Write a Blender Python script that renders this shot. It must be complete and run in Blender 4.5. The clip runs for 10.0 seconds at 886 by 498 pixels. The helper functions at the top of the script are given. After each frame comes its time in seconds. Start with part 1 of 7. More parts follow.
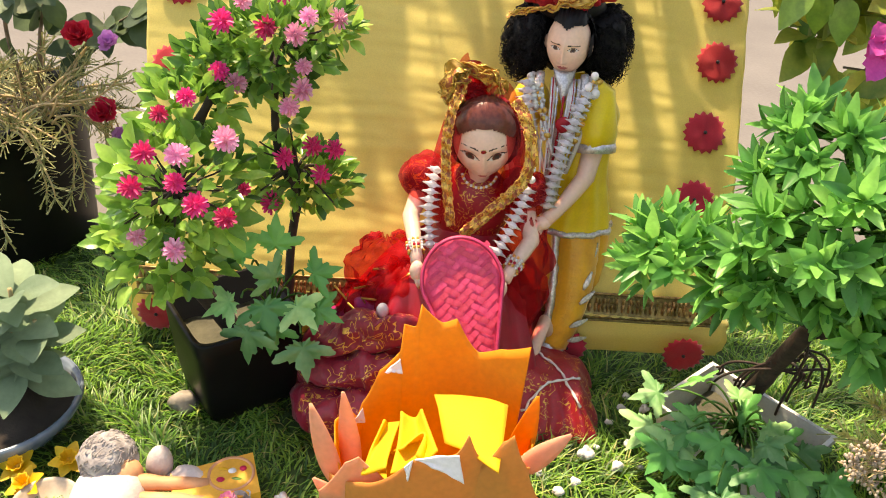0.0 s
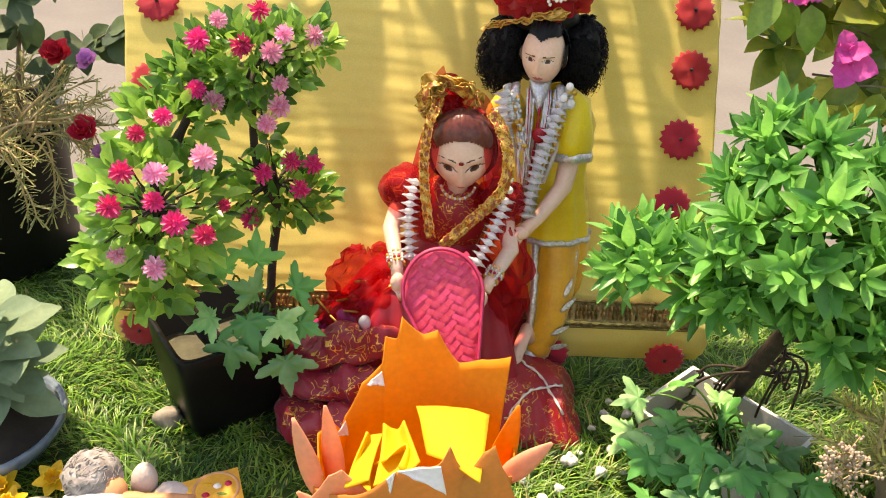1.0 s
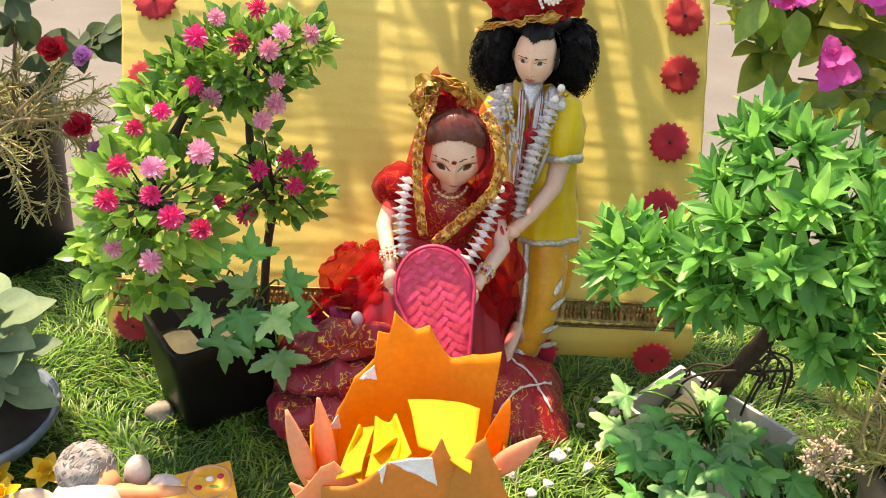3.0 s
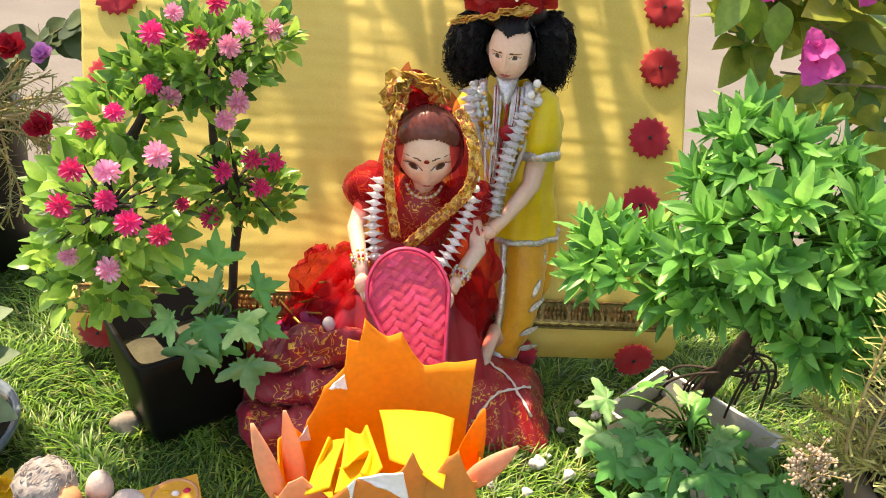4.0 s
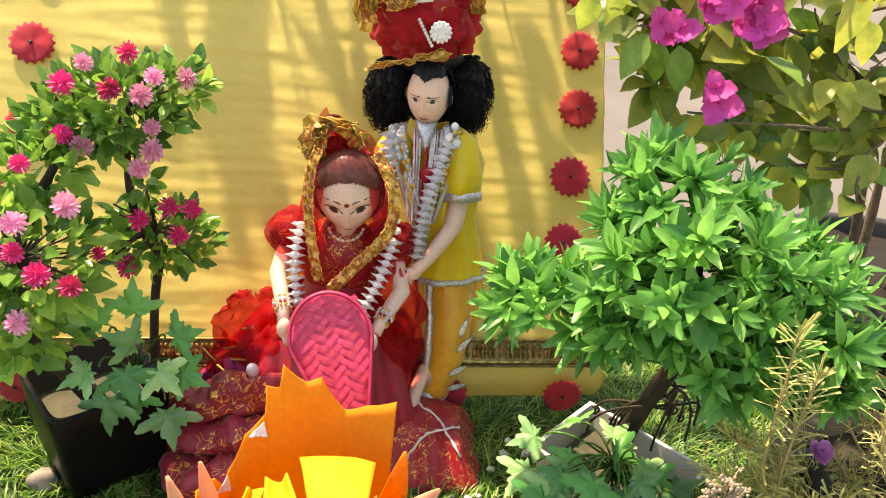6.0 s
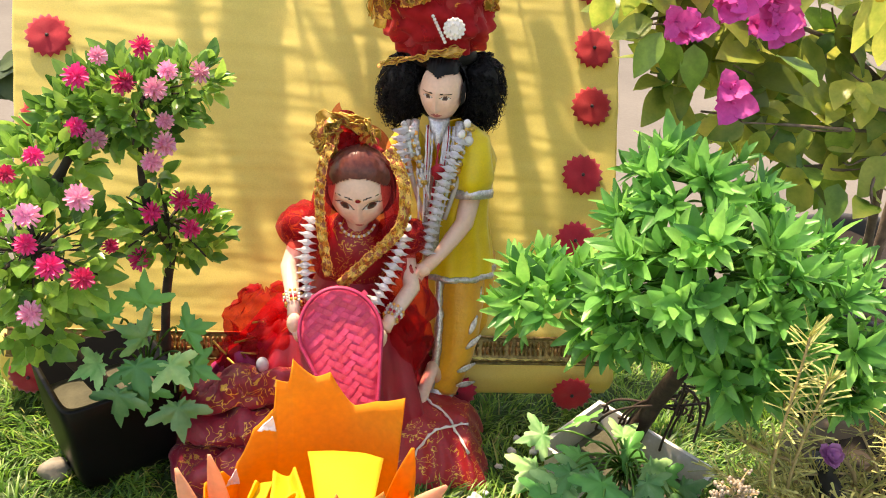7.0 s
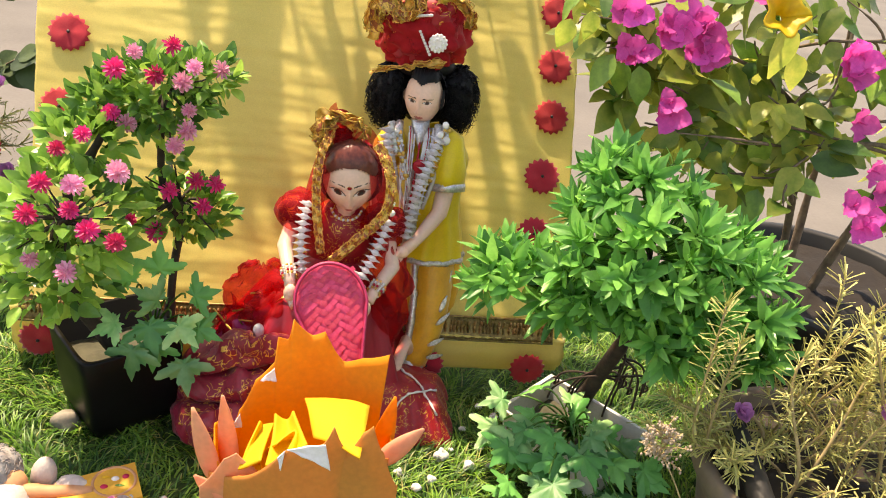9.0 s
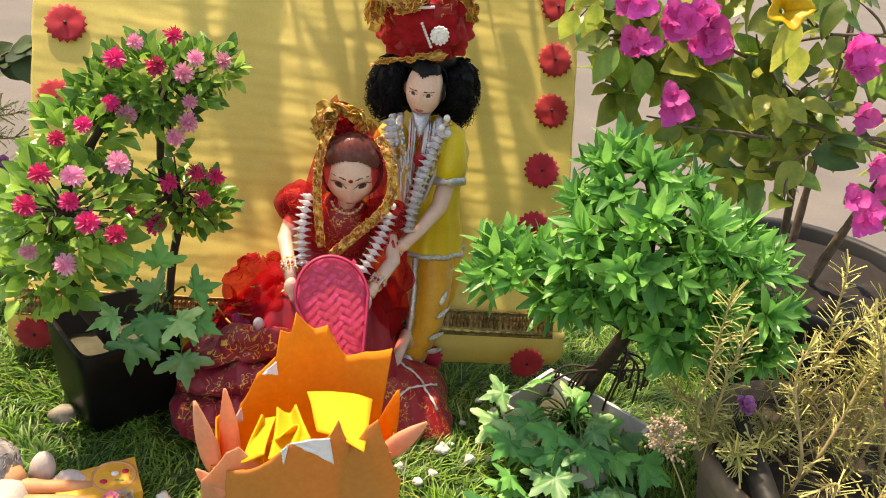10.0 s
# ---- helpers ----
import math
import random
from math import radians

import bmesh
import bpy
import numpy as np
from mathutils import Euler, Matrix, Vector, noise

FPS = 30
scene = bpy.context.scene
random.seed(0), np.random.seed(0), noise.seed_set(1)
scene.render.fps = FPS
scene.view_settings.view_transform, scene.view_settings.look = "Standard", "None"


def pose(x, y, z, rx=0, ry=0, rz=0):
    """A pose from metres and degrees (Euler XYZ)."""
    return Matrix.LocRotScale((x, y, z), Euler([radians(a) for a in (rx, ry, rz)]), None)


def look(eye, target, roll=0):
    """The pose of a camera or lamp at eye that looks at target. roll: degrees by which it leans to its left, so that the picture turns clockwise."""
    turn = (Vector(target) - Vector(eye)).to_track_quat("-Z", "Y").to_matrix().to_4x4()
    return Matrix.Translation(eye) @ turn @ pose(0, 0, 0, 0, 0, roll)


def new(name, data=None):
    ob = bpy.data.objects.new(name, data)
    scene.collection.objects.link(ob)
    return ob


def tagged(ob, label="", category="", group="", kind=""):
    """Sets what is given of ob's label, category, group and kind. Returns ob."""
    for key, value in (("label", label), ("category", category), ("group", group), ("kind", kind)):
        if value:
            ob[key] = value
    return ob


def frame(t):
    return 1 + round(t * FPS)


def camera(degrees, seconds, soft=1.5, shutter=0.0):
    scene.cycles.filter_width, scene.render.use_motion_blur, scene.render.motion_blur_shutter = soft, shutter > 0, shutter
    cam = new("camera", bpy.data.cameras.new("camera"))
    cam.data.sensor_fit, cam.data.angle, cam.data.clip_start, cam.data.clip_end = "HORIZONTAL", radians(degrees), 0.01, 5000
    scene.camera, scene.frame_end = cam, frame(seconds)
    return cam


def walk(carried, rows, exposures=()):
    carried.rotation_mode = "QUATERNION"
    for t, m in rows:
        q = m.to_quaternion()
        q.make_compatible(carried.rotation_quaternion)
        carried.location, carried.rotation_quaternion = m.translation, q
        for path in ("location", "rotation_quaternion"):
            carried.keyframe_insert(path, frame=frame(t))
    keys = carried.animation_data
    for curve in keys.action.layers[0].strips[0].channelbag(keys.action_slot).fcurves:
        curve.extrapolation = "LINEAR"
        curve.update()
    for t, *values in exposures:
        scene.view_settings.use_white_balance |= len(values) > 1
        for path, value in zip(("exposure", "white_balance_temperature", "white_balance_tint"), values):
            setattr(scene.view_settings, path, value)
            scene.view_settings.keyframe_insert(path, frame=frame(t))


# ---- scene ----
cam = camera(56.7, 10.0, soft=1.0)
PATH = [
    (0, (0.05, 0.057, 0.467), (0.046, 1.771, -0.565), 4.5),
    (0.5, (0.057, 0.074, 0.461), (0.082, 1.772, -0.595), 4.1),
    (1, (0.056, 0.055, 0.474), (0.079, 1.776, -0.545), 3.8),
    (1.5, (0.052, 0.028, 0.485), (0.088, 1.788, -0.465), 4.7),
    (2, (0.051, 0.016, 0.489), (0.094, 1.794, -0.425), 4.8),
    (2.5, (0.051, 0.026, 0.48), (0.091, 1.778, -0.483), 4.8),
    (4, (0.064, 0.066, 0.469), (0.145, 1.786, -0.549), 4.7),
    (4.5, (0.064, 0.04, 0.483), (0.224, 1.802, -0.45), 6.6),
    (5, (0.071, 0.033, 0.485), (0.326, 1.795, -0.425), 7.6),
    (5.5, (0.08, 0.055, 0.48), (0.331, 1.811, -0.445), 6.8),
    (5.7, (0.084, 0.063, 0.475), (0.293, 1.823, -0.452), 5.3),
    (7, (0.088, 0.064, 0.476), (0.248, 1.821, -0.466), 5.2),
    (7.5, (0.086, 0.037, 0.484), (0.279, 1.79, -0.459), 5.7),
    (8, (0.081, 0.007, 0.486), (0.328, 1.76, -0.444), 6.9),
    (8.5, (0.068, -0.019, 0.494), (0.353, 1.754, -0.387), 8.8),
    (9, (0.057, -0.028, 0.493), (0.339, 1.739, -0.401), 8.8),
    (9.5, (0.052, -0.04, 0.495), (0.379, 1.74, -0.356), 9.9),
    (10, (0.048, -0.026, 0.487), (0.355, 1.735, -0.408), 9.2),
]
walk(cam, [(t, look(eye, target, roll)) for t, eye, target, roll in PATH],
     exposures=[(0.0, 1.46, 9400, 17), (2.5, 1.48, 9400, 17), (4.5, 1.52, 9400, 17), (8.0, 1.52, 9400, 17), (9.0, 1.38, 9400, 17), (9.5, 1.28, 9400, 17), (10.0, 1.16, 9400, 17)])

# ---- light ----
world = bpy.data.worlds.new("world")
world.use_nodes = True
scene.world = world
sky = world.node_tree.nodes.new("ShaderNodeTexSky")
sky.sky_type = 'NISHITA'
sky.sun_disc = False
SUN_TO = Vector((-0.26, 0.29, 0.92)).normalized()
sky.sun_elevation = math.asin(SUN_TO.z)
sky.sun_rotation = math.atan2(SUN_TO.x, SUN_TO.y)
world.node_tree.links.new(sky.outputs[0], world.node_tree.nodes["Background"].inputs[0])
world.node_tree.nodes["Background"].inputs[1].default_value = 0.15
sun = new("sun", bpy.data.lights.new("sun", "SUN"))
sun.data.energy, sun.data.angle, sun.data.color = 3.3, radians(1.6), (1.0, 0.95, 0.86)
sun.matrix_world = look(SUN_TO * 5, (0, 0, 0))


# ---- materials ----
def mat(name, base, base2=None, rough=0.6, scale=30.0, metal=0.0, bump=0.15, fine=400.0, rand=0.12, island=False,
        through_light=0.0, spec=0.5, detail=5.0, contrast=0.5, sheen=0.0, coat=0.0):
    """Procedural surface: two colours mixed by coarse noise, fine grain, bump, and a shift from piece to piece."""
    m = bpy.data.materials.new(name)
    m.use_nodes = True
    nt = m.node_tree
    N, L = nt.nodes, nt.links
    p = N["Principled BSDF"]
    base2 = base2 or tuple(c * 0.72 for c in base)
    tc = N.new("ShaderNodeTexCoord")
    n1 = N.new("ShaderNodeTexNoise")
    n1.inputs["Scale"].default_value, n1.inputs["Detail"].default_value = scale, detail
    L.new(tc.outputs["Object"], n1.inputs["Vector"])
    ramp = N.new("ShaderNodeMapRange")
    ramp.inputs["From Min"].default_value, ramp.inputs["From Max"].default_value = 0.5 - contrast * 0.4, 0.5 + contrast * 0.4
    L.new(n1.outputs["Fac"], ramp.inputs["Value"])
    mix = N.new("ShaderNodeMix")
    mix.data_type = 'RGBA'
    mix.inputs["A"].default_value, mix.inputs["B"].default_value = (*base2, 1), (*base, 1)
    L.new(ramp.outputs["Result"], mix.inputs["Factor"])
    n2 = N.new("ShaderNodeTexNoise")
    n2.inputs["Scale"].default_value, n2.inputs["Detail"].default_value = fine, 3.0
    L.new(tc.outputs["Object"], n2.inputs["Vector"])
    hsv = N.new("ShaderNodeHueSaturation")
    L.new(mix.outputs["Result"], hsv.inputs["Color"])
    src = N.new("ShaderNodeNewGeometry").outputs["Random Per Island"] if island else N.new("ShaderNodeObjectInfo").outputs["Random"]
    r = N.new("ShaderNodeMapRange")
    r.inputs["To Min"].default_value, r.inputs["To Max"].default_value = 1 - rand * 2.2, 1 + rand * 1.6
    L.new(src, r.inputs["Value"])
    g = N.new("ShaderNodeMapRange")
    g.inputs["To Min"].default_value, g.inputs["To Max"].default_value = 0.86, 1.14
    L.new(n2.outputs["Fac"], g.inputs["Value"])
    mul = N.new("ShaderNodeMath")
    mul.operation = 'MULTIPLY'
    L.new(r.outputs["Result"], mul.inputs[0])
    L.new(g.outputs["Result"], mul.inputs[1])
    L.new(mul.outputs[0], hsv.inputs["Value"])
    h = N.new("ShaderNodeMapRange")
    h.inputs["To Min"].default_value, h.inputs["To Max"].default_value = 0.5 + rand * 0.10, 0.5 - rand * 0.10
    L.new(src, h.inputs["Value"])
    L.new(h.outputs["Result"], hsv.inputs["Hue"])
    L.new(hsv.outputs["Color"], p.inputs["Base Color"])
    p.inputs["Roughness"].default_value, p.inputs["Metallic"].default_value = rough, metal
    p.inputs["Specular IOR Level"].default_value = spec
    p.inputs["Sheen Weight"].default_value = sheen
    p.inputs["Coat Weight"].default_value = coat
    b = N.new("ShaderNodeBump")
    b.inputs["Strength"].default_value, b.inputs["Distance"].default_value = bump * (0.3 if fine >= 600 else 0.7), 0.001
    L.new(n2.outputs["Fac"], b.inputs["Height"])
    L.new(b.outputs["Normal"], p.inputs["Normal"])
    if through_light:
        t = N.new("ShaderNodeBsdfTranslucent")
        L.new(hsv.outputs["Color"], t.inputs["Color"])
        ms = N.new("ShaderNodeMixShader")
        ms.inputs[0].default_value = through_light
        L.new(p.outputs[0], ms.inputs[1])
        L.new(t.outputs[0], ms.inputs[2])
        L.new(ms.outputs[0], N["Material Output"].inputs["Surface"])
    return m


def gauze(name, colour, cover, gold=0.0, scale=90.0):
    """Thin see-through cloth; gold: share of metallic thread drawn over it."""
    m = bpy.data.materials.new(name)
    m.use_nodes = True
    N, L = m.node_tree.nodes, m.node_tree.links
    p = N["Principled BSDF"]
    p.inputs["Base Color"].default_value = (*colour, 1)
    p.inputs["Roughness"].default_value = 0.75
    p.inputs["Specular IOR Level"].default_value = 0.2
    p.inputs["Sheen Weight"].default_value = 0.1
    tr = N.new("ShaderNodeBsdfTransparent")
    tr.inputs[0].default_value = (0.96, 0.40 + 0.3 * colour[1], 0.40, 1)
    ms = N.new("ShaderNodeMixShader")
    tc = N.new("ShaderNodeTexCoord")
    n = N.new("ShaderNodeTexNoise")
    n.inputs["Scale"].default_value, n.inputs["Detail"].default_value = scale, 4.0
    L.new(tc.outputs["Object"], n.inputs["Vector"])
    mr = N.new("ShaderNodeMapRange")
    mr.inputs["From Min"].default_value, mr.inputs["From Max"].default_value = 0.3, 0.7
    mr.inputs["To Min"].default_value, mr.inputs["To Max"].default_value = cover - 0.18, min(1, cover + 0.18)
    L.new(n.outputs["Fac"], mr.inputs["Value"])
    L.new(mr.outputs["Result"], ms.inputs[0])
    L.new(tr.outputs[0], ms.inputs[1])
    L.new(p.outputs[0], ms.inputs[2])
    out = ms.outputs[0]
    L.new(out, N["Material Output"].inputs["Surface"])
    return m


def brocade(name, cloth, gold=(0.75, 0.42, 0.08), width=0.035, scale=55.0, rough=0.42):
    """Woven cloth with curling metal-thread lines."""
    m = bpy.data.materials.new(name)
    m.use_nodes = True
    N, L = m.node_tree.nodes, m.node_tree.links
    p = N["Principled BSDF"]
    tc = N.new("ShaderNodeTexCoord")
    n = N.new("ShaderNodeTexNoise")
    n.inputs["Scale"].default_value, n.inputs["Detail"].default_value, n.inputs["Distortion"].default_value = scale, 1.5, 1.2
    L.new(tc.outputs["Object"], n.inputs["Vector"])
    sub = N.new("ShaderNodeMath")
    sub.operation = 'SUBTRACT'
    sub.inputs[1].default_value = 0.5
    L.new(n.outputs["Fac"], sub.inputs[0])
    ab = N.new("ShaderNodeMath")
    ab.operation = 'ABSOLUTE'
    L.new(sub.outputs[0], ab.inputs[0])
    lt = N.new("ShaderNodeMath")
    lt.operation = 'LESS_THAN'
    lt.inputs[1].default_value = width
    L.new(ab.outputs[0], lt.inputs[0])
    v = N.new("ShaderNodeTexNoise")
    v.inputs["Scale"].default_value = scale * 0.45
    L.new(tc.outputs["Object"], v.inputs["Vector"])
    gt = N.new("ShaderNodeMath")
    gt.operation = 'GREATER_THAN'
    gt.inputs[1].default_value = 0.47
    L.new(v.outputs["Fac"], gt.inputs[0])
    fac = N.new("ShaderNodeMath")
    fac.operation = 'MULTIPLY'
    L.new(lt.outputs[0], fac.inputs[0])
    L.new(gt.outputs[0], fac.inputs[1])
    big = N.new("ShaderNodeTexNoise")
    big.inputs["Scale"].default_value = 420
    L.new(tc.outputs["Object"], big.inputs["Vector"])
    c0 = N.new("ShaderNodeMix")
    c0.data_type = 'RGBA'
    c0.inputs["A"].default_value, c0.inputs["B"].default_value = (*[c * 0.6 for c in cloth], 1), (*[min(1, c * 1.3) for c in cloth], 1)
    L.new(big.outputs["Fac"], c0.inputs["Factor"])
    c1 = N.new("ShaderNodeMix")
    c1.data_type = 'RGBA'
    c1.inputs["B"].default_value = (*gold, 1)
    L.new(c0.outputs["Result"], c1.inputs["A"])
    L.new(fac.outputs[0], c1.inputs["Factor"])
    L.new(c1.outputs["Result"], p.inputs["Base Color"])
    mm = N.new("ShaderNodeMath")
    mm.operation = 'MULTIPLY'
    mm.inputs[1].default_value = 0.6
    L.new(fac.outputs[0], mm.inputs[0])
    L.new(mm.outputs[0], p.inputs["Metallic"])
    p.inputs["Roughness"].default_value = rough
    p.inputs["Sheen Weight"].default_value = 0.08
    b = N.new("ShaderNodeBump")
    b.inputs["Strength"].default_value, b.inputs["Distance"].default_value = 0.15, 0.001
    L.new(big.outputs["Fac"], b.inputs["Height"])
    L.new(b.outputs["Normal"], p.inputs["Normal"])
    return m


CONCRETE = mat("pale_concrete", (0.175, 0.16, 0.142), (0.095, 0.087, 0.078), 0.9, 4.5, bump=0.5, fine=160, rand=0.0, detail=9, contrast=0.9)
TURF_BASE = mat("turf_backing", (0.05, 0.10, 0.02), (0.02, 0.05, 0.01), 0.9, 40, bump=0.8, fine=300, rand=0.0)
BLADE = mat("turf_blade", (0.20, 0.42, 0.055), (0.07, 0.22, 0.025), 0.45, 9, bump=0.0, rand=0.30, island=True, through_light=0.3)
DRYBLADE = mat("turf_tan_blade", (0.42, 0.42, 0.14), (0.25, 0.30, 0.08), 0.5, 9, bump=0.0, rand=0.25, island=True, through_light=0.25)
YELLOW_CLOTH = mat("yellow_cotton", (0.86, 0.72, 0.235), (0.76, 0.63, 0.185), 0.75, 11, bump=0.35, fine=900, rand=0.0, through_light=0.35, sheen=0.2)
GOLD = mat("gold_thread", (0.90, 0.58, 0.15), (0.58, 0.32, 0.06), 0.34, 260, metal=0.65, bump=0.6, fine=700, rand=0.2, island=True)
DULLGOLD = mat("antique_gold_braid", (0.50, 0.33, 0.12), (0.16, 0.09, 0.03), 0.42, 300, metal=0.55, bump=0.7, fine=800, rand=0.25, island=True)
RED_FELT = mat("red_felt", (0.50, 0.012, 0.024), (0.38, 0.008, 0.018), 0.85, 60, bump=0.5, fine=900, rand=0.06, sheen=0.3)
BLACK_PLASTIC = mat("black_plastic", (0.007, 0.007, 0.007), (0.004, 0.004, 0.004), 0.38, 20, bump=0.10, fine=120, rand=0.0, spec=0.14)
DULL_BLACK = mat("weathered_black_plastic", (0.018, 0.017, 0.016), (0.008, 0.008, 0.008), 0.6, 14, bump=0.4, fine=90, rand=0.0)
SOIL = mat("dry_soil", (0.050, 0.037, 0.026), (0.018, 0.013, 0.009), 0.95, 60, bump=1.0, fine=220, rand=0.0, contrast=0.9)
# darker copy of the dry soil: the bougainvillea's shade put into its colour
SHADED_SOIL = mat("shaded_pot_soil", (0.022, 0.016, 0.012), (0.007, 0.005, 0.004), 0.95, 50, bump=1.0, fine=200, rand=0.0, contrast=0.9)
FOAM = mat("floral_foam", (0.10, 0.095, 0.06), (0.05, 0.048, 0.03), 0.95, 60, bump=1.0, fine=300, rand=0.0)
BARK = mat("dark_bark", (0.055, 0.036, 0.024), (0.02, 0.013, 0.009), 0.8, 120, bump=1.0, fine=350, rand=0.1)
TWIG = mat("grey_brown_twig", (0.20, 0.15, 0.10), (0.09, 0.065, 0.045), 0.85, 120, bump=1.0, fine=350, rand=0.1)
LEAF_LIGHT = mat("light_plastic_leaf", (0.40, 0.62, 0.14), (0.20, 0.46, 0.07), 0.28, 70, bump=0.1, rand=0.20, through_light=0.42)
LEAF_DARK = mat("dark_plastic_leaf", (0.20, 0.42, 0.08), (0.08, 0.25, 0.04), 0.26, 70, bump=0.1, rand=0.25, through_light=0.35)
LEAF_BUSH = mat("glossy_bush_leaf", (0.27, 0.64, 0.17), (0.11, 0.43, 0.085), 0.34, 45, bump=0.1, rand=0.22, through_light=0.48)
LEAF_BUSH_J = mat("glossy_bush_leaf_inner", (0.24, 0.60, 0.15), (0.09, 0.39, 0.075), 0.34, 45, bump=0.1, rand=0.25, island=True, through_light=0.48)
LEAF_TOP_J = mat("small_leaf_inner", (0.25, 0.48, 0.09), (0.11, 0.29, 0.045), 0.30, 70, bump=0.1, rand=0.3, island=True, through_light=0.4)
IVY = mat("printed_ivy_leaf", (0.14, 0.47, 0.11), (0.05, 0.28, 0.06), 0.46, 60, bump=0.25, fine=140, rand=0.2, through_light=0.2, contrast=0.8)
IVY_PALE = mat("pale_edged_ivy_leaf", (0.34, 0.58, 0.24), (0.07, 0.32, 0.08), 0.46, 45, bump=0.25, fine=140, rand=0.2, through_light=0.2, contrast=0.5)
SAGE = mat("sage_leaf", (0.23, 0.325, 0.19), (0.15, 0.235, 0.13), 0.7, 50, bump=0.5, fine=240, rand=0.14, through_light=0.25)
BOUG_LEAF = mat("variegated_leaf", (0.66, 0.65, 0.14), (0.19, 0.33, 0.05), 0.36, 34, bump=0.3, rand=0.25, through_light=0.52, contrast=0.45)
BOUG_DARK = mat("olive_leaf", (0.20, 0.37, 0.06), (0.08, 0.19, 0.03), 0.38, 60, bump=0.3, rand=0.25, through_light=0.3)
DARK_ROUND = mat("dark_round_leaf", (0.085, 0.14, 0.05), (0.035, 0.07, 0.025), 0.62, 60, bump=0.3, rand=0.2, through_light=0.2)
BOUG_REST = mat("mixed_olive_leaf", (0.54, 0.56, 0.12), (0.13, 0.25, 0.04), 0.36, 34, bump=0.3, rand=0.3, island=True, through_light=0.52, contrast=0.45)
BRACT = mat("magenta_bract", (0.86, 0.13, 0.50), (0.72, 0.07, 0.38), 0.6, 60, bump=0.4, rand=0.12, through_light=0.4)
PINK = mat("pink_plastic_petal", (0.80, 0.05, 0.22), (0.70, 0.025, 0.15), 0.45, 90, bump=0.1, rand=0.1, through_light=0.2)
PALEPINK = mat("pale_pink_petal", (0.92, 0.50, 0.62), (0.84, 0.22, 0.42), 0.45, 160, bump=0.1, rand=0.12, through_light=0.2)
LILAC = mat("lilac_petal", (0.72, 0.34, 0.66), (0.58, 0.20, 0.54), 0.55, 90, bump=0.2, rand=0.1, through_light=0.3)
CRIMSON = mat("crimson_petal", (0.76, 0.03, 0.10), (0.60, 0.015, 0.06), 0.55, 90, bump=0.2, rand=0.1, through_light=0.3)
YELLOW_PETAL = mat("yellow_petal", (0.85, 0.58, 0.03), (0.78, 0.45, 0.02), 0.5, 90, bump=0.2, rand=0.06, through_light=0.3)
NEEDLE = mat("yellow_green_needle", (0.66, 0.62, 0.24), (0.42, 0.43, 0.13), 0.5, 25, bump=0.0, rand=0.22, island=True, through_light=0.2)
NEEDLE_OLD = mat("straw_olive_needle", (0.42, 0.41, 0.18), (0.24, 0.26, 0.09), 0.55, 25, bump=0.0, rand=0.25, island=True, through_light=0.15)
STEM = mat("straw_stem", (0.50, 0.38, 0.19), (0.33, 0.24, 0.11), 0.7, 80, bump=0.4, rand=0.1)
SKIN = mat("doll_skin_vinyl", (0.86, 0.57, 0.43), (0.81, 0.51, 0.37), 0.42, 30, bump=0.03, rand=0.0)
SKIN_PALE = mat("pale_doll_vinyl", (0.80, 0.56, 0.44), (0.76, 0.50, 0.39), 0.42, 30, bump=0.03, rand=0.0)
BLACK_HAIR = mat("black_doll_hair", (0.010, 0.010, 0.012), (0.005, 0.005, 0.006), 0.5, 200, bump=0.3, fine=900, rand=0.0, spec=0.22)
BROWN_HAIR = mat("auburn_doll_hair", (0.17, 0.045, 0.03), (0.08, 0.020, 0.016), 0.30, 240, bump=0.4, fine=900, rand=0.0, spec=0.35)
PAINT_DARK = mat("dark_paint", (0.03, 0.016, 0.014), rough=0.4, rand=0.0)
BROWN_PAINT = mat("brown_paint", (0.13, 0.055, 0.03), rough=0.4, rand=0.0)
PAINT_LIP = mat("rose_paint", (0.60, 0.15, 0.13), rough=0.4, rand=0.0)
EYE_WHITE = mat("eye_white_paint", (0.75, 0.70, 0.66), rough=0.4, rand=0.0)
PAINT_RED = mat("deep_red_gem", (0.30, 0.01, 0.015), rough=0.15, rand=0.0)
YELLOW_SILK = mat("bright_yellow_satin", (0.88, 0.66, 0.02), (0.74, 0.50, 0.01), 0.42, 45, bump=0.3, fine=700, rand=0.0, sheen=0.3, through_light=0.12)
ORANGE_SILK = mat("ochre_silk", (0.80, 0.40, 0.02), (0.64, 0.29, 0.015), 0.42, 70, bump=0.6, fine=420, rand=0.0, sheen=0.3)
SILVER = mat("silver_braid", (0.72, 0.70, 0.68), (0.38, 0.36, 0.35), 0.35, 400, metal=0.6, bump=0.8, fine=800, rand=0.0)
RED_SATIN = mat("dark_red_satin", (0.42, 0.006, 0.025), (0.28, 0.004, 0.018), 0.45, 40, bump=0.2, fine=600, rand=0.0, sheen=0.08)
PINK_SATIN = mat("magenta_satin", (0.50, 0.015, 0.16), (0.32, 0.008, 0.09), 0.4, 40, bump=0.2, fine=600, rand=0.0, sheen=0.08)
RED_BROCADE = brocade("red_gold_brocade", (0.27, 0.010, 0.028), width=0.022, scale=105)
RED_TISSUE = brocade("red_tissue_gold_dots", (0.38, 0.008, 0.018), width=0.016, scale=130)
TURBAN_CLOTH = brocade("deep_red_tissue", (0.36, 0.008, 0.014), width=0.020, scale=70, rough=0.6)
GOLD_LACE = brocade("gold_lace_on_red", (0.34, 0.08, 0.02), (0.72, 0.42, 0.09), width=0.11, scale=480)
RED_GAUZE = gauze("red_organza", (0.46, 0.018, 0.025), 0.28)
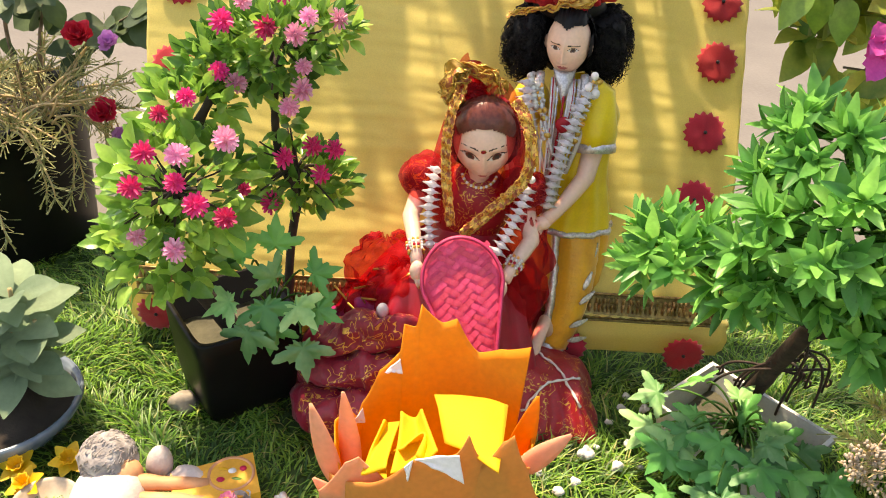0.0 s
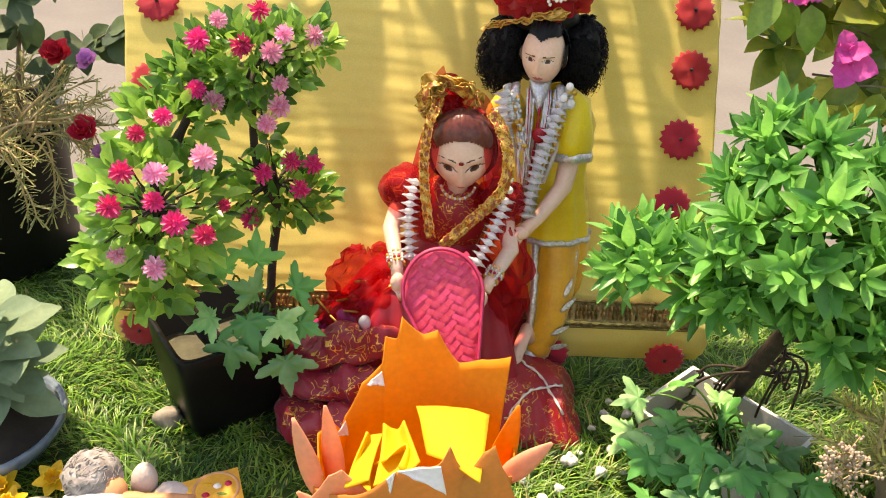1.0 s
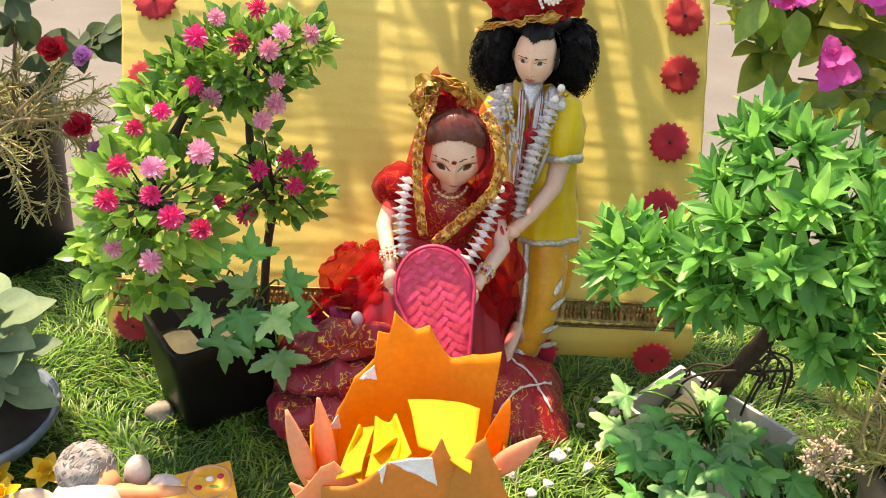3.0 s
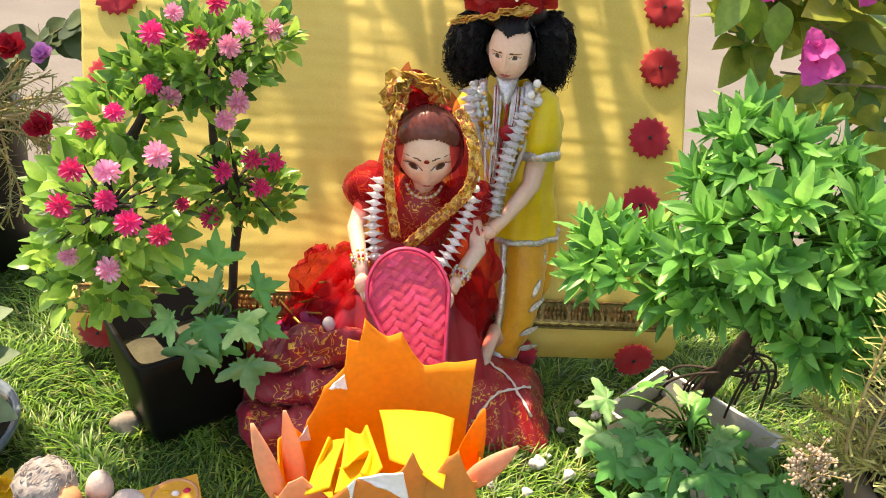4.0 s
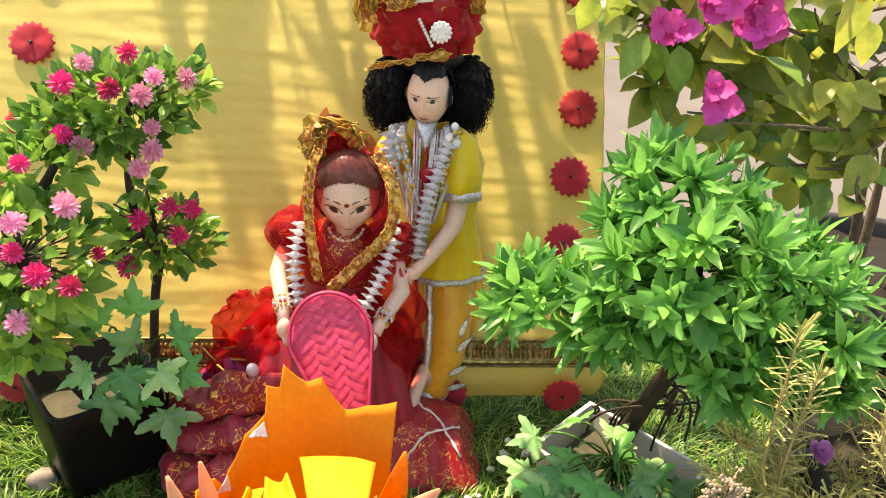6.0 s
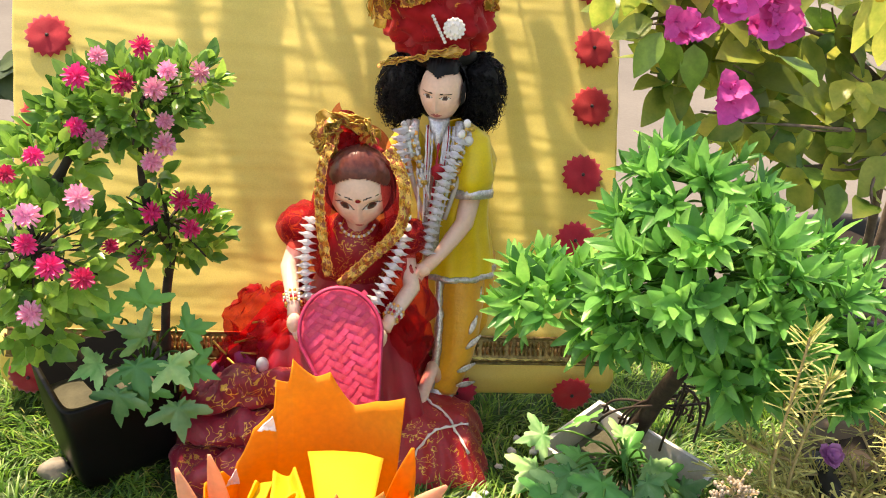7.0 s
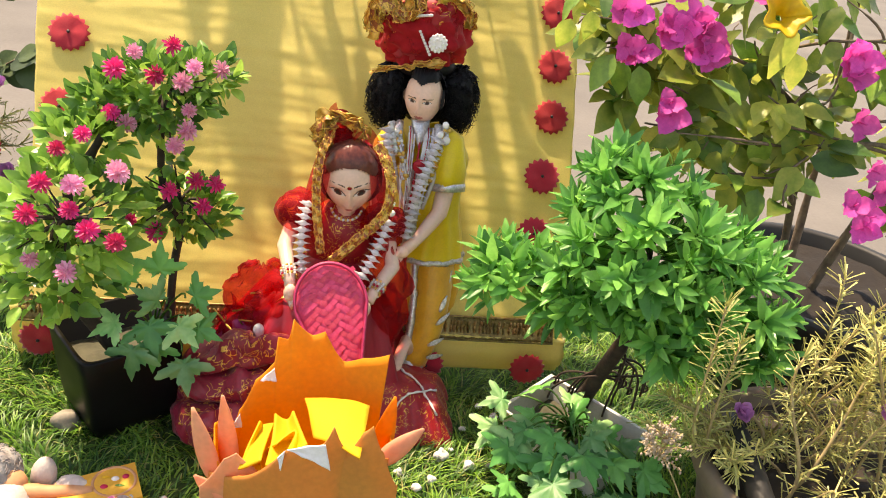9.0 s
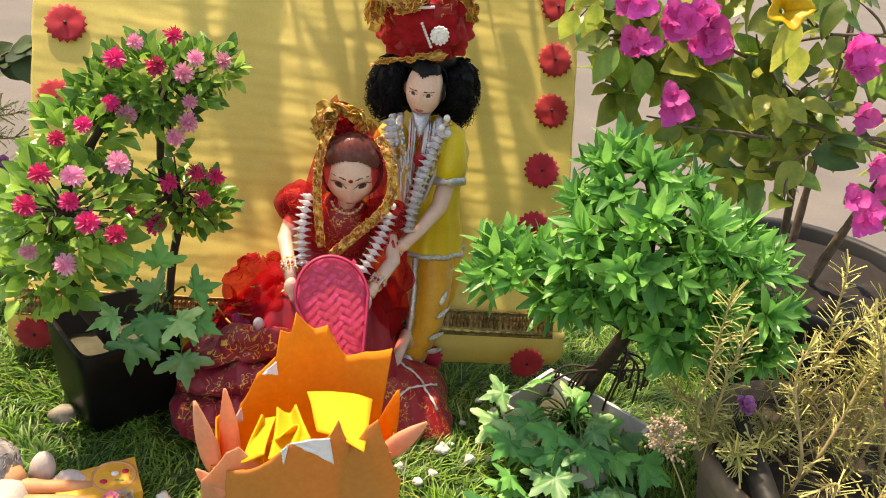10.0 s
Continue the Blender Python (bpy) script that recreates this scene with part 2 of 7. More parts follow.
TURBAN_GAUZE = gauze("deep_red_organza", (0.44, 0.012, 0.018), 0.62)
PEARL = mat("pearl", (0.85, 0.82, 0.78), (0.74, 0.70, 0.66), 0.22, 30, bump=0.0, rand=0.06)
WHITE_PLASTIC = mat("milky_white_bead", (0.93, 0.92, 0.94), (0.84, 0.82, 0.88), 0.35, 160, bump=0.1, rand=0.05, through_light=0.5)
CRIMSON_CANE = mat("dyed_cane_strip", (0.80, 0.085, 0.17), (0.62, 0.035, 0.10), 0.6, 130, bump=0.4, fine=600, rand=0.06)
CRIMSON_RIM = mat("dyed_cane_rim", (0.62, 0.05, 0.15), (0.40, 0.02, 0.08), 0.5, 130, bump=0.6, fine=600, rand=0.0)
ORANGE_CARD = mat("orange_handmade_paper", (0.95, 0.44, 0.04), (0.90, 0.33, 0.02), 0.7, 16, bump=0.10, fine=240, rand=0.05, through_light=0.45, contrast=0.8)
RUST_CARD = mat("rust_handmade_paper", (0.88, 0.36, 0.095), (0.78, 0.27, 0.06), 0.75, 14, bump=0.12, fine=240, rand=0.06, through_light=0.30, contrast=0.8)
PEACH_CARD = mat("peach_paper", (0.93, 0.56, 0.37), (0.88, 0.36, 0.16), 0.72, 22, bump=0.2, fine=240, rand=0.08, through_light=0.40, contrast=0.8)
WHITE_CARD = mat("white_paper", (0.84, 0.80, 0.80), (0.76, 0.70, 0.72), 0.75, 30, bump=0.1, rand=0.0)
YELLOW_FELT = mat("yellow_felt", (0.86, 0.58, 0.03), (0.80, 0.45, 0.02), 0.8, 18, bump=0.3, fine=900, rand=0.05, through_light=0.28, contrast=0.8)
GREY_BOX = mat("grey_white_plastic", (0.70, 0.70, 0.66), (0.56, 0.56, 0.52), 0.5, 24, bump=0.2, rand=0.0)
BLUE_GLAZE = mat("blue_glazed_ceramic", (0.02, 0.05, 0.10), (0.22, 0.27, 0.30), 0.16, 70, bump=0.2, fine=160, rand=0.0, contrast=1.2, coat=0.4)
CLAY = mat("weathered_clay", (0.24, 0.18, 0.12), (0.12, 0.09, 0.065), 0.9, 18, bump=0.8, fine=140, rand=0.0, contrast=0.9)
STONE = mat("white_pebble", (0.80, 0.80, 0.76), (0.60, 0.59, 0.54), 0.75, 160, bump=0.6, fine=400, rand=0.1)
GREYSTONE = mat("grey_brown_pebble", (0.38, 0.33, 0.26), (0.22, 0.19, 0.15), 0.8, 120, bump=0.6, fine=300, rand=0.1)
RUBBLE = mat("dark_rubble", (0.17, 0.155, 0.14), (0.08, 0.07, 0.065), 0.9, 30, bump=0.8, fine=150, rand=0.2)
ORANGE_WOOD = mat("orange_painted_wood", (0.78, 0.42, 0.05), (0.66, 0.32, 0.03), 0.6, 40, bump=0.2, rand=0.05)
TAN_CLAY = mat("tan_painted_clay", (0.62, 0.34, 0.16), (0.50, 0.24, 0.10), 0.6, 60, bump=0.3, fine=200, rand=0.1)
WHITE_CLOTH = mat("off_white_cloth", (0.62, 0.56, 0.51), (0.50, 0.43, 0.39), 0.85, 60, bump=0.6, fine=500, rand=0.0)
GREY_HAIR = mat("grey_wool_hair", (0.46, 0.44, 0.42), (0.16, 0.13, 0.12), 0.9, 110, bump=1.0, fine=500, rand=0.0, contrast=0.8)
CREAM = mat("cream_ceramic", (0.52, 0.43, 0.32), (0.40, 0.31, 0.22), 0.5, 60, bump=0.2, rand=0.1)
SEED = mat("dry_seed_head", (0.50, 0.40, 0.30), (0.34, 0.26, 0.19), 0.8, 90, bump=0.3, rand=0.15, island=True)


# ---- mesh tools ----
class Geo:
    """Collects vertices, faces and material numbers for one mesh."""

    def __init__(self):
        self.v, self.f, self.m = [], [], []

    def add(self, verts, faces, m=0, mat4=None):
        k = len(self.v)
        if mat4 is not None:
            verts = [mat4 @ Vector(p) for p in verts]
        self.v.extend(tuple(p) for p in verts)
        self.f.extend(tuple(k + i for i in face) for face in faces)
        self.m.extend([m] * len(faces))
        return self

    def tube(self, pts, r, seg=8, m=0, cap=True):
        pts = [Vector(p) for p in pts]
        rs = [r] * len(pts) if isinstance(r, (int, float)) else [r[min(len(r) - 1, int(round(i * (len(r) - 1) / max(1, len(pts) - 1))))] if len(r) != len(pts) else r[i] for i in range(len(pts))]
        verts, faces = [], []
        side = None
        for i, p in enumerate(pts):
            d = (pts[min(i + 1, len(pts) - 1)] - pts[max(i - 1, 0)]).normalized()
            if side is None:
                side = d.orthogonal().normalized()
            side = (side - d * side.dot(d)).normalized()
            up = d.cross(side)
            for j in range(seg):
                a = 2 * math.pi * j / seg
                verts.append(p + (side * math.cos(a) + up * math.sin(a)) * rs[i])
        for i in range(len(pts) - 1):
            for j in range(seg):
                a, b = i * seg + j, i * seg + (j + 1) % seg
                faces.append((a, b, b + seg, a + seg))
        if cap:
            faces.append(tuple(range(seg))[::-1])
            faces.append(tuple((len(pts) - 1) * seg + j for j in range(seg)))
        return self.add(verts, faces, m)

    def ball(self, c, r, m=0, seg=14, rings=9, wob=0.0, freq=60.0, turn=None):
        c = Vector(c)
        r = (r, r, r) if isinstance(r, (int, float)) else r
        turn = turn or Matrix.Identity(3)
        verts, faces = [], []
        for i in range(rings + 1):
            t = math.pi * i / rings
            for j in range(seg):
                a = 2 * math.pi * j / seg
                n = Vector((math.sin(t) * math.cos(a), math.sin(t) * math.sin(a), math.cos(t)))
                p = c + turn @ Vector((n.x * r[0], n.y * r[1], n.z * r[2]))
                if wob:
                    p += (turn @ n) * wob * noise.noise(p * freq)
                verts.append(p)
        for i in range(rings):
            for j in range(seg):
                a, b = i * seg + j, i * seg + (j + 1) % seg
                faces.append((a, a + seg, b + seg, b))
        return self.add(verts, faces, m)

    def sheet(self, fn, nu, nv, m=0, thick=0.0, closed=False):
        """A surface fn(u, v), u and v from 0 to 1; thick gives it a back and edges."""
        front = [Vector(fn(i / nu, j / nv)) for i in range(nu + 1) for j in range(nv + 1)]
        idx = lambda i, j: i * (nv + 1) + j
        quads = [(idx(i, j), idx(i + 1, j), idx(i + 1, j + 1), idx(i, j + 1)) for i in range(nu) for j in range(nv)]
        if not thick:
            return self.add(front, quads, m)
        norm = [Vector((0, 0, 0)) for _ in front]
        for q in quads:
            n = (front[q[2]] - front[q[0]]).cross(front[q[3]] - front[q[1]])
            for i in q:
                norm[i] += n
        back = [p - n.normalized() * thick if n.length > 0 else p.copy() for p, n in zip(front, norm)]
        k = len(front)
        faces = quads + [tuple(k + i for i in reversed(q)) for q in quads]
        rim = [idx(i, 0) for i in range(nu + 1)] + [idx(nu, j) for j in range(1, nv + 1)] + [idx(i, nv) for i in range(nu - 1, -1, -1)] + [idx(0, j) for j in range(nv - 1, 0, -1)]
        for a, b in zip(rim, rim[1:] + rim[:1]):
            faces.append((b, a, a + k, b + k))
        return self.add(front + back, faces, m)

    def lathe(self, profile, c, seg=32, m=0, wob=0.0):
        """Turns (radius, height) pairs round the upright through c."""
        verts = [(c[0] + r * math.cos(2 * math.pi * j / seg), c[1] + r * math.sin(2 * math.pi * j / seg), c[2] + z) for r, z in profile for j in range(seg)]
        faces = []
        for i in range(len(profile) - 1):
            for j in range(seg):
                a, b = i * seg + j, i * seg + (j + 1) % seg
                faces.append((a, b, b + seg, a + seg))
        if wob:
            verts = [Vector(p) + Vector((1, 1, 1)) * wob * noise.noise(Vector(p) * 40) for p in verts]
        return self.add(verts, faces, m)

    def mesh(self, name, mats, base=(0, 0, 0), smooth=True):
        me = bpy.data.meshes.new(name)
        b = Vector(base)
        me.from_pydata([tuple(Vector(p) - b) for p in self.v], [], self.f)
        for mt in (mats if isinstance(mats, (list, tuple)) else [mats]):
            me.materials.append(mt)
        me.polygons.foreach_set("material_index", self.m)
        me.polygons.foreach_set("use_smooth", [smooth] * len(self.f))
        me.update()
        return me


WORLD = {}


def thing(name, base, label, category, group="", kind=""):
    ob = new(name)
    ob.empty_display_size = 0.01
    ob.location = base
    WORLD[ob.name] = Matrix.Translation(base)
    return tagged(ob, label, category, group, kind)


def solid(name, geo, mats, base, label, category="", group="", kind="", smooth=True):
    """A thing or piece of the setting that is one mesh."""
    ob = new(name, geo.mesh(name, mats, base, smooth))
    ob.location = base
    WORLD[ob.name] = Matrix.Translation(base)
    return tagged(ob, label, category, group, kind)


def part(name, geo, mats, parent, label="", kind="", smooth=True):
    base = WORLD[parent.name].translation
    ob = new(name, geo.mesh(name, mats, base, smooth))
    ob.parent = parent
    WORLD[ob.name] = WORLD[parent.name]
    return tagged(ob, label, kind=kind)


def piece(name, me, m, parent, label=""):
    """An object on a shared mesh, at the world pose m, under its thing."""
    ob = new(name, me)
    ob.parent = parent
    ob.matrix_local = WORLD[parent.name].inverted() @ m
    WORLD[ob.name] = m
    return tagged(ob, label)


def aim(p, d, n=(0, 0, 1), s=1.0, roll=0.0):
    """The pose of a leaf at p that grows along d and turns its face to n."""
    y = Vector(d).normalized()
    x = y.cross(Vector(n))
    x = x.normalized() if x.length > 1e-4 else y.orthogonal().normalized()
    z = x.cross(y)
    rot = Matrix((x, y, z)).transposed().to_4x4()
    return Matrix.Translation(Vector(p)) @ rot @ Matrix.Rotation(roll, 4, 'Y') @ Matrix.Scale(s, 4)


def leaf_shape(length, width, fold=0.25, droop=0.25, n=6, tip=1.3, wave=0.0, mid=0.42, thick=0.0):
    """A leaf along +y, folded on its midrib."""
    g = Geo()
    def fn(u, v):
        w = width / 2 * math.sin(math.pi * u ** (math.log(0.5) / math.log(mid))) ** (1 / tip * 1.1) if 0 < u < 1 else 0.0008
        s = (v - 0.5) * 2
        y = length * u
        z = -droop * length * u * u + fold * abs(s) * w + wave * math.sin(u * 16 + s * 2) * abs(s) * width
        return (s * w, y, z)
    g.sheet(fn, n, 4, thick=thick)
    return g.v, g.f


def ivy_shape(size, lobes=5, bend=0.2):
    """A lobed, toothed leaf along +y."""
    def radius(a):
        k = abs(math.sin((a - math.pi / 2) * lobes / 2))
        lobe = (1 - k) ** 1.15
        tooth = 0.085 * math.sin(a * 17)
        back = 0.55 if math.sin(a) < -0.55 else 1
        return size * (0.52 + 0.52 * lobe + tooth) * back * (0.82 + 0.18 * math.sin(a))
    n = 60
    verts, faces = [(0, size * 0.35, 0)], []
    for ring in (0.5, 1.0):
        for i in range(n):
            a = 2 * math.pi * i / n
            r = radius(a) * ring
            x, y = r * math.cos(a) * 0.92, size * 0.35 + r * math.sin(a) * 0.75
            z = -bend * (x * x + y * y) / size + 0.10 * abs(x) + 0.05 * size * math.sin(a * lobes) * ring
            verts.append((x, y, z))
    for i in range(n):
        j = (i + 1) % n
        faces.append((0, 1 + i, 1 + j))
        faces.append((1 + i, 1 + n + i, 1 + n + j, 1 + j))
    return verts, faces


def shared(name, shape, m):
    g = Geo().add(*shape)
    return g.mesh(name, m)


def rnd(a, b):
    return random.uniform(a, b)


def on_ball():
    while True:
        v = Vector((rnd(-1, 1), rnd(-1, 1), rnd(-1, 1)))
        if 0.1 < v.length < 1:
            return v.normalized()


def bez(p0, p1, p2, p3, n=12):
    p0, p1, p2, p3 = (Vector(p) for p in (p0, p1, p2, p3))
    return [p0 * (1 - t) ** 3 + p1 * 3 * t * (1 - t) ** 2 + p2 * 3 * t * t * (1 - t) + p3 * t ** 3 for t in (i / n for i in range(n + 1))]


def pompon(r, petals=34, seed=1):
    """A spiky ball of narrow petals, facing +z."""
    rs = random.Random(seed)
    g = Geo()
    g.ball((0, 0, 0), r * 0.45, seg=8, rings=6)
    for i in range(petals):
        z = 1 - 1.35 * (i + 0.5) / petals
        a = i * 2.39996
        q = math.sqrt(max(0, 1 - z * z))
        d = Vector((q * math.cos(a), q * math.sin(a), z))
        v, f = leaf_shape(r * rs.uniform(0.75, 1.05), r * 0.34, fold=0.5, droop=0.15, n=3, mid=0.6)
        g.add(v, f, 0, aim(d * r * 0.18, d, (rs.uniform(-1, 1), rs.uniform(-1, 1), 1)))
    return g


# ---- setting: ground and turf ----
def build_ground():
    g = Geo()
    rings = [0.0, 0.3, 0.6, 1.0, 1.6, 2.6, 5, 12, 40, 150, 600, 2500]
    seg = 48
    verts = [(0.05 + r * math.cos(2 * math.pi * j / seg), 0.6 + r * math.sin(2 * math.pi * j / seg), -0.006 + (0.004 * noise.noise(Vector((r * 3, j * 0.7, 0))) if r < 5 else 0)) for r in rings[1:] for j in range(seg)]
    verts.insert(0, (0.05, 0.6, -0.006))
    faces = [(0, 1 + j, 1 + (j + 1) % seg) for j in range(seg)]
    for i in range(len(rings) - 2):
        for j in range(seg):
            a, b = 1 + i * seg + j, 1 + i * seg + (j + 1) % seg
            faces.append((a, a + seg, b + seg, b))
    g.add(verts, faces)
    solid("ground", g, CONCRETE, (0, 0, 0), "pale sunlit concrete yard floor, stained and dusty", "ground", kind="structure")


TURF = (-0.75, 0.50, -0.05, 0.80)


def turf_edge(x):
    """How far back the mat reaches at x."""
    return 0.79 + 0.02 * math.sin(x * 9)


def build_turf():
    x0, x1, y0, y1 = TURF
    g = Geo()
    g.sheet(lambda u, v: (x0 + (x1 - x0) * u, y0 + (turf_edge(x0 + (x1 - x0) * u) - y0) * v, 0.0), 50, 40, thick=0.004)
    solid("turf_mat", g, TURF_BASE, (0, 0, 0), "green artificial grass mat laid over the concrete", "grass mat", kind="structure")
    n = 60000
    rs = np.random.RandomState(3)
    x = rs.uniform(x0, x1, n)
    y = rs.uniform(0.22, 0.80, n)
    lean = rs.uniform(0, 2 * np.pi, n)
    clump = np.array([noise.noise(Vector((a * 28, b * 28, 0))) for a, b in zip(x, y)])
    comb = np.array([noise.noise(Vector((a * 11 + 7, b * 11, 3))) for a, b in zip(x, y)])
    lean = lean * 0.45 + comb * 7.0
    tall = rs.uniform(0.007, 0.017, n) * (1 + 0.35 * clump)
    bend = rs.uniform(0.5, 1.7, n) * tall
    w = rs.uniform(0.0005, 0.0009, n)
    dx, dy = np.cos(lean), np.sin(lean)
    sx, sy = -dy, dx
    v = np.zeros((n, 7, 3))
    for k, (t, ww) in enumerate(((0, 1.0), (0.45, 0.9), (0.8, 0.6))):
        off = bend * t * t
        up = tall * (t - 0.28 * t * t)
        for s, i in ((-1, 0), (1, 1)):
            v[:, k * 2 + i, 0] = x + dx * off + sx * w * ww * s
            v[:, k * 2 + i, 1] = y + dy * off + sy * w * ww * s
            v[:, k * 2 + i, 2] = up
    v[:, 6, 0], v[:, 6, 1], v[:, 6, 2] = x + dx * bend, y + dy * bend, tall * 0.70
    tan = rs.uniform(0, 1, n) < 0.09
    for name, pick, m, lab in (("grass_blades", ~tan, BLADE, "bright green plastic grass blades of the mat"), ("tan_grass_blades", tan, DRYBLADE, "yellowish plastic grass blades among the green ones")):
        vv = v[pick].reshape(-1, 3)
        k = int(pick.sum())
        b = np.arange(k)[:, None] * 7
        quads = np.concatenate([b + np.array([0, 1, 3, 2]), b + np.array([2, 3, 5, 4])])
        tris = b + np.array([4, 5, 6])
        me = bpy.data.meshes.new(name)
        me.from_pydata(vv.tolist(), [], quads.tolist() + tris.tolist())
        me.materials.append(m)
        me.polygons.foreach_set("use_smooth", [True] * len(me.polygons))
        ob = new(name, me)
        tagged(ob, lab, "grass", kind="stuff")


build_ground()
build_turf()

# ---- backdrop ----
SLOPE, FOOT = 0.54, 0.614


def panel_y(z):
    return FOOT + SLOPE * z


def build_backdrop():
    top = 0.3478
    b = thing("backdrop", (0.04, 0.66, 0), "yellow cotton cloth backdrop with red felt flowers, leaning behind the dolls", "backdrop")
    def crease(x, z):
        calm = min(1.0, 0.15 + 0.85 * min(abs(x - 0.266), abs(x + 0.193)) / 0.045)
        return 0.9 * calm * (0.0012 * noise.noise(Vector((x * 6, z * 60, 1))) + 0.0010 * noise.noise(Vector((x * 14 + z * 8, z * 120, 5))) + 0.0006 * noise.noise(Vector((x * 30 + z * 50, z * 160, 3)))
                + 0.0030 * noise.noise(Vector((x * 9 + z * 4, z * 5, 9))) + 0.0003 * noise.noise(Vector((x * 110, z * 150, 4))))
    def left(z):
        return -0.208 - 0.065 * (z - 0.06)
    def right(z):
        return 0.298 - 0.025 * (z - 0.06)
    def fn(u, v):
        z = 0.062 + (top - 0.062) * v
        x = left(z) + (right(z) - left(z)) * u + 0.0025 * noise.noise(Vector((u * 3, z * 30, 2)))
        z -= v ** 3 * (-0.0366 * (x - left(z)))
        return (x, panel_y(z) - crease(x, z), z)
    g = Geo()
    g.sheet(fn, 220, 150, thick=0.003)
    part("cloth_panel", g, YELLOW_CLOTH, b, "wrinkled yellow cotton cloth")
    g = Geo()
    def strip(u, v):
        x = -0.222 + 0.522 * u
        z = 0.002 + 0.018 * u + (0.060 - 0.018 * u) * v
        bulge = 0.006 * math.sin(math.pi * min(1, v * 1.05)) + 0.0025 * noise.noise(Vector((x * 16, z * 60, 0)))
        return (x + 0.003 * noise.noise(Vector((u * 3, v * 4, 7))), 0.651 - bulge - 0.010 * v, z)
    g.sheet(strip, 90, 16, thick=0.016)
    part("base_roll", g, YELLOW_CLOTH, b, "folded yellow cloth along the foot")
    g = Geo()
    rs = random.Random(4)
    x = -0.212
    while x < 0.288:
        k = (x + 0.212) / 0.5
        zc = 0.061 + 0.009 * k
        yc = panel_y(zc) - 0.0075
        for row in (-1, 0, 1):
            h = 0.0028 if row else 0.0042
            c = Vector((x + rs.uniform(-0.0004, 0.0004), yc - (0.0006 if row == 0 else 0), zc + row * 0.0062))
            g.tube([c + Vector((0.0002, 0, -h)), c, c + Vector((rs.uniform(-.0006, .0006), 0, h))], [0.0010, 0.0014, 0.0010], 5)
        x += rs.uniform(0.0030, 0.0040) + (0.0022 if int((x + 1) * 100) % 3 == 0 else 0)
    g.sheet(lambda u, v: (-0.213 + 0.5 * u, panel_y(0.061 + 0.009 * u + (v - 0.5) * 0.020) - 0.0062 - 0.0006 * math.sin(u * 700), 0.061 + 0.009 * u + (v - 0.5) * 0.020), 160, 6, thick=0.001)
    for row in (-1, 1):
        g.tube([(-0.213 + 0.5 * t, panel_y(0.061 + 0.009 * t + row * 0.010) - 0.007, 0.061 + 0.009 * t + row * 0.0100) for t in (i / 40 for i in range(41))], 0.0012, 5)
    part("lace_trim", g, DULLGOLD, b, "gold beaded lace band")
    # red felt flowers with pinked edges
    g = Geo()
    n, rad = 34, 0.0182
    verts, faces = [(0, 0, 0.0025)], []
    for ring, (q, z) in enumerate(((0.35, 0.0016), (0.75, 0.0022), (1.0, 0.0012), (1.0, 0.0))):
        for i in range(n):
            a = 2 * math.pi * i / n
            r = rad * q * (1 if ring < 2 else (1.0 if i % 2 else 0.84))
            verts.append((r * math.cos(a), r * math.sin(a), z + 0.0006 * math.sin(3 * a + ring)))
    for i in range(n):
        faces.append((0, 1 + i, 1 + (i + 1) % n))
    for ring in range(3):
        for i in range(n):
            a, c = 1 + ring * n + i, 1 + ring * n + (i + 1) % n
            faces.append((a, a + n, c + n, c))
    g.add(verts, faces)
    disc = g.mesh("red_flower", RED_FELT)
    bead = Geo().ball((0, 0, 0.003), (0.0017, 0.0017, 0.0014), seg=8, rings=6).mesh("bead", PAINT_DARK)
    tilt = Matrix.Rotation(math.pi / 2 - math.atan(SLOPE), 4, 'X')
    up = Matrix.Rotation(math.pi / 2, 4, 'X')
    rs = random.Random(8)
    spots = [(-0.193, 0.284), (-0.195, 0.223), (-0.186, 0.345), (0.268, 0.349), (0.269, 0.302), (0.269, 0.257), (0.264, 0.204), (0.260, 0.153)]
    for x, z in spots:
        p = Vector((x, panel_y(z) - crease(x, z) - 0.0030, z))
        fl = piece("red_flower", disc, Matrix.Translation(p) @ tilt @ Matrix.Rotation(rs.uniform(0, 6), 4, 'Z') @ Matrix.Diagonal((1, rs.uniform(0.92, 1.06), 1, 1)), b)
        piece("bead", bead, Matrix.Translation(p) @ tilt, fl)
    for x, z in ((0.263, 0.036), (0.163, 0.030), (-0.197, 0.031)):
        p = Vector((x, 0.6345 - 0.006 * (z > 0.033), z))
        fl = piece("red_flower", disc, Matrix.Translation(p) @ up @ Matrix.Rotation(rs.uniform(0, 6), 4, 'Z'), b)
        piece("bead", bead, Matrix.Translation(p) @ up, fl)


build_backdrop()


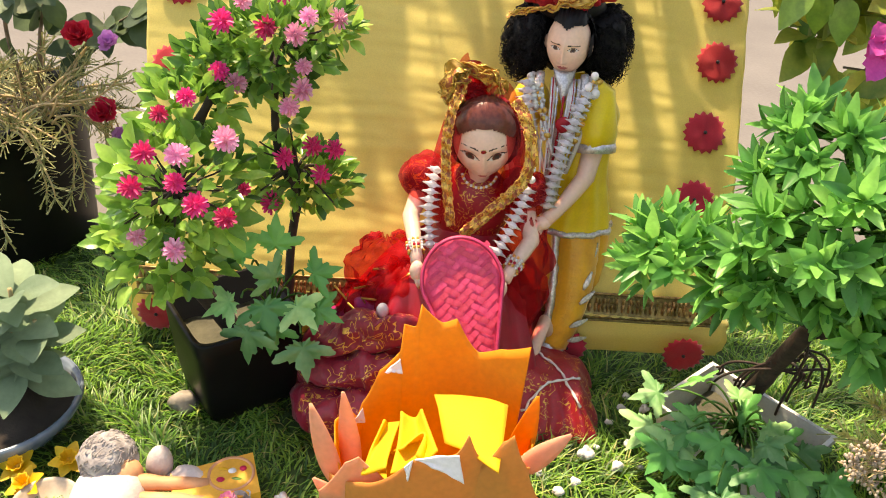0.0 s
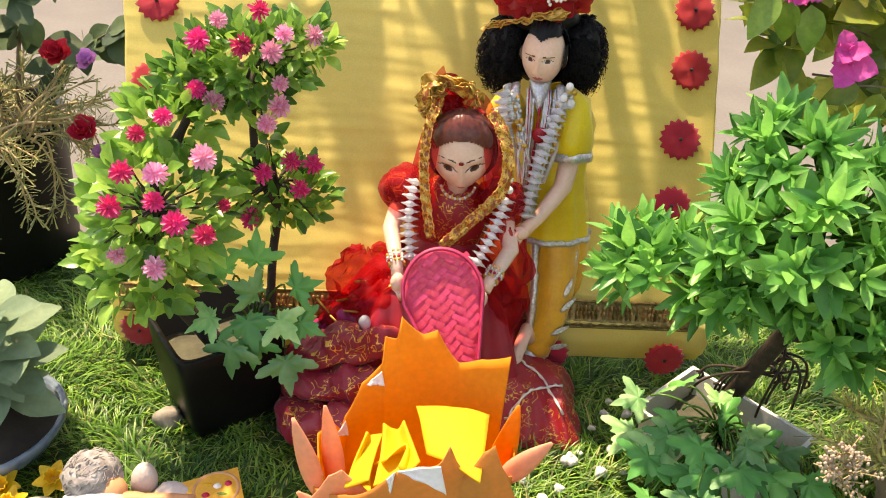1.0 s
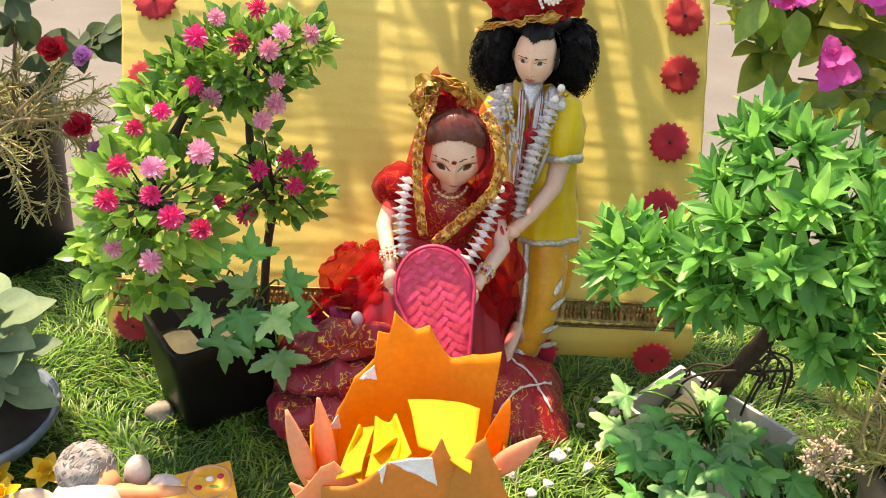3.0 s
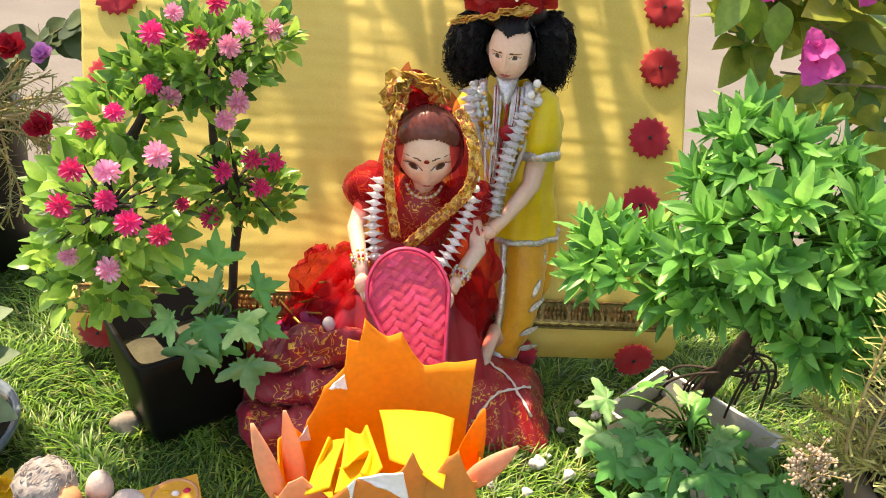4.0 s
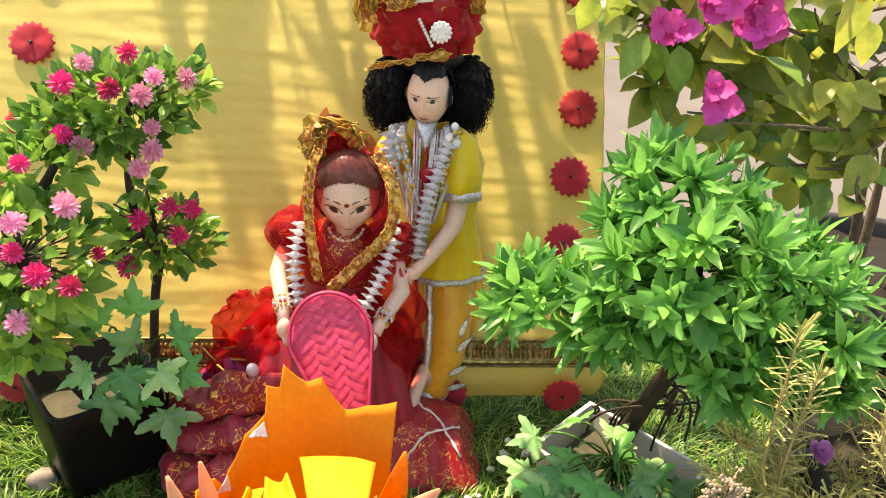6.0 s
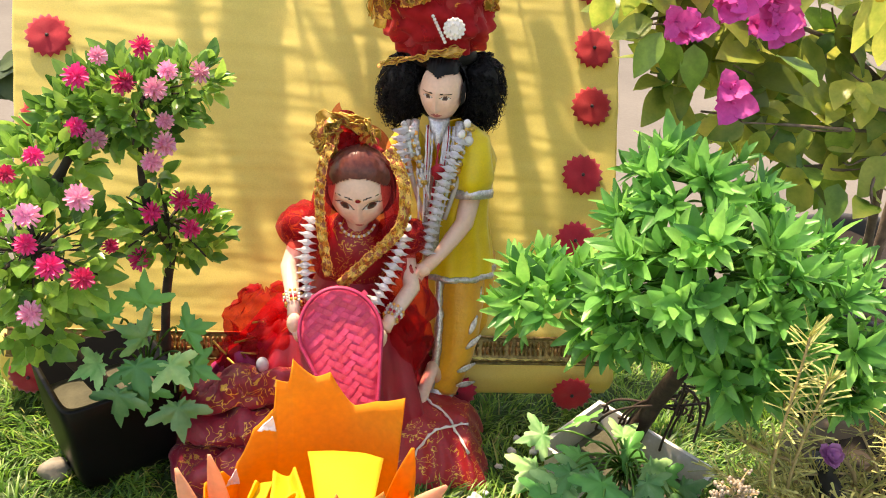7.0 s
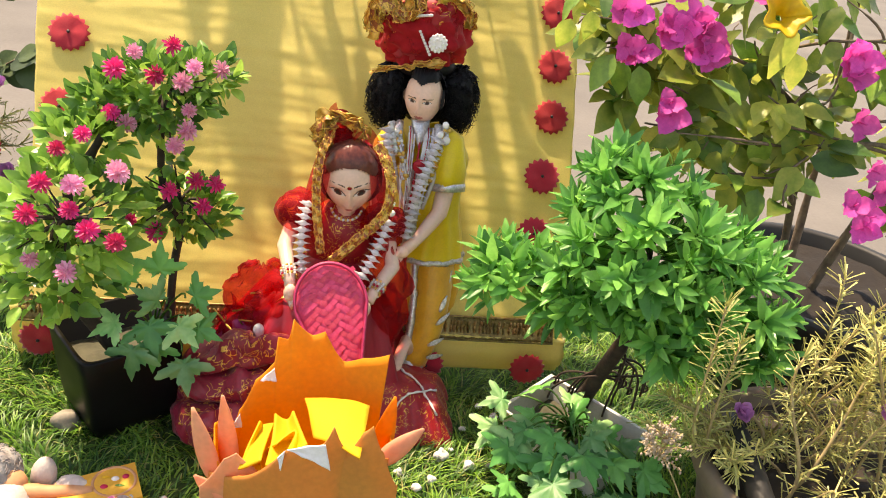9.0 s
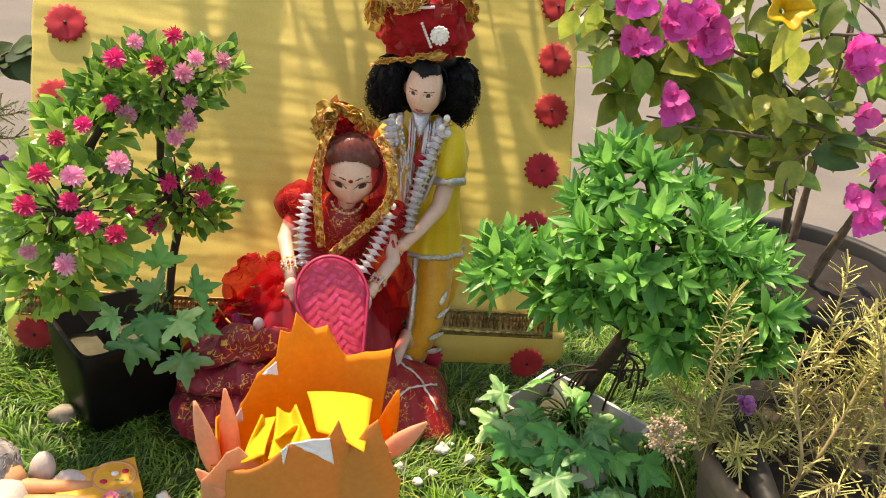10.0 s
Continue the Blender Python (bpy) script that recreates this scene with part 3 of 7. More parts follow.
def build_back_shrub():
    """Foliage that leans over the top of the cloth from behind and drops leaf shade on it."""
    rs = random.Random(40)
    t = thing("shrub", (0.08, 0.95, 0), "leafy green shrub standing behind the yellow backdrop", "shrub")
    stems = []
    for i in range(11):
        x = -0.14 + 0.043 * i
        stems.append(bez((0.08 + 0.3 * (x - 0.08), 0.96, 0.0), (x, 0.98, 0.20), (x, 0.95, 0.42), (x + rs.uniform(-.03, .03), 0.80, rs.uniform(0.43, 0.52)), 18))
        part("branch", Geo().tube(stems[-1], [0.004, 0.003, 0.0015], 6), TWIG, t)
    kinds = [shared("leaf", leaf_shape(0.050 * k, 0.020 * k * w, 0.15, dr, 6, mid=0.45, wave=0.02), BOUG_DARK) for k, w, dr in ((1, 1, 0.2), (1.2, 0.8, 0.3), (0.8, 1.4, 0.1))]
    for i in range(125):
        x = rs.uniform(-0.15, 0.10) if i < 75 else rs.uniform(0.09, 0.29)
        z = rs.uniform(0.43, 0.54)
        y = min(rs.uniform(0.77, 0.88), 0.614 + 0.54 * z + 0.02)
        d = Vector((rs.uniform(-.6, .6), rs.uniform(-1, 0.3), rs.uniform(-0.9, 0.5)))
        piece("leaf", rs.choice(kinds), aim((x, y, z), d, (rs.uniform(-.6, .6), rs.uniform(-.5, .2), 0.8), rs.uniform(0.6, 1.1)), t)


# ---- dolls ----
def bump2(x, z, cx, cz, sx, sz):
    return math.exp(-(((x - cx) / sx) ** 2 + ((z - cz) / sz) ** 2))


def doll_head(g, place, R, jaw, f, mats, nu=150, nv=120):
    """A moulded doll's head facing -y: f holds the shares of width and height at which the features sit; mats: skin, white, dark, lip, iris."""
    SK, WE, DK, LP, IR = mats
    rx, ry, rz = R
    verts, info = [], []
    for i in range(nu + 1):
        s = 2 * i / nu - 1
        a = math.pi * s - 0.55 * math.sin(math.pi * s)
        for j in range(nv + 1):
            t = math.pi * j / nv
            x, y, z = math.sin(t) * math.sin(a), -math.sin(t) * math.cos(a), math.cos(t)
            low = max(0.0, -z)
            X, Y, Z = x * rx * (1 - jaw * low ** 1.5), y * ry * (1 - 0.10 * low), z * rz
            p, q = X / rx, z
            if y < 0:
                ap = abs(p)
                zt = (f["brow"] - q) / (f["brow"] - f["nose"])
                amp = 0.25 + 0.75 * zt if 0 < zt < 1 else math.exp(-((zt - 1) / 0.13) ** 2) if zt >= 1 else 0.25 * math.exp(-(zt / 0.25) ** 2)
                sn = 0.085 + 0.07 * max(0.0, min(1.0, zt)) ** 3
                Y -= f["nose_h"] * amp * math.exp(-(p / sn) ** 2)
                Y -= 0.03 * rx * bump2(ap, q, 0.13, f["nose"] + 0.02, 0.06, 0.05)
                Y += 0.10 * rx * bump2(ap, q, f["ex"], f["ez"] + 0.03, 0.22, 0.11)
                Y -= 0.035 * rx * bump2(ap, q, f["ex"], f["brow"] + 0.02, 0.30, 0.07)
                Y -= 0.06 * rx * bump2(p, q, 0, f["mouth"] + 0.035, 0.22, 0.035) + 0.07 * rx * bump2(p, q, 0, f["mouth"] - 0.05, 0.18, 0.04)
                Y += 0.045 * rx * bump2(p, q, 0, f["mouth"] - 0.12, 0.20, 0.03)
                Y -= 0.10 * rx * bump2(p, q, 0, -0.88, 0.26, 0.12)
                Y -= 0.04 * rx * bump2(ap, q, 0.58, f["nose"] + 0.12, 0.2, 0.2)
            verts.append(place(Vector((X, Y, Z))))
            info.append((p, q, y))
    groups = {m: [] for m in mats}
    for i in range(nu):
        for j in range(nv):
            k = i * (nv + 1) + j
            quad = (k, k + 1, k + nv + 2, k + nv + 1)
            p = sum(info[c][0] for c in quad) / 4
            q = sum(info[c][1] for c in quad) / 4
            m = SK
            if info[k][2] < -0.2:
                ap = abs(p)
                d = (ap - f["ex"]) / f["ew"]
                zz = q - f["ez"] - f["slant"] * d
                if abs(d) < 1.2:
                    h = f["eh"] * max(0.0, 1 - d * d)
                    if abs(d) < 1 and -0.8 * h < zz < h:
                        m = DK if (d / 0.30) ** 2 + (zz / (0.6 * f["eh"])) ** 2 < 1 else IR if (d / 0.52) ** 2 + (zz / f["eh"]) ** 2 < 1.1 else WE
                    elif h <= zz < h + f["lash"]:
                        m = DK
                b = (ap - f["b0"]) / (f["b1"] - f["b0"])
                if 0 < b < 1 and abs(q - f["brow"] - f["arch"] * math.sin(math.pi * (0.12 + 0.72 * b))) < f["bw"] * (1 - 0.75 * b):
                    m = DK
                if ap < f["lw"]:
                    w = 1 - (ap / f["lw"]) ** 2
                    if -0.075 * w < q - f["mouth"] < 0.06 * w * (1 - 0.25 * math.exp(-(ap / 0.05) ** 2)):
                        m = LP
            groups[m].append(quad)
    base = len(g.v)
    g.v.extend(tuple(v) for v in verts)
    for m, quads in groups.items():
        g.f.extend(tuple(base + c for c in quad) for quad in quads)
        g.m.extend([m] * len(quads))


def hair_cap(g, place, R, lift, line, m, strands=34.0, depth=0.012, nu=120, nv=60):
    """Combed hair lying close to the head, above the height line(x, y)."""
    verts, keep = [], []
    for i in range(nu + 1):
        a = 2 * math.pi * i / nu
        for j in range(nv + 1):
            t = math.pi * 0.97 * j / nv
            x, y, z = math.sin(t) * math.sin(a), -math.sin(t) * math.cos(a), math.cos(t)
            h = z - line(x, y)
            k = lift * min(1.0, 0.93 + 0.35 * max(0.0, h)) + depth * (math.sin(math.atan2(x, z + 0.35) * strands) + 0.6 * math.sin(math.atan2(x, z + 0.35) * strands * 2.3 + 1)) * min(1, max(0, h) * 4)
            verts.append(place(Vector((x * R[0] * k, y * R[1] * k, z * R[2] * k))))
            keep.append(h > 0)
    faces = [q for q in ((i * (nv + 1) + j, i * (nv + 1) + j + 1, (i + 1) * (nv + 1) + j + 1, (i + 1) * (nv + 1) + j) for i in range(nu) for j in range(nv)) if all(keep[c] for c in q)]
    g.add(verts, faces, m)


def crumple(g, pts, width, m, rs, amp=0.004, n=5, thick=0.0):
    """A ribbon of thin cloth that follows pts, twisted and crushed."""
    pts = [Vector(p) for p in pts]
    k = len(pts) - 1
    ph = Vector((rs.uniform(0, 9), rs.uniform(0, 9), rs.uniform(0, 9)))
    tw0, tw1 = rs.uniform(0, 6.28), rs.uniform(-2.5, 2.5)
    def fn(u, v):
        i = min(k - 1, int(u * k))
        p = pts[i].lerp(pts[i + 1], u * k - i)
        d = (pts[i + 1] - pts[i]).normalized()
        s = d.orthogonal().normalized()
        s = Matrix.Rotation(tw0 + tw1 * u, 3, d) @ s
        q = p + s * (v - 0.5) * width
        w = q * 150 + ph
        return q + Vector((noise.noise(w), noise.noise(w + Vector((7, 0, 0))), noise.noise(w + Vector((0, 7, 0))))) * amp
    g.sheet(fn, k * 4, n, m, thick)
    return fn


# ---- woman doll, seated ----
def build_woman():
    base = (0.06, 0.62, 0)
    mats = [SKIN_PALE, BROWN_HAIR, PAINT_DARK, PAINT_LIP, PAINT_RED, RED_SATIN, RED_BROCADE, RED_TISSUE, RED_GAUZE, GOLD, PEARL, PINK_SATIN, CRIMSON, EYE_WHITE, GOLD_LACE]
    SK, HA, DK, LP, GM, SA, BR, TI, GA, GO, PE, PS, CR, WE, LA = range(15)
    g = Geo()
    # hidden low seat under the skirt, torso, neck
    g.ball((0.066, 0.640, 0.105), (0.036, 0.030, 0.050), SA, 16, 12)
    g.ball((0.068, 0.640, 0.160), (0.033, 0.022, 0.036), TI, 16, 12)
    g.tube([(0.071, 0.637, 0.180), (0.072, 0.632, 0.196), (0.073, 0.628, 0.205)], [0.010, 0.0085, 0.0085], 10, SK)
    # head, tilted down
    tilt = Matrix.Rotation(radians(19), 3, 'X') @ Matrix.Rotation(radians(-3), 3, 'Y')
    hc = Vector((0.073, 0.628, 0.221))
    def hp(x, y, z):
        return hc + tilt @ Vector((x, y, z))
    size = (0.0235, 0.0226, 0.0325)
    put = lambda q: hc + tilt @ q
    doll_head(g, put, size, 0.36, dict(brow=0.25, nose=-0.42, nose_h=0.0030, ex=0.42, ez=0.04, ew=0.26, eh=0.085, slant=0.035, lash=0.035, b0=0.17, b1=0.72, arch=0.085, bw=0.018, mouth=-0.62, lw=0.17), (SK, WE, DK, LP, HA))
    g.ball(hp(0, -0.0222, 0.0085), (0.0021, 0.0010, 0.0019), GM, 10, 6, turn=tilt)
    for i in range(8):
        a = 2 * math.pi * i / 8
        g.ball(hp(0.0021 * math.cos(a), -0.0222, 0.0085 + 0.0021 * math.sin(a)), 0.00045, GO, 5, 4)
    # hair combed back from the brow
    hair_cap(g, put, size, 1.13, lambda x, y: (0.72 - 0.55 * x * x - (0.9 if abs(x) > 0.93 else 0.0)) if y < 0 else -0.8, HA, 46, 0.005)
    hair_cap(g, put, size, 1.17, lambda x, y: 0.80 - 0.34 * x * x if y < 0 else -0.6, HA, 60, 0.006)
    # bead necklace
    for i in range(19):
        a = math.pi * (1.08 + 0.84 * i / 18)
        g.ball((0.072 + 0.0135 * math.cos(a), 0.630 + 0.014 * math.sin(a), 0.192 - 0.005 * math.sin(math.pi * i / 18)), 0.0013, GO if i % 2 else PE, 6, 5)
    # crumpled veil knot on the head
    rs = random.Random(12)
    kc = Vector((0.061, 0.638, 0.260))
    for i in range(13):
        p = kc + Vector((rs.uniform(-0.010, 0.020), rs.uniform(-0.010, 0.012), rs.uniform(-0.010, 0.008)))
        d = Vector((rs.uniform(-1, 1), rs.uniform(-0.6, 0.4), rs.uniform(-1, 1))).normalized()
        crumple(g, [p - d * 0.013, p - d * 0.004, p + d * 0.005, p + d * 0.012], 0.016, GA if i % 3 else TI, rs, 0.006, 8)
    def frill(path, wide, count, spread=0.003):
        """A crinkled gold lace border: narrow crushed strips with loose thread."""
        path = [Vector(p) for p in path]
        for i in range(count):
            off = on_ball() * spread
            fn = crumple(g, [p + off + on_ball() * spread * 0.7 for p in path], wide * rs.uniform(0.6, 1.1), LA if i % 3 else GO, rs, 0.0045, 5)
            edge = [Vector(fn(u / 40, e)) + on_ball() * 0.0006 for e in (0.0, 1.0) for u in (range(41) if e == 0 else range(40, -1, -1))]
            g.tube(edge, [0.0003 if k % 2 else 0.0006 for k in range(len(edge))], 4, GO)
    frill([kc + Vector(v) * 0.74 for v in ((0.026, -0.010, -0.004), (0.020, -0.013, 0.012), (0.004, -0.012, 0.016), (-0.010, -0.012, 0.020), (-0.020, -0.013, 0.010), (-0.021, -0.014, -0.006), (-0.016, -0.016, -0.018))], 0.010, 7)
    frill([kc + Vector(v) * 0.74 for v in ((-0.004, -0.012, 0.018), (-0.014, -0.016, 0.014), (-0.012, -0.018, 0.002), (-0.020, -0.016, -0.010))], 0.009, 5)
    # veil falling to both sides of the face
    def veil(u, v):
        a = math.pi * (-0.30 + 1.60 * u)
        drop = v
        rx, ry = 0.030 + 0.010 * drop, 0.026 + 0.006 * drop
        z = 0.252 - 0.088 * drop + 0.010 * math.sin(a) * (1 - drop)
        x = 0.072 + rx * math.cos(a) * (0.75 + 0.35 * math.sqrt(drop))
        y = 0.634 + ry * math.sin(a) - 0.016 * max(0, -math.sin(a)) * drop
        w = 0.0018 * math.sin(a * 14 + 3 * drop) * drop
        return (x + w, y + w, z)
    g.sheet(veil, 54, 16, GA)
    def ribbon(path, width, m, nrm=(0, -1, 0.3), wav=0.0016):
        pts = [Vector(p) for p in path]
        nn = len(pts) - 1
        def fn(u, v):
            k = u * nn
            i = min(nn - 1, int(k))
            p = pts[i].lerp(pts[i + 1], k - i)
            d = (pts[i + 1] - pts[i]).normalized()
            s = d.cross(Vector(nrm)).normalized()
            return p + s * (v - 0.5) * width + Vector(nrm) * (wav * 0.5 * math.sin(u * 75 + v * 3) + 0.0008 * math.sin(u * 31 - v * 5))
        g.sheet(fn, nn * 8, 5, m, thick=0.0004)
        for e in (0.02, 0.5, 0.98):
            edge = [Vector(fn(k / (nn * 7), e)) + Vector((rs.uniform(-1, 1), rs.uniform(-1.2, 0), rs.uniform(-1, 1))) * 0.0008 for k in range(nn * 7 + 1)]
            g.tube(edge, [0.0003 if k % 2 else 0.0007 for k in range(len(edge))], 4, GO)
    ribbon(bez((0.052, 0.612, 0.262), (0.040, 0.600, 0.240), (0.046, 0.600, 0.205), (0.053, 0.598, 0.162), 14), 0.0066, LA)
    ribbon(bez((0.092, 0.618, 0.258), (0.110, 0.604, 0.242), (0.112, 0.600, 0.212), (0.098, 0.598, 0.196), 10) + bez((0.096, 0.597, 0.194), (0.088, 0.595, 0.186), (0.078, 0.594, 0.176), (0.062, 0.592, 0.158), 10), 0.0082, LA)
    # arms: puffed sleeves, forearms, hands on the tray's rim, bangles
    for s, sh, el, wr, ha in ((-1, (0.030, 0.636, 0.182), (0.022, 0.612, 0.160), (0.029, 0.578, 0.150), (0.031, 0.566, 0.140)),
                              (1, (0.108, 0.634, 0.178), (0.116, 0.606, 0.150), (0.101, 0.580, 0.140), (0.093, 0.566, 0.130))):
        sh, el, wr, ha = (Vector(p) for p in (sh, el, wr, ha))
        g.ball(sh, (0.0165, 0.0165, 0.0175), BR, 26, 18, wob=0.0045, freq=110)
        g.ball(sh + Vector((s * -0.002, -0.004, 0.002)), (0.020, 0.019, 0.020), GA, 26, 18, wob=0.006, freq=90)
        g.tube([sh, sh.lerp(el, 0.6), el, el.lerp(wr, 0.5), wr, wr.lerp(ha, 0.6)], [0.0078, 0.0070, 0.0068, 0.0060, 0.0046, 0.0050], 10, SK)
        g.ball(ha, (0.0058, 0.0050, 0.0085), SK, 10, 7)
        for k in range(4):
            f0 = ha + Vector((s * (0.001 - 0.0022 * k), -0.002, -0.004))
            g.tube([f0, f0 + Vector((-s * 0.002, -0.002, -0.005)), f0 + Vector((-s * 0.0035, 0.000, -0.0098))], [0.0016, 0.0015, 0.0011], 6, SK)
        d = (wr - el).normalized()
        sd = d.orthogonal().normalized()
        ud = d.cross(sd)
        for k, (off, mm, rr) in enumerate(((-0.007, GO, 0.0066), (-0.0042, PE, 0.0064), (-0.0015, CR, 0.0060), (0.0012, GO, 0.0058))):
            for j in range(12):
                a = 2 * math.pi * j / 12
                g.ball(wr + d * off + (sd * math.cos(a) + ud * math.sin(a)) * rr, 0.0013, mm if j % 3 else PE, 5, 4)
    # lap and skirt
    def skirt(u, v):
        a = 2 * math.pi * u
        c, s = math.cos(a), math.sin(a)
        spread = v ** 0.75
        rx = 0.036 + (0.046 if c > 0 else 0.078) * spread
        ry = 0.026 + (0.085 if s < 0 else 0.020) * spread
        fold = 1 + 0.085 * math.sin(a * 11 + 2 * v) * v + 0.05 * math.sin(a * 23 + 1) * v
        z = 0.128 * (1 - v) ** (1.0 if s > 0 else 0.62) + 0.001
        if s < 0:
            z += 0.030 * math.sin(math.pi * min(1, v * 1.6)) * (-s) * max(0, 1 - abs(c))
        return (0.060 + rx * c * fold, 0.640 + ry * s * fold, max(0.001, z))
    g.sheet(skirt, 110, 22, SA)
    # brocade rolls of cloth gathered at one side
    def roll(p0, p1, p2, p3, r0, r1, m, ph):
        pts = bez(p0, p1, p2, p3, 44)
        n = len(pts)
        first = len(g.v)
        g.tube(pts, [(r0 + (r1 - r0) * i / n) * (0.45 + 0.55 * math.sin(math.pi * (0.10 + 0.84 * i / n)) ** 0.5) for i in range(n)], 32, m)
        for k in range(first, len(g.v)):
            p = Vector(g.v[k])
            d = Vector((noise.noise(p * 42 + Vector((ph, 0, 0))), noise.noise(p * 42 + Vector((0, ph, 0))), noise.noise(p * 42 + Vector((0, 0, ph)))))
            d2 = Vector((noise.noise(p * 115 + Vector((0, ph, 0))), noise.noise(p * 115 + Vector((ph, 0, 0))), noise.noise(p * 115 + Vector((0, 0, ph)))))
            q = p + d * 0.0095 + d2 * 0.0042
            g.v[k] = (q.x, q.y, max(0.001, q.z))
    roll((-0.044, 0.575, 0.058), (-0.020, 0.562, 0.086), (0.010, 0.558, 0.082), (0.040, 0.580, 0.084), 0.016, 0.013, BR, 1)
    roll((-0.050, 0.578, 0.034), (-0.030, 0.548, 0.052), (0.004, 0.545, 0.046), (0.040, 0.565, 0.058), 0.019, 0.014, BR, 5)
    roll((-0.048, 0.560, 0.018), (-0.030, 0.526, 0.030), (0.000, 0.522, 0.022), (0.036, 0.540, 0.032), 0.022, 0.018, BR, 9)
    roll((-0.040, 0.600, 0.020), (-0.046, 0.560, 0.012), (-0.026, 0.535, 0.012), (-0.006, 0.530, 0.010), 0.024, 0.018, BR, 13)
    roll((-0.030, 0.610, 0.060), (-0.010, 0.600, 0.078), (0.012, 0.596, 0.090), (0.034, 0.596, 0.100), 0.013, 0.012, PS, 17)
    def tail(u, v):
        x = -0.066 + 0.034 * u
        return (x, 0.590 - 0.020 * u - 0.004 * v, 0.002 + 0.050 * v * (0.4 + 0.6 * u) + 0.003 * math.sin(u * 14))
    g.sheet(tail, 14, 8, PS, thick=0.0015)
    # end of the sari lying over the grass
    def lap(u, v):
        x = 0.108 + 0.078 * u
        y = 0.546 + 0.098 * v
        e = min(1, 5.0 * min(u + 0.15, 1 - u, v, 1 - v))
        z = (0.012 + 0.022 * math.sin(math.pi * (0.15 + 0.8 * v)) + 0.020 * (1 - u) * (0.3 + v)) * max(0, e) ** 0.6
        z += 0.004 * noise.noise(Vector((x * 60, y * 60, 2)))
        return (x + 0.006 * noise.noise(Vector((v * 6, u * 2, 0))), y + 0.004 * noise.noise(Vector((u * 7, 3, 0))), max(0.002, z))
    g.sheet(lap, 40, 34, TI)
    rs2 = random.Random(9)
    for k in range(3):
        u0, v0, du, dv = ((0.25, 0.70, 0.55, -0.55), (0.15, 0.10, 0.65, 0.30), (0.30, 0.92, 0.6, 0.04))[k]
        pts = [Vector(lap(u0 + du * t, v0 + dv * t)) + Vector((0, -0.0004, 0.0012)) + Vector((rs2.uniform(-1, 1), rs2.uniform(-1, 1), 0)) * 0.0010 for t in (i / 16 for i in range(17))]
        g.tube(pts, [0.0008 if i % 2 else 0.0014 for i in range(17)], 6, PE if k < 2 else GO)
    # loose organza at both sides
    def puff(c, r, m, sd):
        c = Vector(c)
        def fn(u, v):
            a, t = 2 * math.pi * u, math.pi * (0.05 + 0.9 * v)
            d = Vector((math.sin(t) * math.cos(a), math.sin(t) * math.sin(a), math.cos(t)))
            q = 1 + 0.30 * noise.noise(d * 2.6 + Vector((sd, 0, 0))) + 0.10 * math.sin(a * 9 + v * 5)
            p = c + Vector((d.x * r[0], d.y * r[1], d.z * r[2])) * q
            return (p.x, p.y, max(0.002, p.z))
        g.sheet(fn, 34, 16, m)
    puff((0.004, 0.612, 0.112), (0.030, 0.016, 0.028), GA, 1)
    puff((-0.006, 0.604, 0.082), (0.030, 0.014, 0.018), GA, 4)
    puff((0.018, 0.600, 0.098), (0.026, 0.018, 0.026), GA, 11)
    puff((0.112, 0.616, 0.128), (0.022, 0.013, 0.036), GA, 7)
    puff((0.112, 0.610, 0.092), (0.020, 0.012, 0.038), GA, 9)
    g.ball((0.006, 0.574, 0.096), (0.0050, 0.003, 0.0072), PE, 12, 8)
    for i in range(14):
        p = Vector((rnd(-0.03, 0.03), rnd(0.586, 0.598), rnd(0.075, 0.125)))
        g.tube([p, p + Vector((rnd(-.006, .006), -0.002, rnd(-.006, .006))), p + Vector((rnd(-.012, .012), -0.001, rnd(-.01, .01)))], 0.0009, 5, GO)
    solid("woman_doll", g, mats, base, "seated bride doll in red and gold sari and organza veil", "doll")


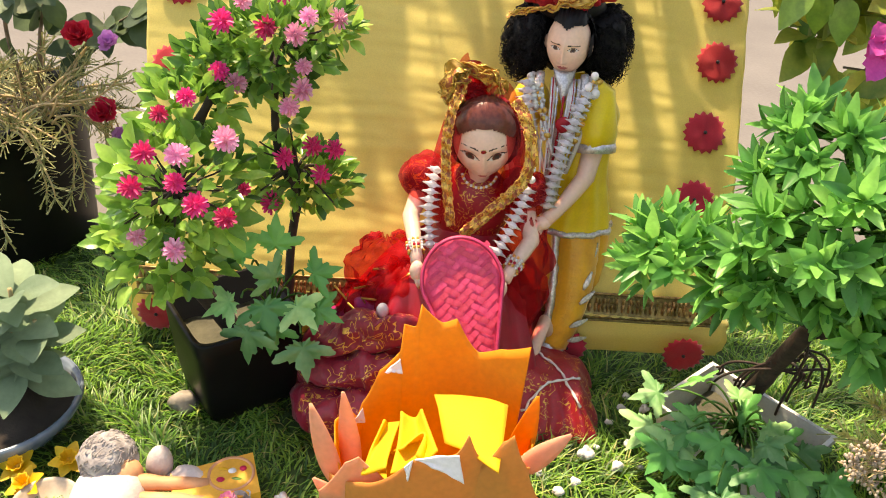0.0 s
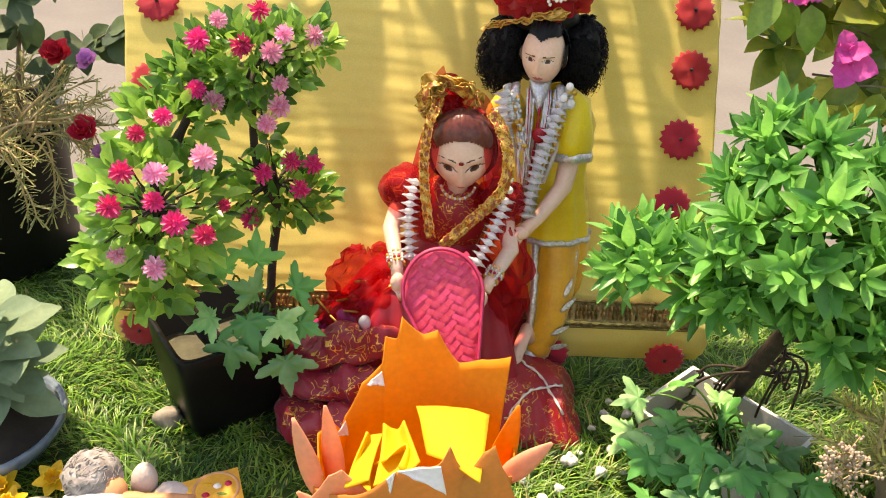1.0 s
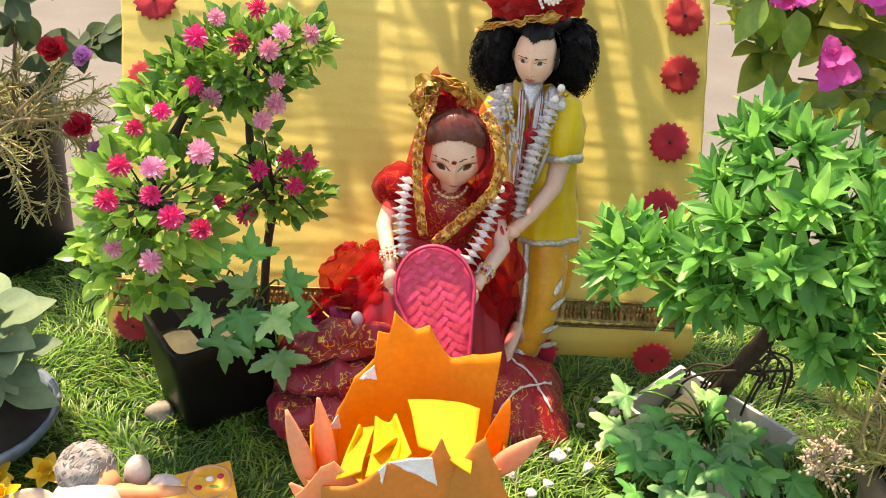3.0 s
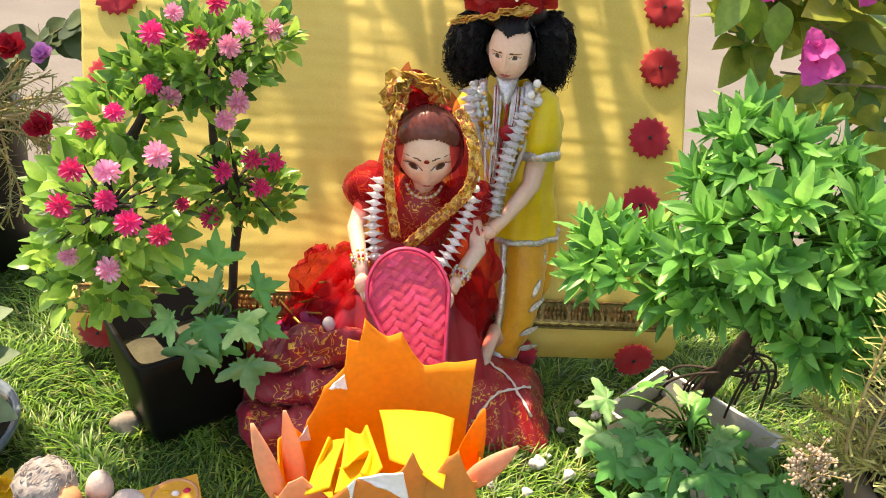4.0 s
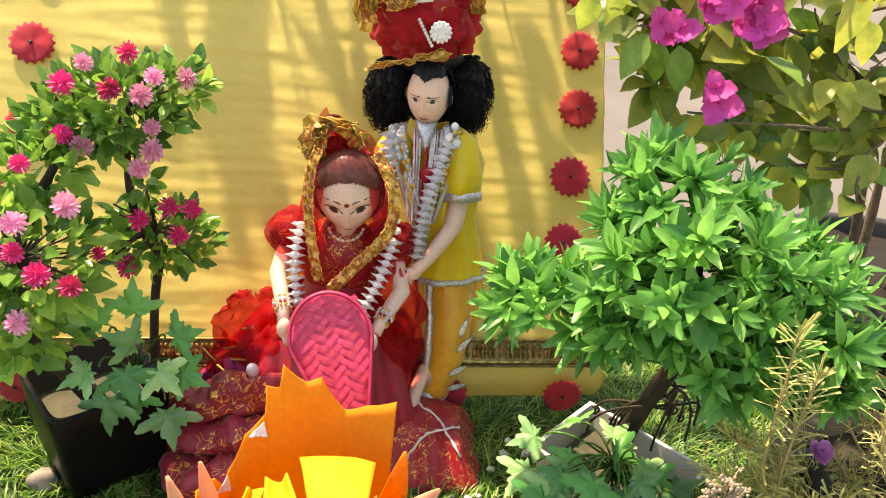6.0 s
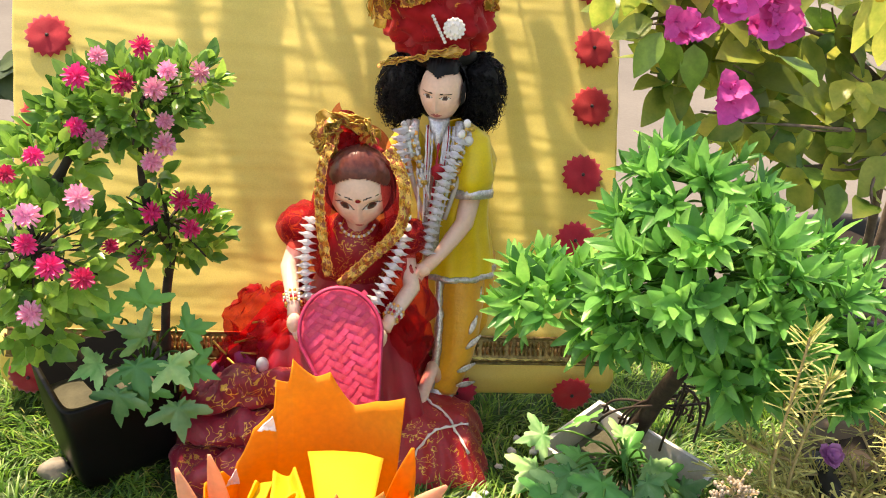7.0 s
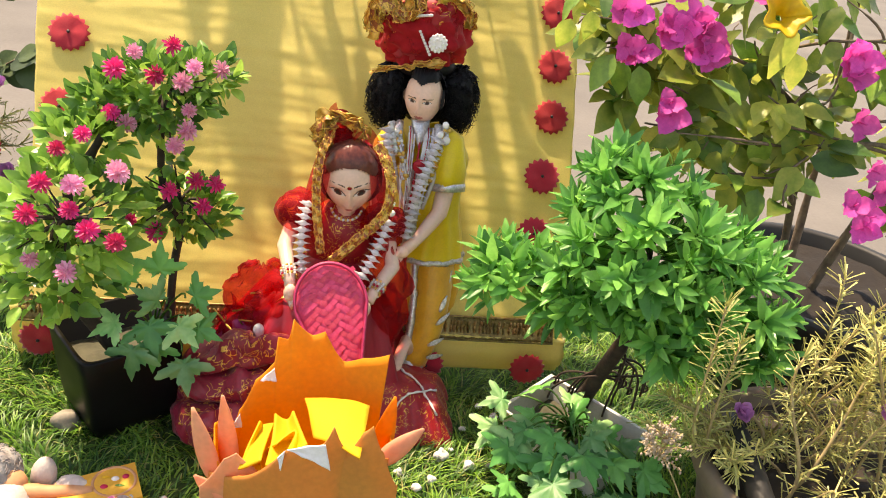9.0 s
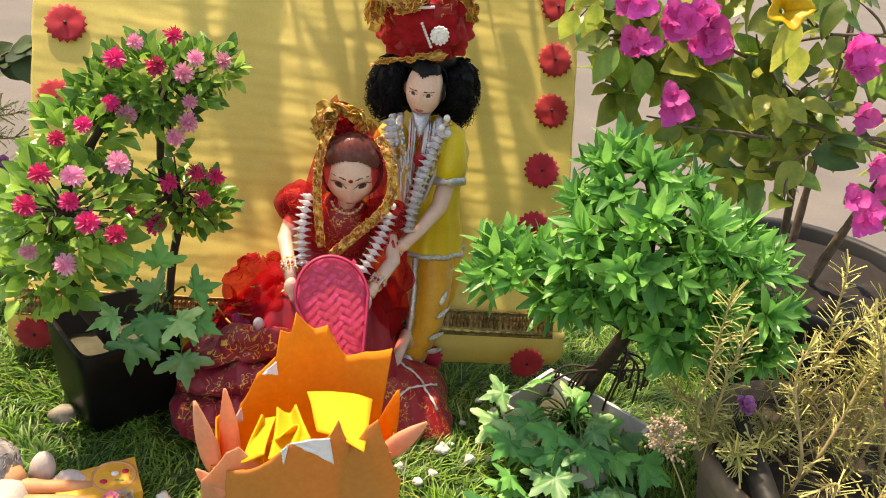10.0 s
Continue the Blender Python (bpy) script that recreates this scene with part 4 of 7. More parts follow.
def build_man():
    base = (0.15, 0.65, 0)
    mats = [SKIN, BLACK_HAIR, PAINT_DARK, PAINT_LIP, YELLOW_SILK, ORANGE_SILK, SILVER, PEARL, GOLD, CRIMSON, WHITE_CLOTH, EYE_WHITE, BROWN_PAINT]
    SK, HA, DK, LP, YE, OR, SI, PE, GO, CR, WH, WE, BN = range(13)
    g = Geo()
    # legs in gathered trousers, bare feet
    def leg(pts, rr):
        g.tube(bez(*pts, 26), [rr[0] + (rr[1] - rr[0]) * i / 26 + 0.0004 * math.sin(i * 2.6) for i in range(27)], 20, OR)
    leg(((0.158, 0.672, 0.146), (0.162, 0.652, 0.100), (0.163, 0.638, 0.070), (0.148, 0.632, 0.036)), (0.022, 0.0140))
    leg(((0.172, 0.682, 0.142), (0.176, 0.674, 0.100), (0.178, 0.664, 0.060), (0.172, 0.660, 0.030)), (0.018, 0.0105))
    g.tube([(0.146, 0.634, 0.040), (0.146, 0.633, 0.034), (0.145, 0.632, 0.028)], [0.0148, 0.0158, 0.0132], 16, SI)
    for k in range(9):
        a = math.pi * (1.0 + k / 8)
        g.ball((0.146 + 0.0150 * math.cos(a), 0.633 + 0.0150 * math.sin(a), 0.034), 0.0024, GO if k % 2 else SI, 7, 5)
    a, b = Vector((0.139, 0.618, 0.062)), Vector((0.116, 0.585, 0.018))
    g.tube([Vector((0.147, 0.630, 0.040)), a.lerp(b, 0.0) + Vector((0, 0.004, 0.002)), a.lerp(b, 0.35), a.lerp(b, 0.62), a.lerp(b, 0.85), b], [0.0064, 0.0058, 0.0056, 0.0066, 0.0064, 0.0036], 12, SK)
    g.ball(a.lerp(b, 0.40) + Vector((0.003, 0.004, -0.004)), (0.0055, 0.0075, 0.006), SK, 10, 7)
    for k in range(4):
        g.ball(b + Vector((-0.002 + 0.0026 * k, 0.0006 * k, -0.0006)), (0.0015, 0.0034, 0.0018), SK, 7, 5)
    g.tube([(0.172, 0.660, 0.034), (0.170, 0.658, 0.014), (0.166, 0.640, 0.006)], [0.0062, 0.0060, 0.0050], 10, SK)
    # silver stripe and paisley patches on the trousers
    line = bez((0.140, 0.655, 0.140), (0.143, 0.634, 0.100), (0.144, 0.622, 0.070), (0.136, 0.622, 0.036), 20)
    g.tube([p + Vector((rnd(-.0006, .0006), rnd(-.0006, .0006), 0)) for p in line], [0.0032 if i % 2 else 0.0040 for i in range(21)], 6, SI)
    for p, d in (((0.168, 0.632, 0.092), (0.4, 0.3, 1)), ((0.166, 0.628, 0.080), (0.9, 0.3, 0.8)), ((0.160, 0.622, 0.060), (1, 0.2, 0.45)), ((0.160, 0.619, 0.048), (1, 0.2, 0.1)), ((0.172, 0.645, 0.112), (0.3, 0.3, 1))):
        v, f = leaf_shape(0.017, 0.0052, fold=0.1, droop=0.1, thick=0.0008)
        g.add(v, f, SI, aim(p, d, (0.1, -1, 0.2)))
    # tunic with silver hem
    def tunic(u, v):
        a = 2 * math.pi * u
        z = 0.137 + 0.117 * v
        y0 = 0.664 + 0.16 * (z - 0.126)
        rx = 0.030 - 0.005 * v + 0.003 * math.cos(v * 7)
        ry = 0.023 - 0.003 * v
        if v > 0.8:
            rx *= 1 - 2.2 * (v - 0.8)
        fold = 1 + (0.05 * math.sin(a * 10) + 0.04 * noise.noise(Vector((a * 2, v * 5, 0)))) * (1 - v)
        return (0.153 + rx * math.cos(a) * fold, y0 + ry * math.sin(a) * fold, z)
    g.sheet(tunic, 64, 24, YE)
    g.tube([tunic(i / 48, 0.0) for i in range(49)], [0.0024 if i % 2 else 0.0031 for i in range(49)], 7, SI)
    # shirt front, collar, beads
    def front(u, v):
        s = (u - 0.5) * 2
        z = 0.150 + 0.076 * v
        return (0.131 + 0.0065 * s, 0.641 + 0.17 * (z - 0.15) + 0.006 * s * s, z)
    g.sheet(front, 8, 20, SI, thick=0.001)
    def chest(u, v):
        s = (u - 0.5) * 2
        z = 0.242 + 0.024 * v
        return (0.131 + 0.009 * s * v, 0.6535 + 0.20 * (z - 0.224) + 0.016 * max(0, v - 0.55) ** 1.5 + 0.006 * s * s * v, z)
    g.sheet(chest, 10, 10, SI, thick=0.001)
    for s in (-1, 1):
        g.tube(bez((0.130 + 0.017 * s, 0.672, 0.262), (0.130 + 0.019 * s, 0.656, 0.248), (0.130 + 0.012 * s, 0.650, 0.232), (0.131 + 0.003 * s, 0.644, 0.205), 14), [0.0034, 0.0030, 0.0022, 0.0018], 8, SI)
        g.tube(bez((0.130 + 0.022 * s, 0.676, 0.260), (0.130 + 0.026 * s, 0.658, 0.246), (0.130 + 0.020 * s, 0.652, 0.228), (0.132 + 0.008 * s, 0.648, 0.190), 14), 0.0020, 7, WH)
    for i in range(9):
        t = i / 8
        g.ball((0.152 - 0.012 * t * t + 0.004 * math.sin(i * 2), 0.652 - 0.004 * t, 0.268 - 0.024 * t), (0.0042, 0.0040, 0.0042) if i == 4 else 0.0024, PE if i % 2 == 0 else GO, 10, 7)
        g.ball((0.104 + 0.006 * t, 0.656 - 0.006 * t, 0.264 - 0.022 * t), 0.0028, PE if i % 2 else SI, 8, 6)
    # many fine silver and pink strands lying over the chest
    rs = random.Random(3)
    for i in range(16):
        s = rs.uniform(-1, 1)
        g.tube(bez((0.131 + 0.017 * s, 0.672 - 0.004 * (1 - abs(s)), 0.259), (0.131 + 0.018 * s, 0.653, 0.247), (0.129 + 0.012 * s, 0.647, 0.225), (0.127 + 0.008 * s, 0.640, rs.uniform(0.170, 0.195)), 14), [0.0006 if k % 2 else 0.0013 for k in range(15)], 5, (PE, SI, WH, PE, CR)[i % 5])
    for i in range(90):
        t, s = rs.random(), rs.choice((-1, 1))
        g.ball((0.131 + s * (0.022 - 0.012 * t) + rs.uniform(-.003, .003), 0.660 - 0.014 * t, 0.262 - 0.045 * t), rs.uniform(0.0012, 0.0026), rs.choice((SI, PE, GO)), 7, 5)
    g.ball((0.132, 0.644, 0.232), (0.0060, 0.0040, 0.0066), CR, 12, 8, wob=0.001, freq=300)
    # neck and head
    g.tube([(0.132, 0.676, 0.248), (0.132, 0.678, 0.262), (0.131, 0.680, 0.274)], [0.0090, 0.0082, 0.0086], 12, SK)
    turn = Matrix.Rotation(radians(-17), 3, 'Z') @ Matrix.Rotation(radians(6), 3, 'X')
    hc = Vector((0.132, 0.680, 0.284))
    def hp(x, y, z):
        return hc + turn @ Vector((x, y, z))
    size = (0.0168, 0.0188, 0.0245)
    put = lambda q: hc + turn @ q
    doll_head(g, put, size, 0.20, dict(brow=0.20, nose=-0.36, nose_h=0.0036, ex=0.40, ez=0.05, ew=0.21, eh=0.058, slant=0.0, lash=0.018, b0=0.18, b1=0.68, arch=0.0, bw=0.026, mouth=-0.56, lw=0.27), (SK, WE, DK, LP, BN))
    for s in (-1, 1):
        g.ball(hp(s * 0.0168, 0.0010, -0.0010), (0.0022, 0.0036, 0.0056), SK, 10, 8, turn=turn @ Matrix.Rotation(radians(20 * s), 3, 'Z'))
    # swept-back front hair with a peak, long curled bush at both sides
    hair_cap(g, put, size, 1.13, lambda x, y: (0.655 - 0.055 * math.exp(-(x / 0.16) ** 2) + 0.06 * math.exp(-((abs(x) - 0.42) / 0.2) ** 2) - (1.0 if abs(x) > 0.90 else 0.0)) if y < 0 else -0.8, HA, 40, 0.014)
    hair_cap(g, put, size, 1.22, lambda x, y: 0.74 - 0.04 * math.exp(-(x / 0.2) ** 2) if y < 0 else -0.4, HA, 52, 0.020)
    g.ball((0.133, 0.704, 0.284), (0.036, 0.014, 0.030), HA, 20, 12, wob=0.004, freq=90)
    g.ball((0.130, 0.693, 0.310), (0.028, 0.017, 0.012), HA, 18, 10, wob=0.002, freq=90)
    rs = random.Random(21)
    for s, c, r in ((-1, Vector((0.103, 0.697, 0.281)), Vector((0.0165, 0.014, 0.028))), (1, Vector((0.164, 0.699, 0.283)), Vector((0.0165, 0.015, 0.029)))):
        g.ball(c, tuple(r * 0.95), HA, 18, 12, wob=0.006, freq=120)
        for k in range(620):
            d = on_ball()
            if d.y > 0.5:
                continue
            p = c + Vector((d.x * r.x, d.y * r.y, d.z * r.z)) * rs.uniform(0.85, 1.0)
            q = d.orthogonal().normalized()
            w = d.cross(q)
            n, amp, ln, ph = rs.uniform(1.5, 3.0), rs.uniform(0.0012, 0.0026), rs.uniform(0.003, 0.010), rs.uniform(0, 6)
            pts = [p + (q * math.cos(n * 6.28 * t + ph) + w * math.sin(n * 6.28 * t + ph)) * amp + Vector((s * 0.3, 0, -1)) * ln * t + d * (0.0045 * t + 0.0012 * math.sin(3 * t)) for t in (i / 8 for i in range(9))]
            g.tube(pts, [0.00055, 0.0005, 0.0002], 3, HA, cap=False)
    # short sleeve, silver cuff, arm and hand resting on the bride's shoulder
    sh, cu, el, wr, ha = (Vector(p) for p in ((0.159, 0.670, 0.248), (0.162, 0.658, 0.210), (0.156, 0.646, 0.188), (0.136, 0.626, 0.168), (0.126, 0.618, 0.162)))
    first = len(g.v)
    g.tube([sh + Vector((-0.008, 0.002, 0.008)), sh, sh.lerp(cu, 0.35), sh.lerp(cu, 0.7), cu], [0.0085, 0.0145, 0.0168, 0.0162, 0.0145], 28, YE)
    for k in range(first, len(g.v)):
        p = Vector(g.v[k])
        g.v[k] = tuple(p + Vector((1, 1, 0.5)) * 0.003 * noise.noise(p * 95))
    d = (cu - sh).normalized()
    g.tube([cu - d * 0.003, cu, cu + d * 0.004], [0.0158, 0.0164, 0.0158], 18, SI)
    g.tube([cu - d * 0.006, el, el.lerp(wr, 0.5), wr, ha], [0.0088, 0.0074, 0.0066, 0.0050, 0.0056], 12, SK)
    fd = (ha - wr).normalized()
    g.ball(ha + fd * 0.003, (0.0068, 0.0056, 0.0056), SK, 10, 7)
    for k in range(4):
        f0 = ha + fd * 0.004 + Vector((0.0012 * k - 0.002, -0.0024 + 0.001 * k, 0.003 - 0.0024 * k))
        g.tube([f0, f0 + fd * 0.006 + Vector((0, -0.001, -0.003)), f0 + fd * 0.009 + Vector((0.001, -0.001, -0.008))], [0.0017, 0.0016, 0.0012], 6, SK)
    # the other sleeve and arm, hidden behind the bride
    g.ball((0.108, 0.676, 0.236), (0.016, 0.015, 0.020), YE, 14, 10, wob=0.003, freq=90)
    g.tube([(0.104, 0.672, 0.226), (0.098, 0.664, 0.190), (0.104, 0.656, 0.160)], [0.0085, 0.0072, 0.0055], 10, SK)
    solid("man_doll", g, mats, base, "standing groom doll in yellow tunic and ochre trousers", "doll")


build_woman()
build_man()


def build_turban():
    t = thing("turban", (0.122, 0.69, 0.30), "deep red organza turban with gold trim on the groom doll", "turban")
    g = Geo()
    c = Vector((0.126, 0.697, 0.341))
    lean = Matrix.Rotation(radians(-13), 3, 'Y')
    def fn(u, v):
        a, q = 2 * math.pi * u, math.pi * v
        d = Vector((math.sin(q) * math.cos(a), math.sin(q) * math.sin(a), math.cos(q)))
        k = 1 + 0.10 * abs(math.sin(v * 9 + math.sin(a + 0.5) * 1.6)) - 0.05 + 0.16 * noise.noise(d * 3.2) + 0.07 * noise.noise(d * 9)
        sq = lambda q: math.copysign(abs(q) ** 0.72, q)
        wide = 1.0 + 0.10 * d.z
        return c + lean @ Vector((sq(d.x) * 0.0335 * wide, sq(d.y) * 0.028 * wide, sq(d.z) * 0.030)) * k
    g.sheet(fn, 110, 80)
    part("wrapped_core", g, TURBAN_CLOTH, t, "wound red tissue cloth")
    g = Geo()
    def haze(u, v):
        a, q = 2 * math.pi * u, math.pi * (0.12 + 0.8 * v)
        d = Vector((math.sin(q) * math.cos(a), math.sin(q) * math.sin(a), math.cos(q)))
        k = 1 + 0.26 * noise.noise(d * 3.4 + Vector((3, 0, 0))) + 0.05 * math.sin(a * 9 + v * 8) + 0.05 * noise.noise(d * 14)
        return c + Vector((math.copysign(abs(d.x) ** 0.8, d.x) * 0.040, d.y * 0.033, d.z * 0.036)) * k
    g.sheet(haze, 90, 44)
    part("organza_wrap", g, TURBAN_GAUZE, t, "sheer red organza over the turban")
    g = Geo()
    rs = random.Random(5)
    def gilt(path, wide, count, spread):
        path = [Vector(p) for p in path]
        for i in range(count):
            off = on_ball() * spread
            f = crumple(g, [c + p + off + on_ball() * spread * 0.6 for p in path], wide * rs.uniform(0.6, 1.1), 1 if i % 3 else 0, rs, 0.005, 5)
            edge = [Vector(f(u / 40, e)) + on_ball() * 0.0006 for e in (0.0, 1.0) for u in (range(41) if e == 0 else range(40, -1, -1))]
            g.tube(edge, [0.0003 if k % 2 else 0.0007 for k in range(len(edge))], 4, 0)
    gilt([(-0.042, -0.030, -0.034), (-0.020, -0.034, -0.029), (0.000, -0.035, -0.024), (0.018, -0.034, -0.021)], 0.005, 3, 0.001)
    gilt([(-0.044, -0.022, -0.004), (-0.046, -0.024, 0.014), (-0.038, -0.026, 0.030), (-0.026, -0.028, 0.038), (-0.014, -0.030, 0.032), (-0.010, -0.032, 0.020)], 0.014, 8, 0.003)
    gilt([(-0.034, -0.026, 0.030), (-0.026, -0.031, 0.018), (-0.016, -0.033, 0.016), (-0.010, -0.032, 0.026)], 0.013, 5, 0.003)
    gilt([(0.006, -0.024, 0.034), (0.022, -0.024, 0.032), (0.036, -0.020, 0.022), (0.040, -0.018, 0.008)], 0.008, 4, 0.002)
    part("gold_trim", g, [GOLD, GOLD_LACE], t, "crinkled gold border ribbon")
    g = Geo()
    p = c + Vector((0.010, -0.036, -0.004))
    g.ball(p, (0.0078, 0.0022, 0.0078), seg=16, rings=8)
    for i in range(14):
        a = 2 * math.pi * i / 14
        g.ball(p + Vector((0.0072 * math.cos(a), -0.0012, 0.0072 * math.sin(a))), 0.0013, seg=6, rings=5)
    for i in range(7):
        a = 2 * math.pi * i / 7
        g.ball(p + Vector((0.004 * math.cos(a), -0.0022, 0.004 * math.sin(a))), 0.0014, seg=6, rings=5)
    part("brooch", g, PEARL, t, "round pearl brooch")
    g = Geo()
    for k, (q0, q1) in enumerate((((-0.006, -0.037, 0.004), (0.004, -0.037, -0.014)), ((-0.010, -0.034, 0.016), (0.002, -0.035, 0.018)))):
        q0, q1 = Vector(q0), Vector(q1)
        for i in range(9):
            g.ball(c + q0.lerp(q1, i / 8), 0.0014, seg=6, rings=5)
    part("bead_string", g, PEARL, t, "short strings of silver beads")


build_turban()


# ---- garlands ----
def star_bead():
    g = Geo()
    n = 14
    verts, faces = [], []
    for z, q in ((-0.0024, 0.26), (-0.0012, 0.42), (0.0, 1.0), (0.0012, 0.42), (0.0024, 0.26)):
        for i in range(n):
            a = 2 * math.pi * i / n
            r = 0.0084 * q * (1.0 if i % 2 else (0.42 if q > 0.9 else 1.0))
            verts.append((r * math.cos(a), r * math.sin(a), z))
    for k in range(4):
        for i in range(n):
            a, b = k * n + i, k * n + (i + 1) % n
            faces.append((a, b, b + n, a + n))
    return g.add(verts, faces).mesh("bead", WHITE_PLASTIC)


STAR = star_bead()


def garland(strands, label, tassels=()):
    first = strands[0][0]
    t = thing("garland", tuple(first), label, "garland", "bridal garlands")
    for s in strands:
        part("thread", Geo().tube(s, 0.0012, 6), WHITE_CLOTH, t)
    for s in strands:
        pts = [Vector(p) for p in s]
        lens = [0]
        for a, b in zip(pts, pts[1:]):
            lens.append(lens[-1] + (b - a).length)
        d = 0.003
        while d < lens[-1]:
            i = max(k for k in range(len(lens) - 1) if lens[k] <= d)
            p = pts[i].lerp(pts[i + 1], (d - lens[i]) / max(1e-6, lens[i + 1] - lens[i]))
            z = (pts[i + 1] - pts[i]).normalized()
            rot = z.to_track_quat('Z', 'Y').to_matrix().to_4x4()
            piece("bead", STAR, Matrix.Translation(p) @ rot @ Matrix.Rotation(rnd(0, 6), 4, 'Z') @ Matrix.Rotation(rnd(-.12, .12), 4, 'X') @ Matrix.Scale(rnd(0.9, 1.08), 4), t)
            d += 0.0056
    for p in tassels:
        g = Geo().ball(p, 0.0030, seg=12, rings=8)
        part("pearl", g, PEARL, t, "large round pearl")


garland([bez((0.148, 0.650, 0.258), (0.140, 0.637, 0.240), (0.130, 0.632, 0.215), (0.126, 0.622, 0.172), 24),
         bez((0.102, 0.654, 0.262), (0.101, 0.646, 0.250), (0.103, 0.640, 0.240), (0.106, 0.636, 0.226), 12)],
        "milky white bead garland hanging round the groom doll's neck", [(0.147, 0.646, 0.262), (0.151, 0.650, 0.270)])
garland([bez((0.040, 0.612, 0.204), (0.035, 0.600, 0.192), (0.034, 0.590, 0.172), (0.040, 0.580, 0.150), 22),
         bez((0.108, 0.606, 0.196), (0.104, 0.594, 0.182), (0.096, 0.584, 0.164), (0.084, 0.576, 0.146), 22)],
        "milky white bead garland round the bride doll's shoulders", [(0.110, 0.606, 0.202), (0.109, 0.603, 0.212)])


# ---- woven tray ----
def build_tray():
    top, bot = Vector((0.0565, 0.574, 0.166)), Vector((0.079, 0.533, 0.090))
    up = (top - bot)
    L = up.length
    up.normalize()
    side = Vector((0.058, 0.002, 0.004)).normalized()
    side = (side - up * side.dot(up)).normalized()
    nrm = side.cross(up)
    if nrm.y > 0:
        nrm = -nrm
    t = thing("winnowing_tray", tuple(bot), "crimson dyed woven cane winnowing tray held by the bride doll", "tray")
    def half(q):
        return 0.0155 + 0.0140 * min(1, q * 1.7) if q < 0.62 else 0.0295 * math.sqrt(max(0.0, 1 - ((q - 0.62) / 0.38) ** 2))
    def P(s, q, h=0.0):
        return bot + up * (q * L) + side * s + nrm * h
    g = Geo()
    g.sheet(lambda u, v: P((u - 0.5) * 2 * half(0.001 + 0.998 * v) * 0.985, v, -0.0022), 16, 26, thick=0.0006)
    part("backing", g, CRIMSON_CANE, t)
    strip = Geo()
    def st(u, v):
        return ((u - 0.5) * 0.0040, (v - 0.5) * 0.0200, 0.0006 * math.sin(math.pi * v))
    strip.sheet(st, 2, 5, thick=0.0002)
    me = strip.mesh("cane_strip", CRIMSON_CANE, smooth=False)
    frame3 = Matrix((side, up, nrm)).transposed().to_4x4()
    k = 0
    for col in range(-6, 7):
        for row in range(-2, 26):
            s = col * 0.0088
            q = (row * 0.0078 + (0.0039 if col % 2 else 0)) / L
            if not 0.03 < q < 0.985 or abs(s) > half(q) - 0.0030:
                continue
            ang = radians(58 if (col + 100) % 2 else -58) + rnd(-0.05, 0.05)
            piece("cane_strip", me, Matrix.Translation(P(s, q, -0.0015 + rnd(0, 0.0002))) @ frame3 @ Matrix.Rotation(ang, 4, 'Z') @ Matrix.Diagonal((1, rnd(0.62, 0.80), 1, 1)), t)
    rim = [P(-half(q), q, 0.001) for q in (1 - (1 - i / 40) ** 2 for i in range(41))]
    rim += [P(half(q), q, 0.001) for q in (1 - (i / 40) ** 2 for i in range(1, 41))]
    g = Geo().tube(rim, 0.0015, 8)
    g.tube([p + nrm * 0.0020 for p in rim], 0.0010, 8)
    part("rim", g, CRIMSON_RIM, t, "bent cane rim")


build_tray()


